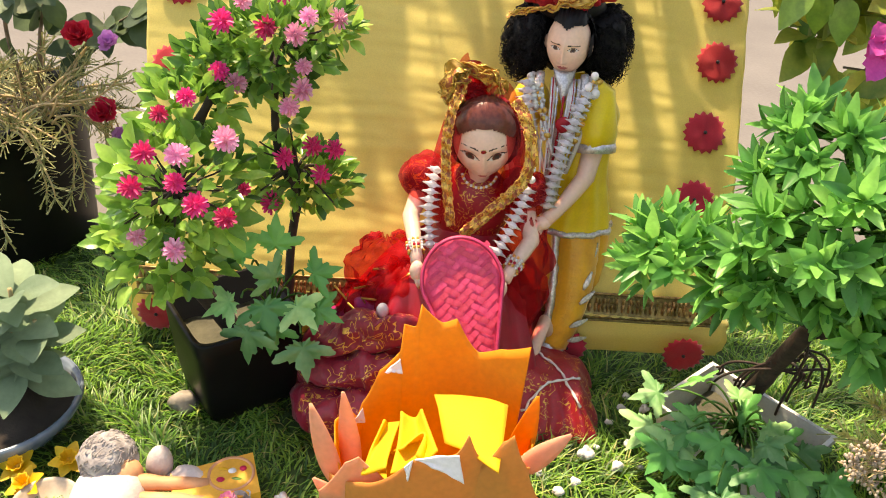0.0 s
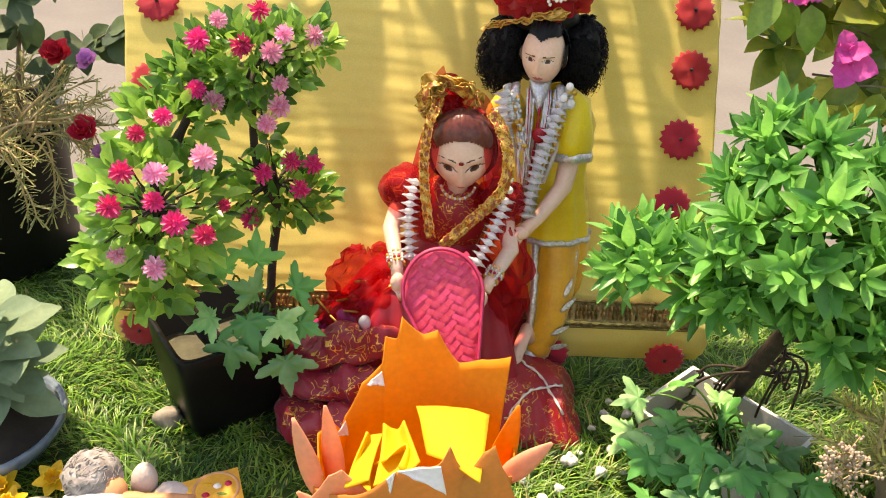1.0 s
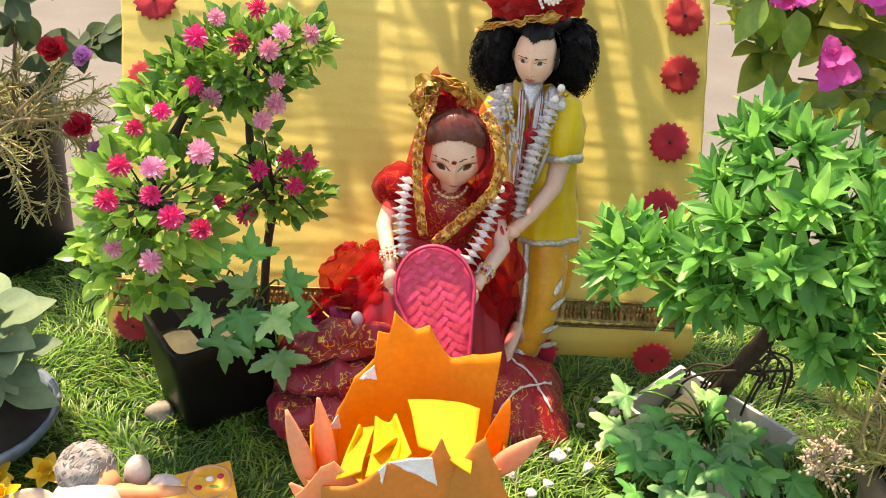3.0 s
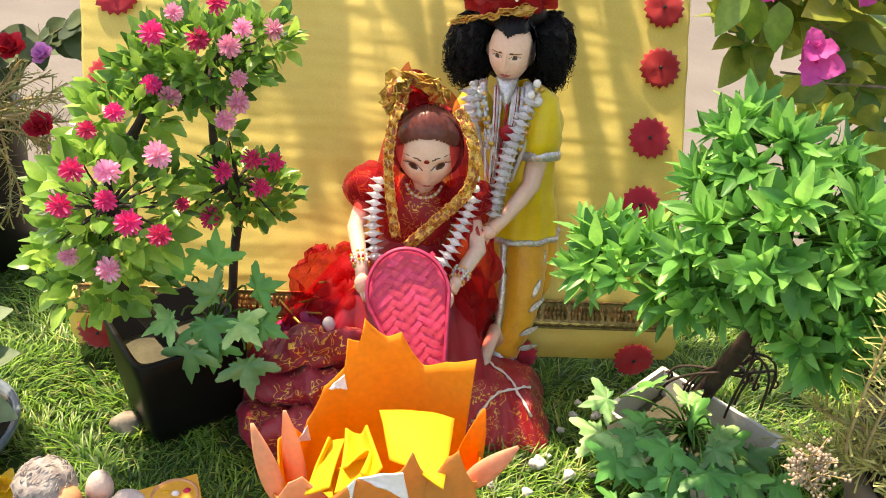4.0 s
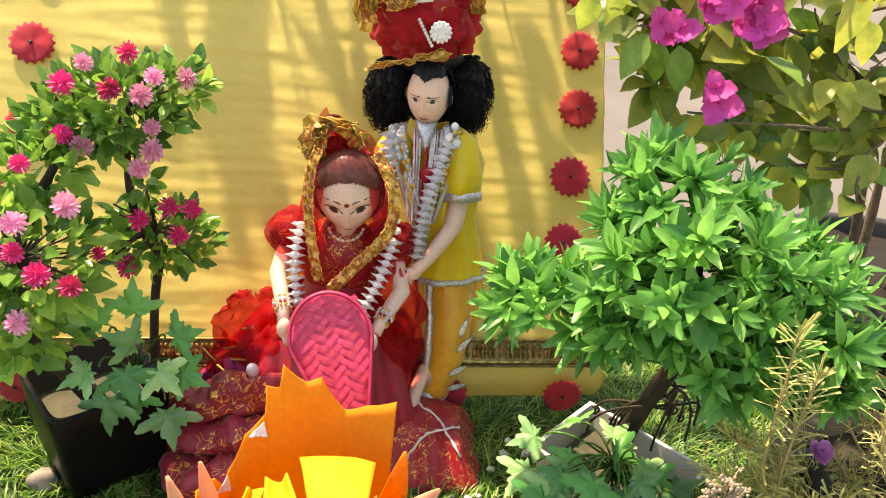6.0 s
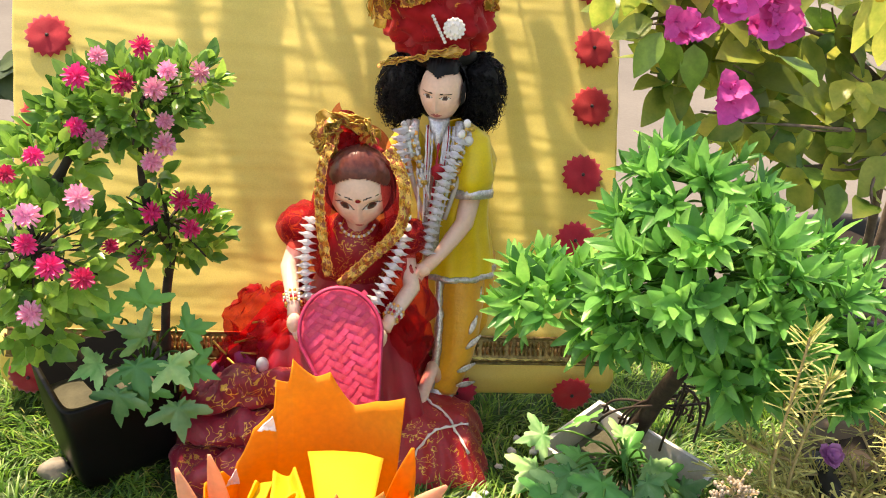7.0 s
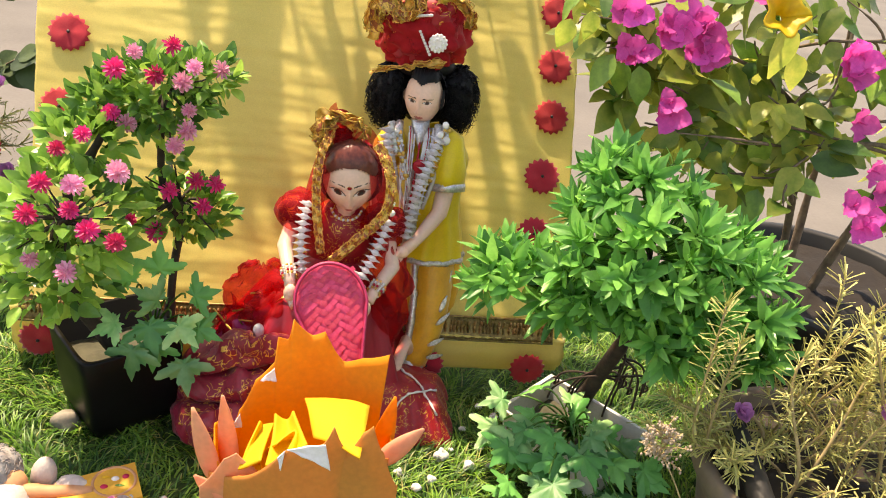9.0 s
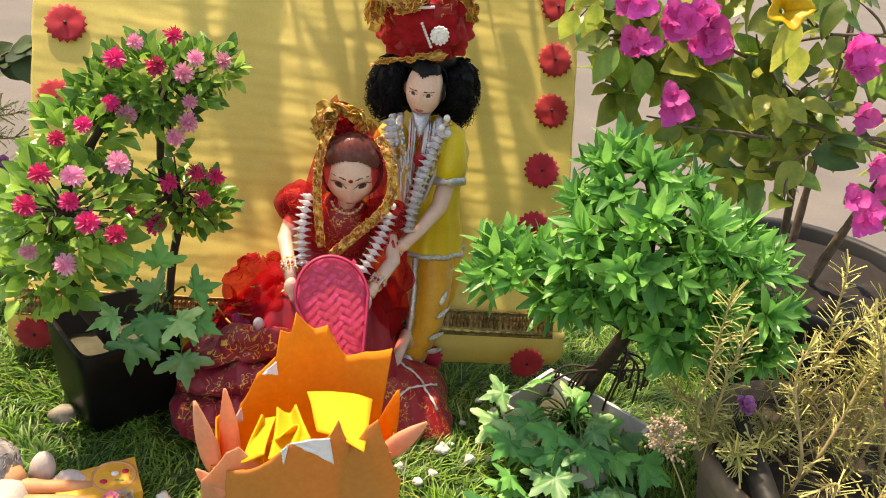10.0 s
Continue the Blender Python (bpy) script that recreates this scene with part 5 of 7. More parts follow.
# ---- paper lotus in front ----
def build_lotus():
    C = Vector((0.052, 0.448, 0))
    t = thing("paper_lotus", tuple(C), "large orange paper lotus bowl with yellow felt petals inside", "paper flower")
    def petal(mid, span, low, tops, r0, r1, m, label="", flare=0.0, curl=0.0, thick=0.0011, lift=0.0):
        """A card bent round the bowl; tops: (share across, height) corners of its cut edge."""
        def top(s):
            for (a, ha), (b, hb) in zip(tops, tops[1:]):
                if a <= s <= b:
                    k = (s - a) / (b - a)
                    return ha + (hb - ha) * (k ** 1.25 if hb > ha else 1 - (1 - k) ** 1.25)
            return tops[-1][1]
        def fn(u, v):
            a = radians(mid + span * (u - 0.5))
            h = top(u)
            z = low + (h - low) * v
            k = z / 0.14
            r = r0 + (r1 - r0) * k + flare * max(0, k - 0.55) ** 2 * 4 + curl * (u - 0.5) ** 2 + lift + 0.0012 * noise.noise(Vector((a * 4, z * 40, mid)))
            return C + Vector((r * math.cos(a), 0.76 * r * math.sin(a), z))
        g = Geo()
        g.sheet(fn, 64, 14, thick=-thick)
        part("petal", g, m, t, label)
    def wall(outline, x0, x1, y0, bow, squeeze, lean, m, label):
        """A tall bent card; outline: (x, height) corners of its cut edge."""
        def top(x):
            for (a, ha), (b, hb) in zip(outline, outline[1:]):
                if a <= x <= b:
                    k = (x - a) / (b - a)
                    return ha + (hb - ha) * (k ** 1.35 if hb > ha else 1 - (1 - k) ** 1.35)
            return outline[-1][1]
        mid = (x0 + x1) / 2
        def fn(u, v):
            x = x0 + (x1 - x0) * u
            z = top(x) * v
            xx = mid + (x - mid) * (1 - squeeze * (1 - v))
            return (xx, y0 + bow * (x - mid) ** 2 + lean * v * v + 0.0015 * noise.noise(Vector((x * 30, z * 30, y0 * 50))), z)
        g = Geo()
        g.sheet(fn, 130, 18, thick=0.0010)
        part("petal", g, m, t, label)
    wall([(-0.004, 0.066), (0.002, 0.084), (0.013, 0.110), (0.0262, 0.124), (0.0272, 0.147), (0.0352, 0.144), (0.038, 0.162), (0.053, 0.148), (0.062, 0.152), (0.078, 0.127), (0.092, 0.135), (0.110, 0.146)], -0.004, 0.110, 0.486, -5.0, 0.10, 0.008, ORANGE_CARD, "tall orange back petal with a jagged cut edge")
    petal(8, 40, 0.0, [(0, 0.086), (0.25, 0.092), (0.45, 0.088), (0.70, 0.096), (0.86, 0.092), (1, 0.080)], 0.062, 0.065, ORANGE_CARD)
    petal(172, 66, 0.0, [(0, 0.070), (0.22, 0.088), (0.42, 0.092), (0.62, 0.098), (0.85, 0.090), (1, 0.076)], 0.061, 0.063, ORANGE_CARD)
    # near side, rust coloured outside
    wall([(-0.012, 0.072), (0.011, 0.086), (0.037, 0.114), (0.043, 0.122), (0.066, 0.126), (0.068, 0.129), (0.0725, 0.141), (0.080, 0.121), (0.087, 0.117), (0.094, 0.124), (0.114, 0.090)], -0.012, 0.114, 0.3955, 8.0, 0.03, 0.0, RUST_CARD, "rust orange front petal")
    wall([(0.074, 0.100), (0.080, 0.112), (0.092, 0.134), (0.098, 0.140), (0.107, 0.118), (0.120, 0.086)], 0.074, 0.120, 0.3995, 6.0, 0.0, 0.002, RUST_CARD, "rust orange pointed side petal")
    wall([(-0.016, 0.070), (0.000, 0.094), (0.008, 0.099), (0.020, 0.088), (0.030, 0.080)], -0.016, 0.030, 0.416, -6.0, 0.0, 0.0, PEACH_CARD, "brownish inner petal")
    # outward-bending pale tips
    for k, (a, b, w, bend) in enumerate((((-0.007, 0.428, 0.060), (-0.026, 0.434, 0.118), 0.015, 0.10), ((0.001, 0.440, 0.050), (-0.003, 0.444, 0.131), 0.015, -0.08), ((0.000, 0.416, 0.055), (-0.020, 0.416, 0.076), 0.012, 0.10), ((0.106, 0.428, 0.084), (0.138, 0.434, 0.111), 0.016, 0.12), ((0.104, 0.452, 0.040), (0.117, 0.452, 0.124), 0.020, 0.05))):
        a, b = Vector(a), Vector(b)
        v, fc = leaf_shape((b - a).length, w, -0.25, bend, 14, tip=1.5, mid=0.36, thick=0.0010)
        part("petal", Geo().add(v, fc, 0, aim(a, b - a, (-0.25 if k < 3 else 0.25, -0.9, 0.35))), PEACH_CARD if k != 4 else ORANGE_CARD, t, "pale peach pointed petal" if k != 4 else "")
    # white undersides showing at cut corners
    def patch(name, a, b, c, d, cup, m, label, n=12, thick=0.0009):
        """A bent piece of card or felt with the corners a, b, c, d in turn."""
        a, b, c, d = (Vector(p) for p in (a, b, c, d))
        nrm = (b - a).cross(d - a).normalized()
        g = Geo()
        g.sheet(lambda u, v: a.lerp(b, u).lerp(d.lerp(c, u), v) + nrm * (cup * (math.sin(math.pi * u) + 0.5 * math.sin(math.pi * v)) + 0.0012 * noise.noise(Vector((u * 3, v * 3, a.x * 90)))), n, n, thick=thick)
        part(name, g, m, t, label)
    for a, b, c in (((0.0425, 0.3945, 0.1235), (0.0675, 0.3950, 0.1290), (0.0720, 0.3925, 0.1090)), ((0.0365, 0.3955, 0.1150), (0.0420, 0.3950, 0.1230), (0.0395, 0.3935, 0.1060)), ((0.0170, 0.4780, 0.1150), (0.0265, 0.4800, 0.1260), (0.0290, 0.4790, 0.1150)), ((-0.0030, 0.4680, 0.0760), (0.0040, 0.4700, 0.0900), (0.0060, 0.4690, 0.0780))):
        m2 = Vector(a).lerp(Vector(c), 0.5)
        patch("folded_tip", a, b, c, m2, 0.0008, WHITE_CARD, "white paper tip folded over")
    # yellow felt petals inside
    def felt(p0, d, w, l, cup, nrm, seed, fold=0.0):
        p0, d, nrm = Vector(p0), Vector(d).normalized(), Vector(nrm).normalized()
        s = d.cross(nrm).normalized()
        nrm = s.cross(d)
        def fn(u, v):
            q = (u - 0.5) * 2
            ww = w * (0.55 + 0.75 * math.sin(math.pi * (0.12 + 0.62 * v))) * (1 - 0.75 * max(0, v - 0.72) / 0.28)
            return p0 + d * l * v + s * q * ww * 0.5 + nrm * (cup * q * q * w + fold * math.sin(math.pi * v) * l + 0.002 * noise.noise(Vector((u * 3, v * 3, seed))))
        g = Geo()
        g.sheet(fn, 16, 16, thick=0.0014)
        part("felt_petal", g, YELLOW_FELT, t, "bright yellow felt petal")
    patch("felt_petal", (0.051, 0.458, 0.116), (0.098, 0.456, 0.114), (0.0905, 0.390, 0.121), (0.060, 0.420, 0.112), -0.003, YELLOW_FELT, "bright yellow felt petal", thick=0.0014)
    patch("felt_petal", (0.020, 0.446, 0.104), (0.031, 0.448, 0.100), (0.026, 0.404, 0.104), (0.010, 0.412, 0.088), 0.006, YELLOW_FELT, "bright yellow felt petal", thick=0.0014)
    patch("felt_petal", (0.030, 0.452, 0.106), (0.044, 0.452, 0.110), (0.056, 0.416, 0.110), (0.028, 0.404, 0.100), 0.008, YELLOW_FELT, "bright yellow felt petal", thick=0.0014)
    felt((0.048, 0.440, 0.040), (-0.02, -0.06, 0.60), 0.030, 0.066, 0.55, (-0.4, -0.8, 0.4), 4, -0.06)
    g = Geo()
    g.lathe([(0.0, 0.034), (0.030, 0.036), (0.056, 0.030), (0.058, 0.002)], C, 28)
    part("inner_pad", g, YELLOW_FELT, t)


build_lotus()


# ---- plants: helpers ----
def spray(center, radii, count, rs, shell=0.55):
    out = []
    for i in range(count):
        d = on_ball()
        k = rs.uniform(shell, 1.0)
        out.append((Vector(center) + Vector((d.x * radii[0], d.y * radii[1], d.z * radii[2])) * k, d, k))
    return out


def square_pot(name, c, side0, side1, h, angle, m, label, wall=0.004, rim_round=0.35, long0=1.0):
    t = thing(name, (c[0], c[1], 0), label, "plant pot")
    g = Geo()
    n = 44
    def ring(sd, z, lx=1.0):
        out = []
        for i in range(n):
            a = 2 * math.pi * i / n
            ca, sa = math.cos(a), math.sin(a)
            e = 0.22
            x = math.copysign(abs(ca) ** e, ca) * sd / 2 * lx
            y = math.copysign(abs(sa) ** e, sa) * sd / 2
            r = Matrix.Rotation(angle, 3, 'Z') @ Vector((x, y, 0))
            out.append((c[0] + r.x, c[1] + r.y, z))
        return out
    rings = [ring(side1 * 0.90, 0.001, long0), ring(side1, 0.005, long0)]
    for k in range(1, 6):
        q = k / 6
        rings.append(ring(side1 + (side0 - side1) * (q ** 0.55), h * q, long0))
    rings += [ring(side0, h - 0.001, long0), ring(side0 - 0.001, h, long0), ring(side0 - 2 * wall, h, long0), ring(side0 - 2 * wall - 0.002, h * 0.55, long0), ring(0.001, h * 0.54, long0)]
    verts = [p for r in rings for p in r]
    faces = [(i * n + j, i * n + (j + 1) % n, (i + 1) * n + (j + 1) % n, (i + 1) * n + j) for i in range(len(rings) - 1) for j in range(n)]
    g.add(verts, faces)
    part("body", g, m, t)
    return t


# ---- flowering topiary in the black pot ----
def build_topiary():
    rs = random.Random(31)
    pc = (-0.112, 0.578)
    ang = radians(36)
    pot = square_pot("square_pot", pc, 0.088, 0.067, 0.088, ang, BLACK_PLASTIC, "glossy black square plastic pot with a flowering topiary")
    g = Geo()
    def foam(u, v):
        p = Matrix.Rotation(ang, 3, 'Z') @ Vector(((u - 0.5) * 0.070, (v - 0.5) * 0.070, 0))
        return (pc[0] + p.x, pc[1] + p.y, 0.060 + 0.004 * noise.noise(Vector((u * 4, v * 4, 0))))
    g.sheet(foam, 14, 14, thick=0.02)
    part("fill", g, FOAM, pot, "grey green floral foam")
    t = thing("topiary", (pc[0], pc[1], 0.07), "artificial topiary tree with small green leaves and pink pompon flowers", "plant")
    for pts, rr in ((bez((-0.108, 0.570, 0.066), (-0.120, 0.566, 0.095), (-0.140, 0.560, 0.115), (-0.146, 0.556, 0.160), 14) + bez((-0.147, 0.557, 0.165), (-0.150, 0.560, 0.20), (-0.13, 0.58, 0.23), (-0.11, 0.59, 0.27), 14), [0.0075, 0.0068, 0.0055, 0.0040, 0.003]),
                    (bez((-0.076, 0.600, 0.066), (-0.070, 0.605, 0.11), (-0.074, 0.606, 0.125), (-0.064, 0.612, 0.170), 14) + bez((-0.066, 0.612, 0.175), (-0.085, 0.610, 0.20), (-0.08, 0.607, 0.24), (-0.075, 0.605, 0.28), 14), [0.0046, 0.0034, 0.003, 0.0022])):
        part("trunk", Geo().tube(pts, rr, 10), BARK, t, "dark brown wired trunk")
    g = Geo()
    for i in range(60):
        c = rs.choice([(-0.135, 0.548, 0.195), (-0.075, 0.605, 0.285), (-0.065, 0.612, 0.190)])
        d = on_ball()
        e = Vector(c) + Vector((d.x * 0.042, d.y * 0.035, d.z * 0.035))
        g.tube(bez(c, Vector(c) + Vector((0, 0, 0.012)), e - d * 0.01, e, 6), [0.0014, 0.0007], 5)
    part("twig_tangle", g, BARK, t, kind="stuff")
    broad = [shared("leaf", leaf_shape(0.019 * k, 0.0115 * k, 0.3, dr, 5, mid=0.45), LEAF_LIGHT) for k, dr in ((1, 0.2), (1.15, 0.35), (0.85, 0.1))]
    small = [shared("leaf", leaf_shape(0.0165 * k, 0.0080 * k, 0.3, dr, 5, mid=0.45), LEAF_DARK) for k, dr in ((1, 0.2), (1.15, 0.3), (0.9, 0.05))]
    inner = Geo()
    blobs = [((-0.130, 0.546, 0.204), (0.044, 0.040, 0.048), 330, broad, 0.6), ((-0.146, 0.545, 0.156), (0.042, 0.034, 0.034), 190, broad, 0.6),
             ((-0.128, 0.570, 0.256), (0.030, 0.028, 0.024), 120, broad, 0.6),
             ((-0.082, 0.602, 0.290), (0.044, 0.032, 0.028), 330, small, 0.5), ((-0.044, 0.606, 0.304), (0.026, 0.024, 0.016), 110, small, 0.5), ((-0.112, 0.596, 0.274), (0.026, 0.026, 0.022), 110, small, 0.5),
             ((-0.064, 0.613, 0.186), (0.042, 0.026, 0.026), 230, small, 0.5), ((-0.070, 0.610, 0.236), (0.010, 0.014, 0.026), 30, small, 0.5)]
    made = 0
    for c, r, n, kinds, sh in blobs:
        for p, d, k in spray(c, r, n, rs, sh):
            grow = (d + Vector((0, -0.25, 0.55)) + on_ball() * 0.55).normalized()
            face = (Vector((0, -0.4, 0.8)) + d * 0.5 + on_ball() * 0.5)
            m = aim(p, grow, face, rs.uniform(0.66, 0.98))
            if p.y < c[1] + 0.004 and k > 0.72 and made < 300:
                made += 1
                piece("leaf", rs.choice(kinds), m, t)
            else:
                v, f = leaf_shape(0.017, 0.0095, 0.3, 0.2, 4, mid=0.45)
                inner.add(v, f, 0, m)
    part("inner_foliage", inner, LEAF_TOP_J, t, kind="stuff")
    hot = [pompon(0.0074, 36, k).mesh("flower", PINK) for k in (1, 2)]
    pale = [pompon(0.0074, 40, k).mesh("flower", PALEPINK) for k in (3, 4)]
    spots = [(-0.108, 0.508, 0.285, 0), (-0.125, 0.508, 0.273, 0), (-0.136, 0.504, 0.249, 0), (-0.115, 0.503, 0.250, 1), (-0.117, 0.500, 0.232, 0), (-0.147, 0.505, 0.224, 0), (-0.107, 0.503, 0.216, 0), (-0.089, 0.504, 0.208, 0), (-0.148, 0.506, 0.188, 1), (-0.124, 0.505, 0.180, 1), (-0.087, 0.510, 0.259, 1),
             (-0.096, 0.572, 0.272, 1), (-0.107, 0.572, 0.279, 0), (-0.062, 0.572, 0.258, 1), (-0.052, 0.574, 0.286, 1), (-0.057, 0.574, 0.307, 1), (-0.049, 0.578, 0.318, 1), (-0.065, 0.585, 0.330, 0), (-0.104, 0.576, 0.311, 0), (-0.076, 0.576, 0.309, 0), (-0.091, 0.580, 0.324, 1), (-0.030, 0.584, 0.316, 1), (-0.053, 0.574, 0.270, 1),
             (-0.069, 0.585, 0.214, 0), (-0.043, 0.585, 0.203, 0), (-0.034, 0.590, 0.221, 0), (-0.049, 0.588, 0.223, 0), (-0.080, 0.585, 0.177, 0), (-0.100, 0.587, 0.185, 0)]
    for x, y, z, k in spots:
        mesh = rs.choice(pale if k else hot)
        n = (Vector((x, y, z)) - Vector((-0.11, 0.60, z - 0.02))).normalized() + Vector((0, -0.3, 0.2))
        rot = n.normalized().to_track_quat('Z', 'Y').to_matrix().to_4x4()
        piece("flower", mesh, Matrix.Translation((x, y, z)) @ rot @ Matrix.Scale(rs.uniform(0.72, 1.05), 4), t, "pale pink pompon flower" if k else "hot pink pompon flower")
    # ivy sprig hanging over the rim
    ivy = thing("ivy_sprig", (-0.08, 0.575, 0.07), "artificial variegated ivy sprig hanging over the black pot rim", "plant")
    lf = [shared("leaf", ivy_shape(0.034, 5, b), m) for b, m in ((0.2, IVY), (0.35, IVY_PALE), (0.1, IVY_PALE))]
    g = Geo()
    for (x, y, z), d, n, s, k in [((-0.082, 0.552, 0.120), (0.15, -0.25, -0.35), (0, -0.8, 0.6), 0.95, 0), ((-0.088, 0.540, 0.104), (-0.1, -0.35, -0.7), (-0.2, -0.9, 0.4), 0.95, 1), ((-0.052, 0.545, 0.090), (0.15, -0.35, -0.6), (0.2, -0.9, 0.5), 0.95, 2),
                             ((-0.096, 0.548, 0.116), (-0.7, -0.4, -0.1), (-0.2, -0.6, 0.8), 0.75, 1), ((-0.072, 0.560, 0.146), (0.0, 0.05, 0.9), (0.0, -0.9, 0.3), 0.85, 0), ((-0.052, 0.560, 0.132), (0.6, -0.2, 0.3), (0.1, -0.9, 0.4), 0.8, 0),
                             ((-0.062, 0.552, 0.118), (0.5, -0.3, -0.4), (0.1, -0.9, 0.4), 0.85, 2), ((-0.090, 0.560, 0.138), (-0.5, -0.1, 0.6), (-0.1, -0.9, 0.3), 0.8, 0), ((-0.074, 0.546, 0.104), (0.0, -0.3, -0.8), (0.1, -0.9, 0.3), 0.85, 0),
                             ((-0.066, 0.556, 0.128), (-0.3, -0.3, 0.3), (0.0, -0.9, 0.4), 0.8, 1), ((-0.048, 0.556, 0.110), (0.7, -0.3, -0.2), (0.3, -0.9, 0.3), 0.75, 0)]:
        piece("leaf", lf[k], aim((x, y, z), d, n, s), ivy)
        g.tube(bez((-0.082, 0.578, 0.070), (-0.080, 0.572, 0.105), (x, y + 0.012, z + 0.01), (x, y, z), 8), 0.0009, 5)
    part("stem", g, LEAF_DARK, ivy)


build_topiary()


# ---- artificial bush in the grey box ----
def build_bush():
    rs = random.Random(77)
    # box: oblong, turned
    p0, p1, p2 = Vector((0.284, 0.614, 0)), Vector((0.360, 0.532, 0)), Vector((0.226, 0.553, 0))
    ex, ey = (p1 - p0), (p2 - p0)
    lx, ly = ex.length, ey.length
    ex.normalize()
    ey = Vector((-ex.y, ex.x, 0))
    if ey.dot(p2 - p0) < 0:
        ey = -ey
    box = thing("planter_box", tuple(p0), "grey-white oblong plastic planter box with a thin rim", "planter")
    g = Geo()
    def rect(inset, z):
        return [p0 + ex * a + ey * b + Vector((0, 0, z)) for a, b in ((inset, inset), (lx - inset, inset), (lx - inset, ly - inset), (inset, ly - inset))]
    rings = [rect(0.008, 0.001), rect(0.004, 0.036), rect(0.0, 0.037), rect(0.0, 0.042), rect(0.0035, 0.042), rect(0.006, 0.014), rect(0.03, 0.013)]
    verts = [p for r in rings for p in r]
    faces = [(i * 4 + j, i * 4 + (j + 1) % 4, (i + 1) * 4 + (j + 1) % 4, (i + 1) * 4 + j) for i in range(len(rings) - 1) for j in range(4)]
    faces += [tuple(range(24, 28)), (3, 2, 1, 0)]
    g.add(verts, faces)
    part("body", g, GREY_BOX, box, smooth=False)
    g = Geo()
    g.sheet(lambda u, v: p0 + ex * (0.007 + (lx - 0.014) * u) + ey * (0.007 + (ly - 0.014) * v) + Vector((0, 0, 0.019 + 0.004 * noise.noise(Vector((u * 6, v * 6, 0))))), 16, 12)
    part("fill", g, FOAM, box, "pale dry filling")
    t = thing("artificial_bush", (0.315, 0.580, 0.02), "bright green artificial bush with a dark trunk and wire roots", "plant")
    g = Geo()
    root = Vector((0.308, 0.585, 0.018))
    g.tube(bez(root, (0.306, 0.580, 0.05), (0.316, 0.562, 0.09), (0.320, 0.540, 0.150), 16), [0.0088, 0.0080, 0.0070, 0.0055], 12)
    g.tube(bez((0.322, 0.540, 0.130), (0.300, 0.54, 0.15), (0.26, 0.54, 0.16), (0.215, 0.545, 0.185), 14), [0.0042, 0.0026], 8)
    g.tube(bez((0.322, 0.540, 0.130), (0.35, 0.53, 0.15), (0.37, 0.51, 0.16), (0.385, 0.50, 0.180), 14), [0.0042, 0.0026], 8)
    g.tube(bez((0.322, 0.535, 0.145), (0.32, 0.53, 0.18), (0.31, 0.53, 0.21), (0.305, 0.525, 0.25), 14), [0.0045, 0.0026], 8)
    part("trunk", g, BARK, t, "dark twisted trunk")
    g = Geo()
    for i in range(15):
        a = rs.uniform(0, 6.28)
        r = rs.uniform(0.022, 0.050)
        s0 = Vector((0.326, 0.560, rs.uniform(0.075, 0.110)))
        e = Vector((0.318 + r * math.cos(a), 0.578 + 0.6 * r * math.sin(a), rs.uniform(0.036, 0.052)))
        pts = bez(s0, s0 + Vector((0.6 * r * math.cos(a), 0.4 * r * math.sin(a), 0)), e + Vector((0, 0, 0.025)), e, 12)
        pts += [e + Vector((0.004 * math.cos(b), 0, 0.004 * math.sin(b) + 0.004)) for b in (-1.2, -0.3, 0.6, 1.5, 2.2)] if i % 2 else []
        g.tube(pts, 0.0011, 5)
    part("wire_root", g, BARK, t, "thin curling black wire roots")
    # rosettes of leaves
    kinds = [shared("leaf", leaf_shape(0.030 * k, 0.0094 * k * w, 0.30, dr * 0.6, 6, mid=0.55), LEAF_BUSH) for k, w, dr in ((1, 1, 0.15), (1.15, 1.05, 0.3), (0.85, 1.0, 0.05), (1.0, 1.25, 0.2))]
    inner = Geo()
    blobs = [((0.305, 0.515, 0.226), (0.080, 0.060, 0.056), 92), ((0.216, 0.545, 0.182), (0.046, 0.035, 0.028), 34), ((0.362, 0.505, 0.205), (0.055, 0.055, 0.050), 50),
             ((0.335, 0.478, 0.190), (0.050, 0.035, 0.026), 30), ((0.268, 0.520, 0.186), (0.045, 0.040, 0.030), 26), ((0.295, 0.545, 0.275), (0.055, 0.035, 0.020), 24), ((0.385, 0.485, 0.172), (0.03, 0.03, 0.022), 12)]
    made, stalks = 0, Geo()
    for c, r, n in blobs:
        for p, d, k in spray(c, r, n, rs, 0.72):
            axis = (d + Vector((0, -0.35, 0.5)) + on_ball() * 0.3).normalized()
            if axis.z < -0.1:
                axis.z *= 0.1
                axis.normalize()
            stalks.tube([Vector(c).lerp(p, 0.25), Vector(c).lerp(p, 0.7), p], [0.0012, 0.0008], 5, cap=False)
            q = axis.orthogonal().normalized()
            w = axis.cross(q)
            big = rs.uniform(0.55, 1.0)
            count = rs.randint(8, 12)
            for i in range(count):
                a = i * 2.4 + rs.uniform(-0.2, 0.2)
                open_ = 0.25 + 0.95 * (i / count) + rs.uniform(-0.1, 0.1)
                dirn = axis * math.cos(open_) + (q * math.cos(a) + w * math.sin(a)) * math.sin(open_)
                m = aim(p - axis * 0.008 * (i / count), dirn, axis + on_ball() * 0.2, big * rs.uniform(0.75, 1.1))
                if p.y < 0.530 and i % 3 != 1 and d.y < 0.15 and made < 300:
                    made += 1
                    piece("leaf", rs.choice(kinds), m, t)
                else:
                    v, f = leaf_shape(0.030, 0.0092, 0.35, 0.2, 5, mid=0.5)
                    inner.add(v, f, 0, m)
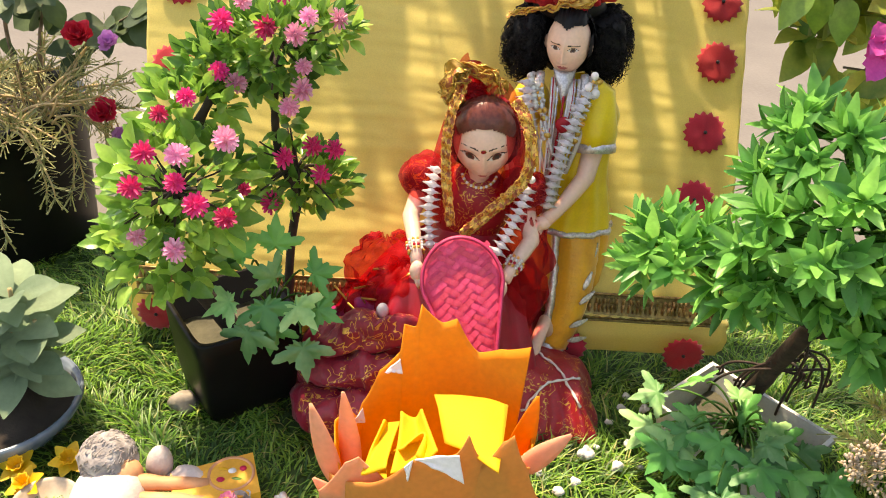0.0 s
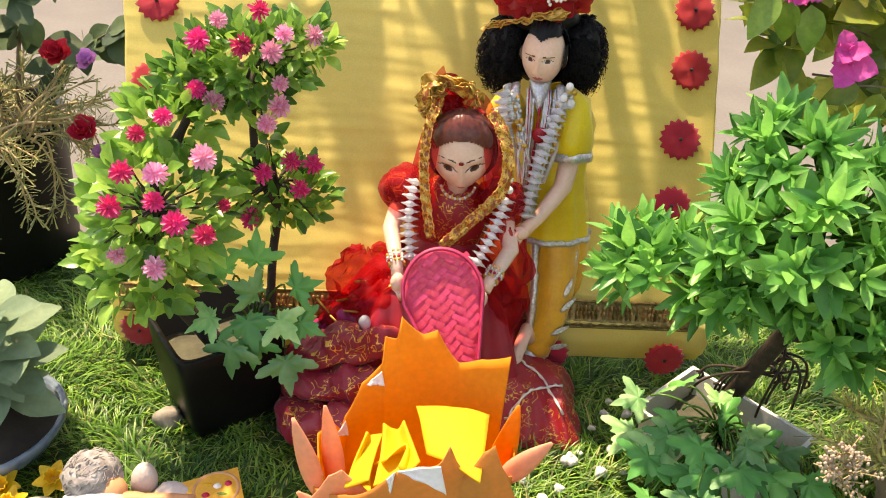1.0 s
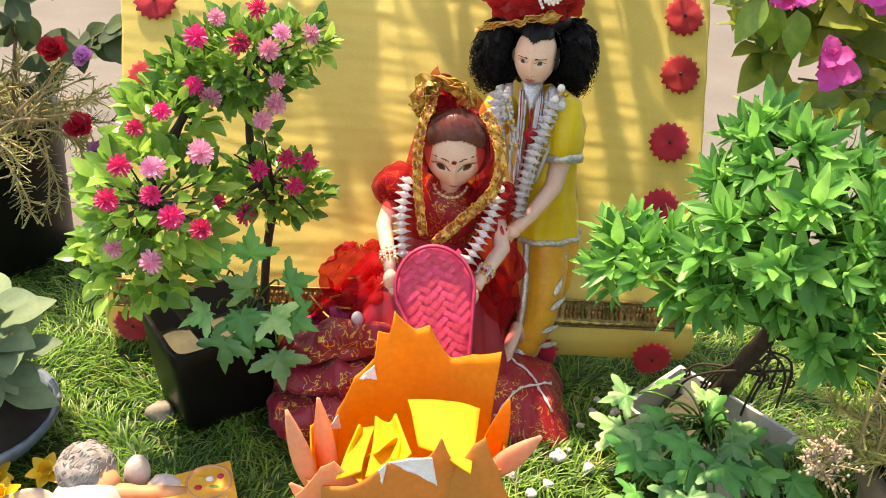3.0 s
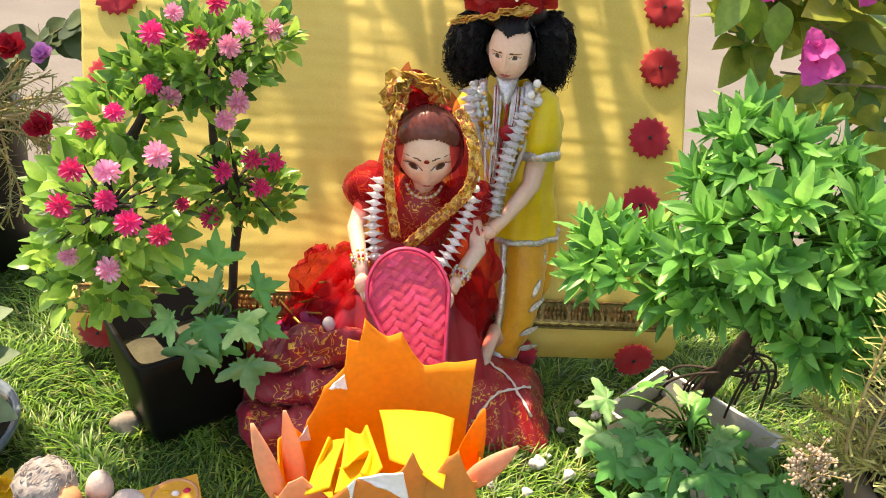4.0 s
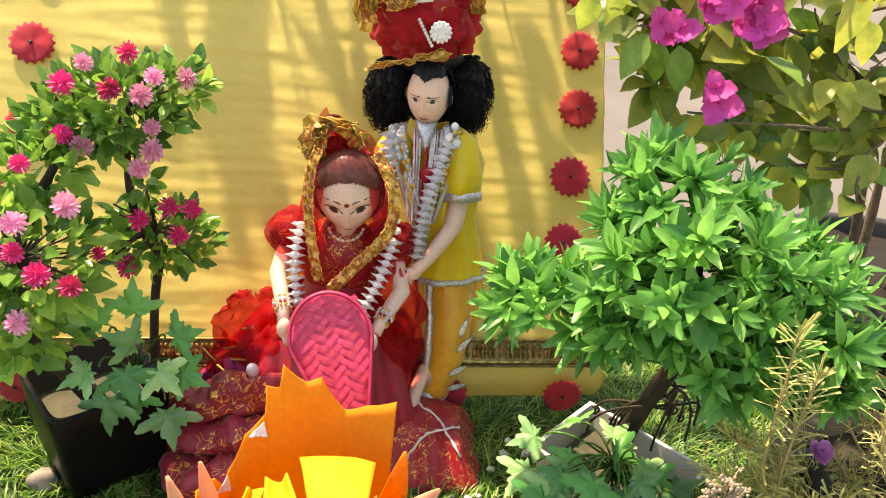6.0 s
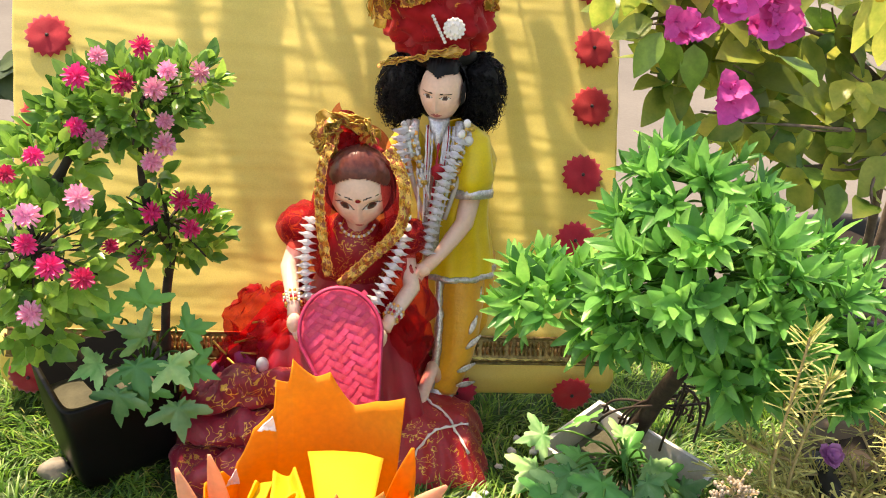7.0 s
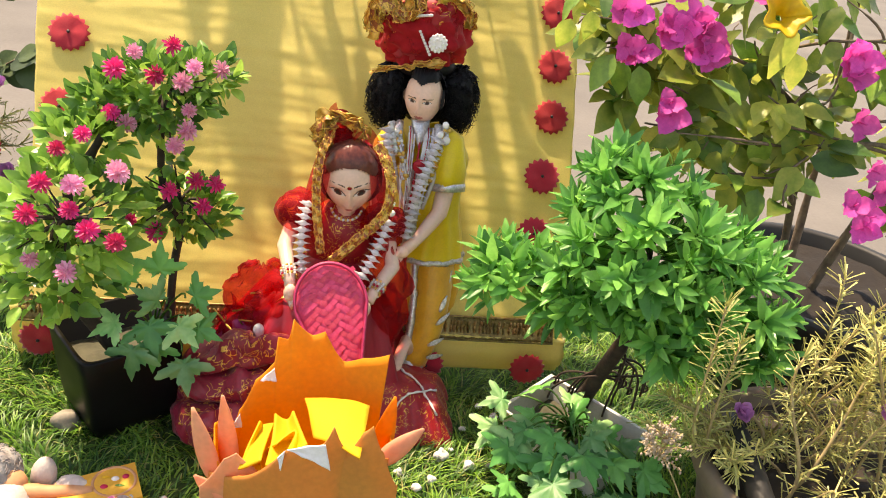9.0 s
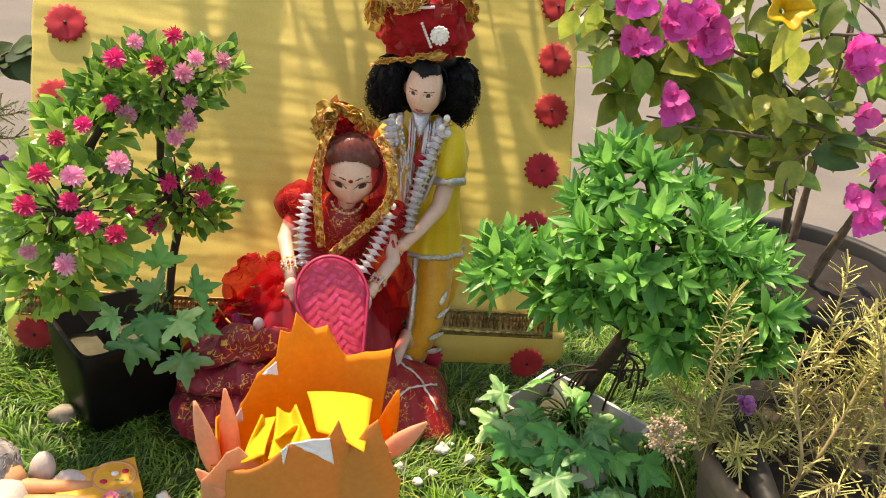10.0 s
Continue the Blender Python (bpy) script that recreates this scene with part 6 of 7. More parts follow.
    part("inner_foliage", inner, LEAF_BUSH_J, t, kind="stuff")
    part("twig_tangle", stalks, LEAF_DARK, t, kind="stuff")
    # ivy in the box
    ivy = thing("ivy_bunch", (0.29, 0.53, 0.02), "bunch of glossy green artificial ivy leaves filling the planter box", "plant")
    lf = [shared("leaf", ivy_shape(0.034, 5, b), m) for b, m in ((0.25, IVY), (0.15, IVY), (0.4, IVY), (0.2, IVY_PALE))]
    g = Geo()
    spots = [(0.232, 0.552, 0.058), (0.262, 0.560, 0.062), (0.226, 0.500, 0.052), (0.258, 0.500, 0.070), (0.292, 0.520, 0.064), (0.250, 0.528, 0.066), (0.276, 0.482, 0.062), (0.306, 0.492, 0.052), (0.222, 0.474, 0.036),
             (0.248, 0.462, 0.052), (0.286, 0.452, 0.042), (0.318, 0.516, 0.050), (0.234, 0.444, 0.030), (0.268, 0.438, 0.038), (0.302, 0.466, 0.034), (0.206, 0.458, 0.022), (0.330, 0.490, 0.040), (0.278, 0.540, 0.060), (0.222, 0.530, 0.050), (0.312, 0.440, 0.030),
             (0.254, 0.482, 0.060), (0.284, 0.500, 0.066), (0.240, 0.512, 0.064)]
    spots += [(x + rs.uniform(-.012, .012), y + rs.uniform(-.012, .012), z - 0.008) for x, y, z in spots[2:]]
    for i, (x, y, z) in enumerate(spots):
        out = Vector((x - 0.275, y - 0.54, 0))
        d = out.normalized() * 0.8 + Vector((rs.uniform(-.4, .4), -0.35, rs.uniform(-0.45, 0.25)))
        n = Vector((rs.uniform(-.35, .35), -0.55, 0.85)) + out * 3
        piece("leaf", rs.choice(lf), aim((x, y, z), d, n, rs.uniform(0.7, 1.0)), ivy)
        g.tube(bez((0.288, 0.540, 0.02), (0.285, 0.53, 0.06), (x - out.x * 0.2, y - out.y * 0.2, z + 0.012), (x, y, z), 8), 0.0009, 5)
    part("stem", g, LEAF_DARK, ivy)


build_bush()


# ---- needle-leaved trailing plants ----
def trailing(name, base, label, stems, needle_m, stem_m, rs, nl=0.011, density=0.0022):
    t = thing(name, base, label, "plant")
    g, h = Geo(), Geo()
    nv, nf = leaf_shape(nl, nl * 0.075, 0.6, 0.12, 3, mid=0.5)
    for pts in stems:
        r0 = rs.uniform(0.0011, 0.0018)
        g.tube(pts, [r0 * (1 - 0.5 * i / len(pts)) for i in range(len(pts))], 6)
        total, d = 0.0, 0.0
        for i, (a, b) in enumerate(zip(pts, pts[1:])):
            seg = (b - a)
            L = seg.length
            ax = seg.normalized()
            d = 0.0
            grow = 0.45 + 0.55 * min(1, i / max(1, len(pts) - 4))
            while d < L:
                p = a + ax * d
                q = on_ball()
                q = (q - ax * q.dot(ax))
                if q.length > 0.05:
                    q.normalize()
                    dirn = q * 0.85 + ax * rs.uniform(0.3, 0.9)
                    if rs.random() < grow:
                        h.add(nv, nf, 0, aim(p, dirn, ax, rs.uniform(0.6, 1.25)))
                d += density * rs.uniform(0.6, 1.4)
        for k in range(7):
            ax = (pts[-1] - pts[-2]).normalized()
            h.add(nv, nf, 0, aim(pts[-1], ax + on_ball() * 0.55, on_ball(), rs.uniform(0.7, 1.3)))
    part("stem_tangle", g, stem_m, t, "tangled bare stems", kind="stuff")
    part("needle_foliage", h, needle_m, t, kind="stuff")
    return t


def round_pot(name, c, r0, r1, h, m, label, rim=0.006, fill=None, depth=0.03, lip=0.006):
    t = thing(name, (c[0], c[1], 0), label, "plant pot")
    g = Geo()
    g.lathe([(0.0, 0.002), (r1 * 0.97, 0.002), (r1, 0.006), (r1 + (r0 - r1) * 0.6, h * 0.6), (r0, h - 0.020), (r0 + 0.002, h - 0.018), (r0 + lip, h - 0.016), (r0 + lip, h - 0.002), (r0 + lip - 0.002, h), (r0 - 0.004, h), (r0 - 0.006, h - 0.003), (r0 - 0.010, h - depth * 1.4)], (c[0], c[1], 0), 48, wob=0.0)
    part("body", g, m, t)
    g = Geo()
    seg, rings = 36, 8
    verts = [(c[0], c[1], h - depth)]
    for i in range(1, rings + 1):
        for j in range(seg):
            r = (r0 - 0.008) * i / rings
            x, y = c[0] + r * math.cos(2 * math.pi * j / seg), c[1] + r * math.sin(2 * math.pi * j / seg)
            verts.append((x, y, h - depth + 0.010 * noise.noise(Vector((x * 45, y * 45, 0))) + 0.004 * noise.noise(Vector((x * 130, y * 130, 0)))))
    faces = [(0, 1 + j, 1 + (j + 1) % seg) for j in range(seg)] + [(1 + i * seg + j, 1 + (i + 1) * seg + j, 1 + (i + 1) * seg + (j + 1) % seg, 1 + i * seg + (j + 1) % seg) for i in range(rings - 1) for j in range(seg)]
    g.add(verts, faces)
    part("soil", g, fill or SOIL, t, "dry crumbly soil")
    return t


def ruffled(r, m, n=14, seed=0):
    """A small open flower of crinkled petals, facing +z."""
    rs = random.Random(seed)
    g = Geo()
    for i in range(n):
        a = i * 2.4
        lift = 0.25 + 0.9 * (i / n)
        d = Vector((math.cos(a) * math.cos(lift), math.sin(a) * math.cos(lift), math.sin(lift)))
        v, f = leaf_shape(r * rs.uniform(0.8, 1.05), r * 0.85, 0.25, -0.2, 5, wave=0.08, mid=0.62)
        g.add(v, f, 0, aim((0, 0, 0), d, (0, 0, 1)))
    g.ball((0, 0, r * 0.2), r * 0.2, seg=8, rings=5)
    return g.mesh("flower", m)


def build_right_plants():
    rs = random.Random(55)
    round_pot("large_black_pot", (0.575, 0.690), 0.122, 0.098, 0.138, DULL_BLACK, "large weathered black plastic pot with dry soil", fill=SHADED_SOIL, depth=0.016)
    # bougainvillea
    t = thing("bougainvillea", (0.53, 0.68, 0.12), "bougainvillea with variegated yellow-green leaves and magenta bracts", "plant")
    g = Geo()
    tips = []
    trunkA = bez((0.530, 0.690, 0.115), (0.520, 0.690, 0.18), (0.500, 0.670, 0.25), (0.470, 0.660, 0.330), 16)
    trunkB = bez((0.560, 0.680, 0.115), (0.570, 0.67, 0.20), (0.59, 0.66, 0.28), (0.62, 0.66, 0.40), 16)
    trunkC = bez((0.545, 0.700, 0.115), (0.54, 0.71, 0.22), (0.53, 0.70, 0.32), (0.51, 0.70, 0.44), 16)
    for tr, r in ((trunkA, 0.0050), (trunkB, 0.0050), (trunkC, 0.0045)):
        part("branch", Geo().tube(tr, [r, r * 0.8, r * 0.6], 8), TWIG, t, "grey brown woody branch")
    limbs = []
    def limb(a, b, c, d, r=0.0024):
        pts = bez(a, b, c, d, 14)
        limbs.append(pts)
        part("branch", Geo().tube(pts, [r, r * 0.75, r * 0.4], 6), TWIG, t)
    limb(trunkA[14], (0.43, 0.66, 0.36), (0.36, 0.64, 0.372), (0.275, 0.640, 0.355))
    limb(trunkA[12], (0.42, 0.65, 0.30), (0.38, 0.63, 0.292), (0.315, 0.620, 0.300))
    limb(trunkC[12], (0.46, 0.68, 0.40), (0.38, 0.66, 0.42), (0.30, 0.65, 0.405))
    limb(trunkC[14], (0.50, 0.68, 0.43), (0.44, 0.65, 0.43), (0.38, 0.62, 0.42))
    limb(trunkB[10], (0.55, 0.65, 0.31), (0.50, 0.63, 0.285), (0.425, 0.630, 0.290), 0.003)
    limb(trunkB[14], (0.58, 0.65, 0.40), (0.52, 0.63, 0.39), (0.455, 0.625, 0.385), 0.003)
    limb(trunkB[12], (0.62, 0.62, 0.34), (0.60, 0.58, 0.30), (0.555, 0.585, 0.262))
    limb(trunkA[8], (0.47, 0.64, 0.27), (0.44, 0.63, 0.26), (0.39, 0.62, 0.262))
    limb(trunkC[10], (0.56, 0.66, 0.38), (0.58, 0.64, 0.40), (0.60, 0.62, 0.405))
    limb(trunkB[9], (0.60, 0.63, 0.27), (0.61, 0.61, 0.24), (0.590, 0.590, 0.215))
    limb(limbs[0][10], (0.29, 0.63, 0.362), (0.275, 0.63, 0.368), (0.262, 0.635, 0.364), 0.0014)
    limb(limbs[2][10], (0.31, 0.63, 0.40), (0.29, 0.63, 0.39), (0.262, 0.630, 0.385), 0.0014)
    limb(limbs[0][11], (0.29, 0.63, 0.345), (0.298, 0.63, 0.33), (0.292, 0.630, 0.318), 0.0014)
    fore = limbs[-3:]
    for i in range(9):
        a = rs.choice([trunkA, trunkB, trunkC])[rs.randint(7, 15)]
        e = Vector((rs.uniform(0.30, 0.62), rs.uniform(0.60, 0.70), rs.uniform(0.26, 0.42)))
        limb(a, a.lerp(e, 0.35) + on_ball() * 0.03, a.lerp(e, 0.7) + on_ball() * 0.03, e, 0.0018)
    for i in range(60):
        pts = rs.choice(limbs)
        p = pts[rs.randint(4, 13)]
        e = p + Vector((rs.uniform(-.05, .04), rs.uniform(-.03, .03), rs.uniform(-.04, .045)))
        tw = bez(p, p.lerp(e, 0.4) + on_ball() * 0.008, p.lerp(e, 0.7) + on_ball() * 0.008, e, 6)
        limbs.append(tw * 2)
        g.tube(tw, [0.0012, 0.0006], 5)
    part("twig_tangle", g, TWIG, t, "brown woody twigs", kind="stuff")
    lv = [shared("leaf", leaf_shape(0.048 * k, 0.030 * k * w, 0.2, dr, 6, mid=0.40, wave=wv), m) for k, w, dr, wv, m in
          ((1, 1, 0.25, 0.02, BOUG_LEAF), (0.8, 1.1, 0.4, 0.04, BOUG_LEAF), (1.05, 0.9, 0.15, 0.03, BOUG_DARK), (0.85, 1.0, 0.5, 0.05, BOUG_DARK), (0.62, 1.1, 0.1, 0.02, BOUG_LEAF))]
    rest = Geo()
    for i in range(470):
        pts = rs.choice(fore) if i % 14 == 0 else rs.choice(limbs[:22]) if i % 2 else rs.choice(limbs)
        p = pts[rs.randint(3, len(pts) - 1)]
        if p.x > 0.66:
            continue
        d = Vector((rs.uniform(-1, 1), rs.uniform(-1, 0.4), rs.uniform(-1.0, 0.5)))
        n = Vector((rs.uniform(-.6, .4), -0.5 + rs.uniform(-.4, .4), 0.8))
        m = aim(p + d.normalized() * rs.uniform(0.003, 0.016), d, n, rs.uniform(0.45, 1.0), rs.uniform(-0.4, 0.4))
        if i < 290:
            piece("leaf", lv[(0, 1, 4, 0, 1, 2, 3)[i % 7]], m, t)
        else:
            v, f = leaf_shape(0.046, 0.028, 0.2, 0.3, 6, mid=0.40, wave=0.03)
            rest.add(v, f, 0, m)
    part("outer_foliage", rest, BOUG_REST, t, kind="stuff")
    # single leaves that hang clear of the rest
    for p, d, k, size in (((0.388, 0.574, 0.402), (0.08, -0.1, -1), 0, 1.25), ((0.404, 0.580, 0.380), (0.3, -0.1, -1), 0, 0.9), ((0.224, 0.585, 0.384), (-0.25, -0.1, -1), 1, 0.85), ((0.238, 0.582, 0.392), (0.05, -0.1, -1), 1, 0.8), ((0.250, 0.580, 0.384), (0.8, -0.1, -0.2), 1, 0.8),
                          ((0.262, 0.582, 0.362), (-0.5, -0.1, -1), 2, 0.9), ((0.272, 0.584, 0.358), (-0.1, -0.1, -1), 3, 0.95), ((0.284, 0.582, 0.356), (0.2, -0.1, -1), 2, 0.9), ((0.256, 0.586, 0.368), (-1, -0.1, -0.35), 0, 0.8), ((0.345, 0.580, 0.302), (-0.2, -0.1, -1), 1, 0.75), ((0.372, 0.580, 0.305), (0.3, -0.1, -1), 1, 0.75), ((0.330, 0.580, 0.305), (-1, -0.1, -0.4), 1, 0.85)):
        piece("leaf", lv[k], aim(p, d, (rs.uniform(-.5, .5), -0.8, 0.6), size * 0.72), t)
    limb(limbs[0][9], (0.30, 0.62, 0.385), (0.27, 0.59, 0.385), (0.232, 0.588, 0.388), 0.0014)
    limb(limbs[0][8], (0.32, 0.61, 0.37), (0.29, 0.59, 0.366), (0.256, 0.586, 0.366), 0.0016)
    limb(limbs[4][13], (0.41, 0.60, 0.300), (0.37, 0.585, 0.306), (0.328, 0.582, 0.306), 0.0016)
    # bracts in threes
    def bract(seed):
        r2 = random.Random(seed)
        gg = Geo()
        for i in range(3):
            a = i * 2.094 + r2.uniform(-.2, .2)
            d = Vector((math.cos(a) * 0.85, math.sin(a) * 0.85, 0.50))
            v, f = leaf_shape(0.029, 0.026, 0.25, -0.05, 7, wave=0.11, mid=0.45)
            gg.add(v, f, 0, aim((0, 0, -0.004), d, Vector((-math.cos(a), -math.sin(a), 0.6))))
        gg.tube([(0, 0, 0), (0, 0, 0.013)], 0.0012, 5)
        return gg.mesh("flower", BRACT)
    br = [bract(1), bract(2), bract(3)]
    for x, y, z in ((0.260, 0.580, 0.396), (0.276, 0.580, 0.364), (0.270, 0.582, 0.368), (0.300, 0.580, 0.392), (0.296, 0.582, 0.384), (0.318, 0.582, 0.398), (0.339, 0.580, 0.374), (0.332, 0.584, 0.380), (0.325, 0.582, 0.372), (0.314, 0.578, 0.330), (0.318, 0.580, 0.320), (0.447, 0.560, 0.386), (0.440, 0.562, 0.384), (0.464, 0.560, 0.337), (0.491, 0.560, 0.299), (0.502, 0.560, 0.257), (0.484, 0.556, 0.268), (0.496, 0.552, 0.250), (0.510, 0.562, 0.280), (0.300, 0.590, 0.420), (0.360, 0.590, 0.425)):
      for k in range(1 + (z > 0.36)):
        x, y, z = x + 0.012 * k * rs.uniform(-1, 1), y - 0.006 * k, z + 0.012 * k * rs.uniform(-1, 1)
        n = Vector((rs.uniform(-.5, .5), -0.9, rs.uniform(0.0, 0.8))).normalized()
        piece("flower", rs.choice(br), Matrix.Translation((x, y, z)) @ n.to_track_quat('Z', 'Y').to_matrix().to_4x4() @ Matrix.Scale(rs.uniform(0.50, 0.70), 4), t, "magenta papery bracts")
    yel = thing("yellow_flower", (0.381, 0.572, 0.410), "yellow trumpet-shaped flower among the bougainvillea leaves", "flower")
    g = Geo()
    def trumpet(u, v):
        a = 2 * math.pi * u
        r = 0.003 + 0.016 * v ** 1.6 * (0.86 + 0.18 * math.cos(a * 5))
        p = Vector((r * math.cos(a), r * math.sin(a), 0.018 * v - 0.003 * v * v))
        rot = Vector((-0.1, -0.85, 0.45)).to_track_quat('Z', 'Y').to_matrix()
        return Vector((0.381, 0.580, 0.404)) + rot @ p
    g.sheet(trumpet, 40, 10, thick=0.0006)
    part("corolla", g, YELLOW_PETAL, yel)
    g = Geo().tube(bez((0.381, 0.580, 0.404), (0.39, 0.595, 0.395), (0.41, 0.615, 0.39), (0.44, 0.65, 0.395), 8), 0.0012, 5)
    part("stalk", g, LEAF_DARK, yel)
    # clay pot in front, trailing needle plant
    round_pot("clay_pot", (0.470, 0.435), 0.108, 0.090, 0.092, CLAY, "low weathered brown clay pot with dry earth", depth=0.016, lip=0.004)
    stems = []
    for i in range(28):
        a = rs.uniform(0, 6.28)
        r = rs.uniform(0.01, 0.08)
        s = Vector((0.470 + r * math.cos(a), 0.440 + r * math.sin(a), 0.078))
        e = s + Vector((rs.uniform(-0.07, 0.05), rs.uniform(-0.04, 0.06), rs.uniform(0.05, 0.170)))
        stems.append(bez(s, s + Vector((rs.uniform(-.03, .03), rs.uniform(-.03, .03), 0.05)), s.lerp(e, 0.7) + on_ball() * 0.02, e, 12))
    for i in range(10):
        s = Vector((0.42 + rs.uniform(-.03, .03), 0.455 + rs.uniform(-.04, .03), 0.082))
        e = Vector((rs.uniform(0.305, 0.375), rs.uniform(0.405, 0.475), rs.uniform(0.095, 0.140)))
        stems.append(bez(s, s + Vector((-0.02, 0, 0.03)), e + Vector((0.02, 0, -0.015)), e, 12))
    for i in range(12):
        s = Vector((0.44 + rs.uniform(-.05, .07), 0.36 + rs.uniform(-.03, .03), 0.082))
        e = s + Vector((rs.uniform(-.08, .02), rs.uniform(-0.06, 0.0), rs.uniform(0.0, 0.06)))
        stems.append(bez(s, s + Vector((-0.02, -0.01, 0.03)), e + Vector((0.02, 0, 0.02)), e, 12))
    stems.append(bez((0.350, 0.445, 0.10), (0.336, 0.44, 0.13), (0.336, 0.435, 0.17), (0.330, 0.432, 0.235), 14))
    stems.append(bez((0.360, 0.445, 0.10), (0.352, 0.44, 0.13), (0.350, 0.435, 0.16), (0.350, 0.432, 0.205), 14))
    trailing("trailing_succulent", (0.47, 0.44, 0.078), "straggling yellow-green needle-leaved trailing plant in the clay pot", stems, NEEDLE, STEM, rs, 0.0150, 0.0012)
    lil = ruffled(0.011, LILAC, 14, 3)
    for k, (x, y, z) in enumerate(((0.385, 0.455, 0.128), (0.475, 0.425, 0.165), (0.482, 0.420, 0.172))):
        f = new("blossom", lil)
        f.matrix_world = Matrix.Translation((x, y, z)) @ Matrix.Rotation(0.7 + k, 4, 'X')
        tagged(f, "small lilac blossom on a needle-leaved trailing plant", "flower", "lilac blossoms")
    # black hose end leaning on the pot
    hose = thing("hose", (0.405, 0.39, 0.0), "short length of black rubber hose lying over the clay pot rim", "hose")
    g = Geo().tube(bez((0.398, 0.485, 0.095), (0.392, 0.46, 0.105), (0.385, 0.41, 0.105), (0.375, 0.34, 0.090), 14), 0.0095, 14)
    part("tube", g, DULL_BLACK, hose)
    # dry seed head
    weed = thing("dry_weed", (0.330, 0.40, 0.0), "dry pale brown grass seed head on a thin bent stalk", "plant")
    g, h = Geo(), Geo()
    top = Vector((0.302, 0.405, 0.128))
    stalk = bez((0.352, 0.385, 0.002), (0.345, 0.39, 0.05), (0.330, 0.398, 0.09), top, 12)
    g.tube(stalk, [0.0011, 0.0006], 5)
    for i in range(46):
        k = rs.uniform(-0.3, 1.0)
        p = top + Vector((-0.004, 0.001, 0.020)) * k
        e = p + Vector((rs.uniform(-.018, .018), rs.uniform(-.012, .012), rs.uniform(-0.004, 0.016))) * (1.05 - 0.4 * abs(k))
        g.tube([p, p.lerp(e, 0.5) + Vector((0, 0, 0.001)), e], 0.00035, 4, cap=False)
        for j in range(5):
            q = p.lerp(e, rs.uniform(0.45, 1.0)) + on_ball() * 0.0022
            h.ball(q, (0.0010, 0.0010, 0.0014), 0, 5, 4)
    part("stalk", g, STEM, weed)
    part("seed_head", h, SEED, weed, kind="stuff")


build_right_plants()


def build_left_plants():
    rs = random.Random(91)
    # tall black pot with the straw-coloured trailing plant
    round_pot("tall_black_pot", (-0.425, 0.800), 0.104, 0.098, 0.150, BLACK_PLASTIC, "tall matt black plastic pot overgrown with trailing stems", depth=0.02, lip=0.003)
    stems = []
    for i in range(44):
        a = rs.uniform(0, 6.28)
        r = rs.uniform(0.0, 0.09)
        s = Vector((-0.42 + r * math.cos(a), 0.79 + r * math.sin(a), 0.132))
        e = s + Vector((rs.uniform(-.05, .10), rs.uniform(-.07, .05), rs.uniform(-0.005, 0.075)))
        stems.append(bez(s, s + Vector((rs.uniform(-.02, .03), rs.uniform(-.03, .03), 0.05)), s.lerp(e, 0.6) + on_ball() * 0.02, e, 12))
    for i in range(15):
        a = rs.uniform(-1.9, 0.25)
        s = Vector((-0.425 + 0.10 * math.cos(a), 0.80 + 0.10 * math.sin(a), 0.148))
        o = Vector((math.cos(a), math.sin(a), 0))
        e = s + o * rs.uniform(0.01, 0.05) + Vector((rs.uniform(-.02, .02), 0, -rs.uniform(0.01, 0.085)))
        stems.append(bez(s, s + o * 0.03 + Vector((0, 0, 0.02)), e + o * 0.01 + Vector((0, 0, 0.02)), e, 12))
    for i in range(12):
        s = Vector((-0.34 + rs.uniform(-.02, .02), 0.78 + rs.uniform(-.04, .03), 0.15))
        e = Vector((rs.uniform(-0.30, -0.245), rs.uniform(0.76, 0.82), rs.uniform(0.13, 0.235)))
        stems.append(bez(s, s + Vector((0.02, 0, 0.03)), e + Vector((-0.02, 0, -0.01)), e, 12))
    trailing("straw_succulent", (-0.425, 0.80, 0.13), "tangle of straw-coloured needle-leaved trailing stems with red flowers", stems, NEEDLE_OLD, STEM, rs, 0.0145, 0.0019)
    red, lil = ruffled(0.0165, CRIMSON, 18, 5), ruffled(0.0125, LILAC, 15, 6)
    for k, (x, y, z, m) in enumerate(((-0.288, 0.765, 0.230, 0), (-0.273, 0.760, 0.160, 0), (-0.262, 0.765, 0.226, 1), (-0.259, 0.762, 0.137, 1), (-0.375, 0.74, 0.235, 0))):
        f = new("blossom", lil if m else red)
        f.matrix_world = Matrix.Translation((x, y, z)) @ Matrix.Rotation(0.75, 4, 'X') @ Matrix.Rotation(k, 4, 'Z')
        tagged(f, "small lilac blossom among straw-coloured stems" if m else "ruffled crimson blossom among straw-coloured stems", "flower", "lilac blossoms" if m else "crimson blossoms")
    # leafy branch behind
    t = thing("leafy_branch", (-0.36, 0.84, 0.14), "woody branch with round olive green leaves rising from the tall pot", "plant")
    g = Geo()
    limbs = [bez((-0.37, 0.83, 0.13), (-0.36, 0.83, 0.22), (-0.34, 0.81, 0.27), (-0.27, 0.79, 0.320), 14), bez((-0.38, 0.83, 0.13), (-0.40, 0.83, 0.22), (-0.38, 0.81, 0.26), (-0.33, 0.78, 0.275), 14), bez((-0.36, 0.83, 0.13), (-0.33, 0.83, 0.2), (-0.29, 0.81, 0.22), (-0.25, 0.80, 0.245), 14)]
    for p in limbs:
        part("branch", Geo().tube(p, [0.0028, 0.0020, 0.0010], 6), TWIG, t)
    lv = [shared("leaf", leaf_shape(0.030 * k, 0.022 * k, 0.15, dr, 6, mid=0.45, wave=0.02), DARK_ROUND) for k, dr in ((1, 0.2), (0.8, 0.35), (1.1, 0.1))]
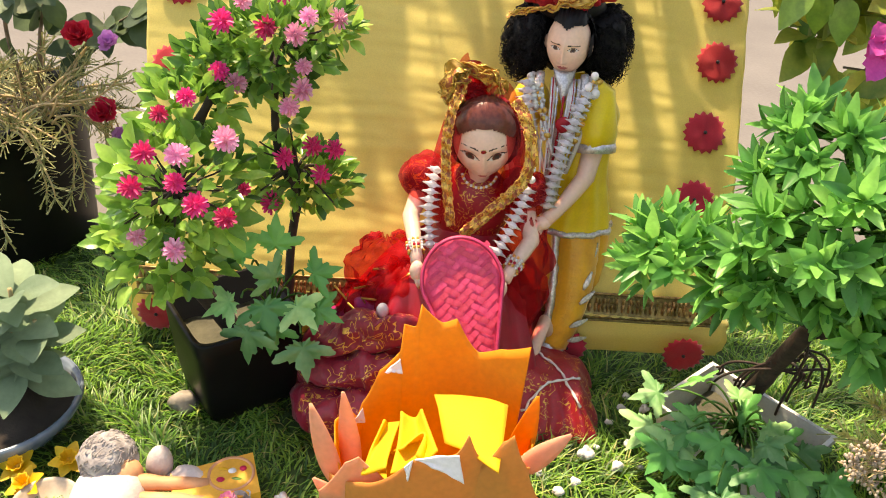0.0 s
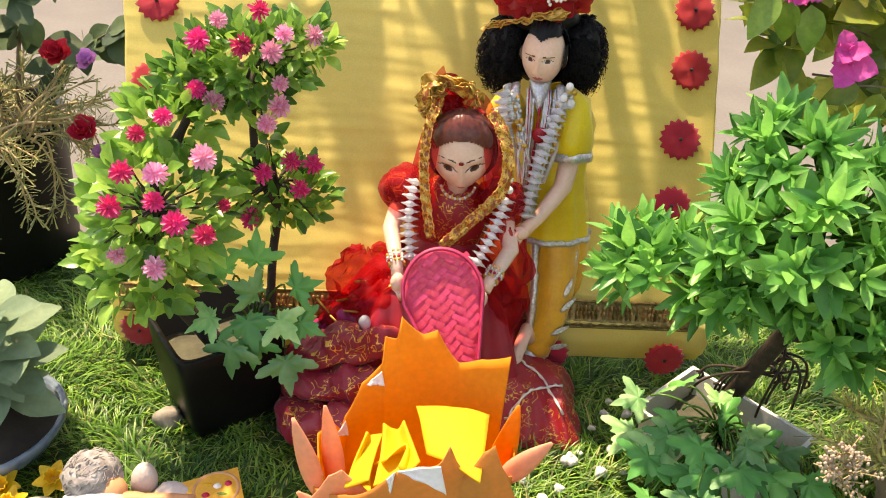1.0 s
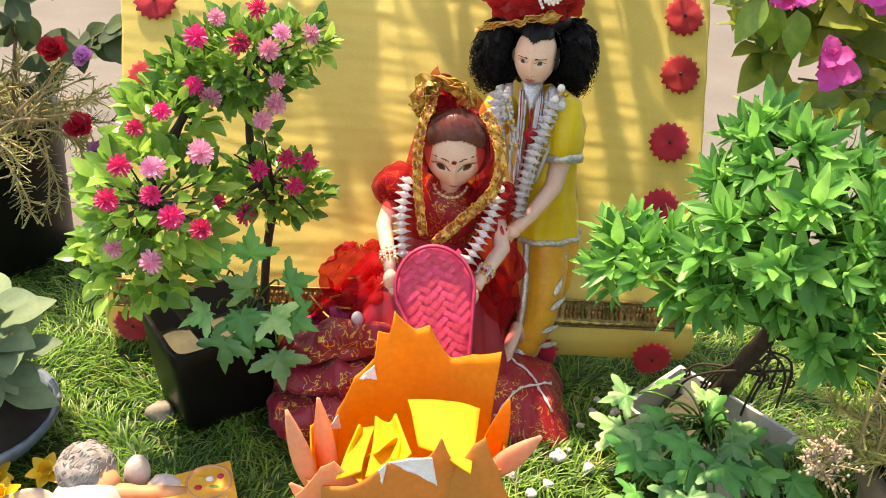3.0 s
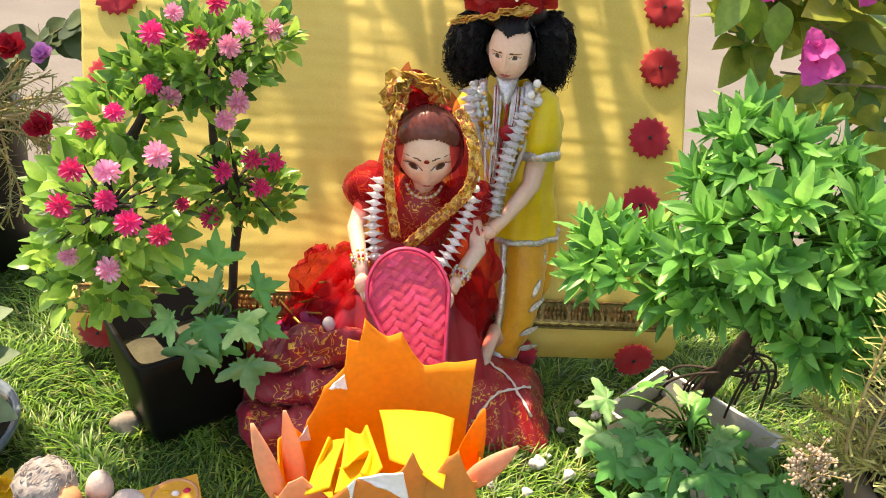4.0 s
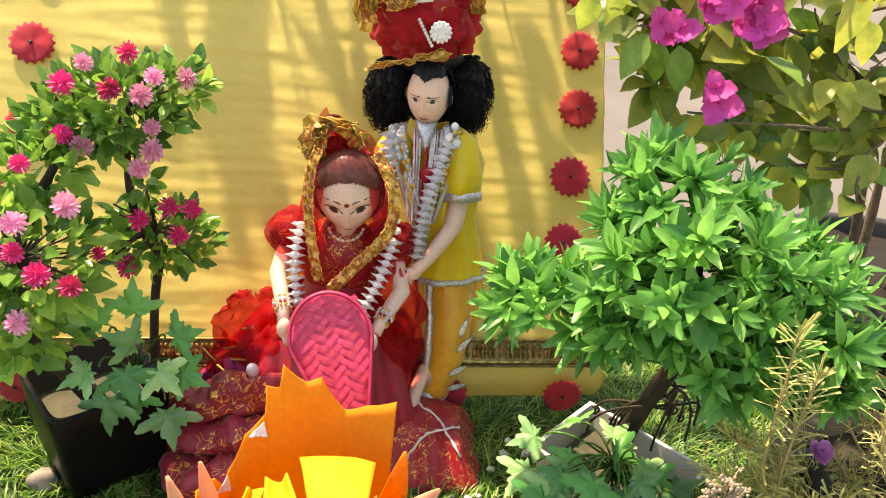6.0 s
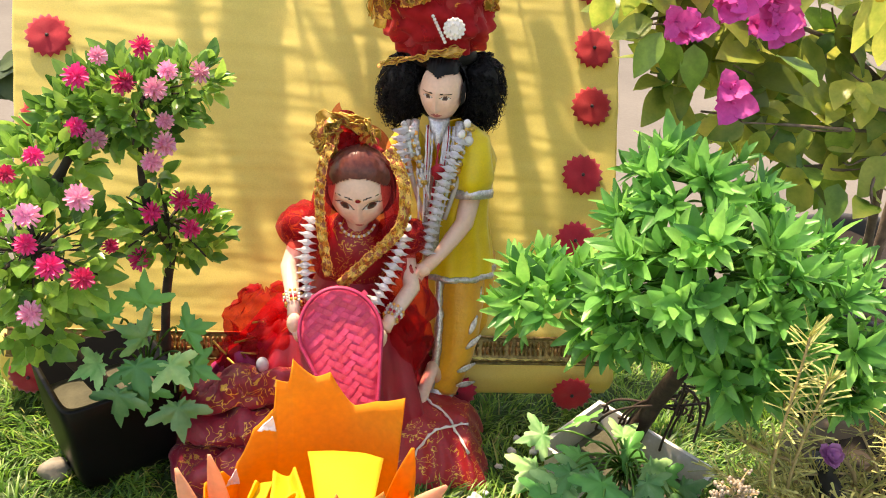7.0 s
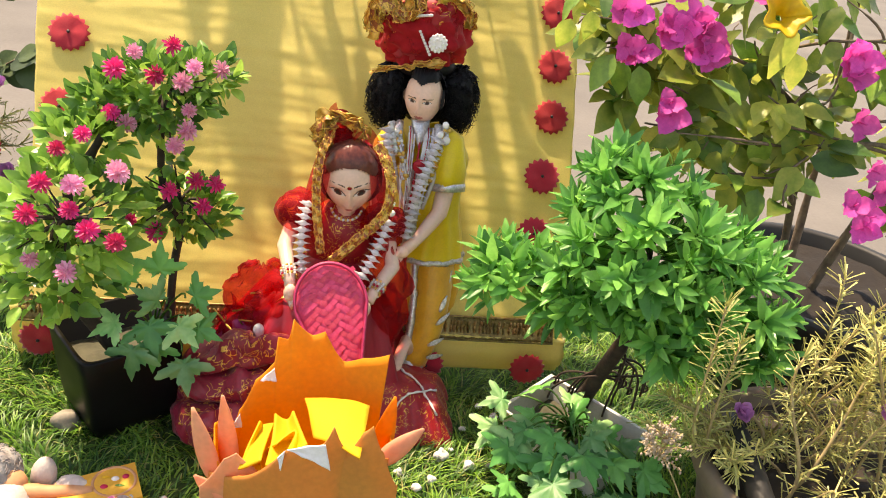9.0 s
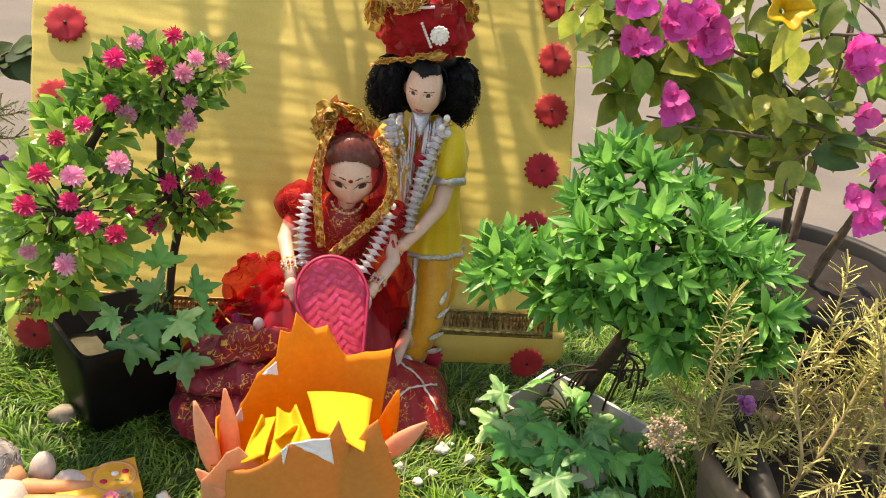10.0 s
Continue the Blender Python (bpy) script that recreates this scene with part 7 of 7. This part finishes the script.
    for i in range(58):
        p = rs.choice(limbs)[rs.randint(5, 14)]
        d = Vector((rs.uniform(-1, 1), rs.uniform(-.8, .4), rs.uniform(-.5, .8)))
        piece("leaf", rs.choice(lv), aim(p + d * 0.008, d, (rs.uniform(-.4, .4), -0.6, 0.8), rs.uniform(0.8, 1.25)), t)
    # blue bowl with the soft-leaved plant
    c = (-0.278, 0.512)
    bowl = thing("blue_bowl", (c[0], c[1], 0), "round blue glazed ceramic bowl planter on the grass", "plant pot")
    g = Geo()
    g.lathe([(0.0, 0.003), (0.040, 0.002), (0.046, 0.006), (0.056, 0.016), (0.0625, 0.027), (0.0630, 0.031), (0.0610, 0.033), (0.0575, 0.031), (0.054, 0.022)], (c[0], c[1], 0), 48)
    part("body", g, BLUE_GLAZE, bowl)
    g = Geo()
    g.lathe([(0.0, 0.040), (0.020, 0.038), (0.040, 0.030), (0.056, 0.024)], (c[0], c[1], 0), 40, wob=0.006)
    part("soil", g, SOIL, bowl, "dark crumbly soil")
    t = thing("sage_plant", (c[0], c[1], 0.035), "soft grey-green broad-leaved herb growing in the blue bowl", "plant")
    g = Geo()
    lv = [shared("leaf", leaf_shape(0.044 * k, 0.026 * k, 0.22, dr, 9, mid=0.52, wave=0.012), SAGE) for k, dr in ((1, 0.25), (0.85, 0.4), (1.12, 0.32))]
    for s, e, n in (((c[0] + 0.012, c[1] + 0.01), (-0.250, 0.520, 0.128), 24), ((c[0] - 0.02, c[1]), (-0.305, 0.510, 0.130), 20), ((c[0] + 0.02, c[1] - 0.005), (-0.236, 0.518, 0.104), 13)):
        pts = bez((*s, 0.034), (*s, 0.06), Vector(e) - Vector((0, 0, 0.03)), e, 12)
        g.tube(pts, [0.0028, 0.0022, 0.0016], 7)
        for i in range(n):
            q = 0.35 + 0.65 * i / n
            p = pts[min(12, int(q * 12))]
            a = i * 2.4 + rs.uniform(-.3, .3)
            up = 0.9 * (i / n) - 0.12
            d = Vector((math.cos(a), math.sin(a), up))
            piece("leaf", rs.choice(lv), aim(p, d, (0.3 * math.cos(a), 0.3 * math.sin(a) - 0.3, 1), rs.uniform(0.75, 1.05)), t)
    part("stem", g, STEM, t)


build_left_plants()
build_back_shrub()


# ---- small figure with a board of dishes ----
def build_small_things():
    rs = random.Random(17)
    f = Geo()
    H, S, W, T = 0, 1, 2, 3
    hc = Vector((-0.172, 0.462, 0.032))
    f.ball(hc, (0.0195, 0.0185, 0.0185), H, 24, 16, wob=0.0035, freq=160)
    for i in range(300):
        d = on_ball()
        p = hc + d * 0.0185
        q = d.orthogonal().normalized()
        f.tube([p, p + d * 0.0012 + q * 0.0018, p + d * 0.0004 + q * 0.0042], [0.0005, 0.0003], 3, H, cap=False)
    f.ball((-0.158, 0.455, 0.026), (0.012, 0.011, 0.012), S, 14, 9)
    f.ball((-0.165, 0.440, 0.018), (0.026, 0.022, 0.017), W, 18, 10, wob=0.003, freq=90)
    f.ball((-0.140, 0.470, 0.021), (0.0095, 0.009, 0.0175), W, 16, 10, turn=Matrix.Rotation(radians(8), 3, 'Y'))
    f.ball((-0.118, 0.464, 0.014), (0.015, 0.010, 0.0105), W, 16, 10, wob=0.002, freq=150)
    f.tube(bez((-0.160, 0.450, 0.022), (-0.145, 0.450, 0.024), (-0.125, 0.452, 0.023), (-0.102, 0.458, 0.018), 10), [0.0070, 0.0062, 0.0050, 0.0046], 10, S)
    f.tube(bez((-0.158, 0.440, 0.018), (-0.140, 0.438, 0.020), (-0.118, 0.440, 0.019), (-0.096, 0.446, 0.016), 10), [0.0066, 0.0058, 0.0045], 10, S)
    solid("clay_figure", f, [GREY_HAIR, TAN_CLAY, WHITE_CLOTH], (-0.16, 0.455, 0), "small crouching clay figure with grey hair and white cloth", "figurine")
    # board
    p0, e1, e2 = Vector((-0.078, 0.489, 0)), Vector((-0.052, -0.026, 0)), Vector((0.014, -0.036, 0))
    b = thing("offering_board", tuple(p0), "small orange wooden board holding a dish of toy food", "board")
    g = Geo()
    g.sheet(lambda u, v: p0 + e1 * u + e2 * v + Vector((0, 0, 0.013)), 4, 4, thick=-0.008)
    part("plank", g, ORANGE_WOOD, b, smooth=False)
    dc = (-0.088, 0.467)
    d = thing("food_dish", (*dc, 0.0135), "shallow round clay dish with colourful toy food", "dish")
    g = Geo().lathe([(0, 0.0135), (0.012, 0.0135), (0.0165, 0.020), (0.0165, 0.0215), (0.0145, 0.0212), (0.012, 0.0165), (0, 0.0165)], (*dc, 0), 30)
    part("plate", g, TAN_CLAY, d)
    for k, (x, y, m, r, lab) in enumerate(((-0.007, 0.004, YELLOW_PETAL, (0.0045, 0.0022, 0.0022), "yellow morsel"), (0.007, 0.006, CRIMSON, (0.0032, 0.0032, 0.0028), "red berry"), (-0.006, -0.006, CRIMSON, (0.0036, 0.0030, 0.0028), "red berry"), (0.005, -0.004, LEAF_DARK, (0.0062, 0.0022, 0.0020), "green pod"), (0.000, 0.003, PEARL, (0.0036, 0.0032, 0.0030), "white ball"))):
        part("morsel", Geo().ball((dc[0] + x, dc[1] + y, 0.0195), r, 0, 10, 7), m, d, lab)
    for k, (x, y, m) in enumerate(((-0.085, 0.443, PALEPINK), (-0.076, 0.446, WHITE_CLOTH))):
        s = new("paper_blossom", ruffled(0.010, m, 14, 30 + k))
        s.location = (x, y, 0.016)
        tagged(s, "small pink and white paper blossom on the board", "flower", "paper blossoms")
    # yellow flowers
    for k, (x, y, z) in enumerate(((-0.205, 0.470, 0.018), (-0.238, 0.462, 0.016), (-0.226, 0.448, 0.014))):
        yf = thing("daffodil", (x, y, 0), "yellow artificial flower on a short stalk in the grass", "flower", "yellow flowers")
        g = Geo()
        rot = Vector((0.2 - 0.2 * k, -0.35, 0.9)).to_track_quat('Z', 'Y').to_matrix().to_4x4()
        for i in range(6):
            a = i * 1.047
            v, fc = leaf_shape(0.014, 0.009, 0.25, 0.15, 5, mid=0.5)
            part("petal", Geo().add(v, fc, 0, Matrix.Translation((x, y, z)) @ rot @ aim((0, 0, 0), (math.cos(a), math.sin(a), 0.35))), YELLOW_PETAL, yf)
        g = Geo()
        def cup(u, v):
            a = 2 * math.pi * u
            r = 0.0025 + 0.0035 * v + 0.0008 * math.sin(a * 8) * v
            return Matrix.Translation((x, y, z)) @ rot @ Vector((r * math.cos(a), r * math.sin(a), 0.008 * v))
        g.sheet(cup, 30, 5, thick=0.0005)
        part("cup", g, YELLOW_FELT, yf, "deeper yellow frilled cup")
        part("stalk", Geo().tube([(x, y + 0.002, 0.001), (x, y, z)], 0.0014, 6), LEAF_DARK, yf)
    bw = thing("cream_bowl", (-0.205, 0.432, 0), "small cream ceramic bowl half hidden in the grass", "bowl")
    part("body", Geo().lathe([(0, 0.002), (0.012, 0.002), (0.020, 0.010), (0.0225, 0.018), (0.0215, 0.019), (0.0195, 0.017), (0.012, 0.006), (0, 0.005)], (-0.205, 0.432, 0), 32), CREAM, bw)
    # stones and popcorn-like crumbs
    for k, (x, y, r) in enumerate(((0.172, 0.526, 0.0065), (0.208, 0.542, 0.0042), (0.195, 0.516, 0.0052), (0.133, 0.505, 0.0042), (0.161, 0.498, 0.0038), (0.228, 0.586, 0.0040), (0.208, 0.584, 0.0040), (-0.050, 0.457, 0.0060), (0.196, 0.568, 0.0030), (0.214, 0.520, 0.0028), (0.147, 0.486, 0.0044), (-0.044, 0.450, 0.0045), (0.216, 0.602, 0.0032), (0.182, 0.538, 0.0026))):
        g = Geo()
        g.ball((x, y, r * 0.9 + 0.004), (r, r * 0.8, r * 0.7), 0, 12, 8, wob=r * 0.7, freq=260)
        for j in range(3):
            o = on_ball() * r * 0.6
            g.ball((x + o.x, y + o.y, r * 0.9 + 0.004 + abs(o.z) * 0.5), r * 0.55, 0, 9, 6, wob=r * 0.4, freq=300)
        solid("pebble", g, STONE, (x, y, 0), "small rough white pebble lying in the grass", "pebble", "white pebbles")
    g = Geo().ball((-0.148, 0.548, 0.010), (0.0115, 0.010, 0.0095), 0, 16, 10, wob=0.003, freq=110)
    solid("pebble", g, GREYSTONE, (-0.148, 0.548, 0), "smooth grey-brown pebble beside the black pot", "pebble")
    for k in range(16):
        x, y = rs.uniform(-0.31, -0.235), rs.uniform(0.83, 0.98)
        r = rs.uniform(0.008, 0.022)
        g = Geo().ball((x, y, r * 0.4 - 0.004), (r, r * 0.8, r * 0.5), 0, 12, 8, wob=r * 0.5, freq=60)
        solid("rubble_stone", g, RUBBLE, (x, y, 0), "dark angular stone lying on the concrete", "stone", "rubble stones")


build_small_things()
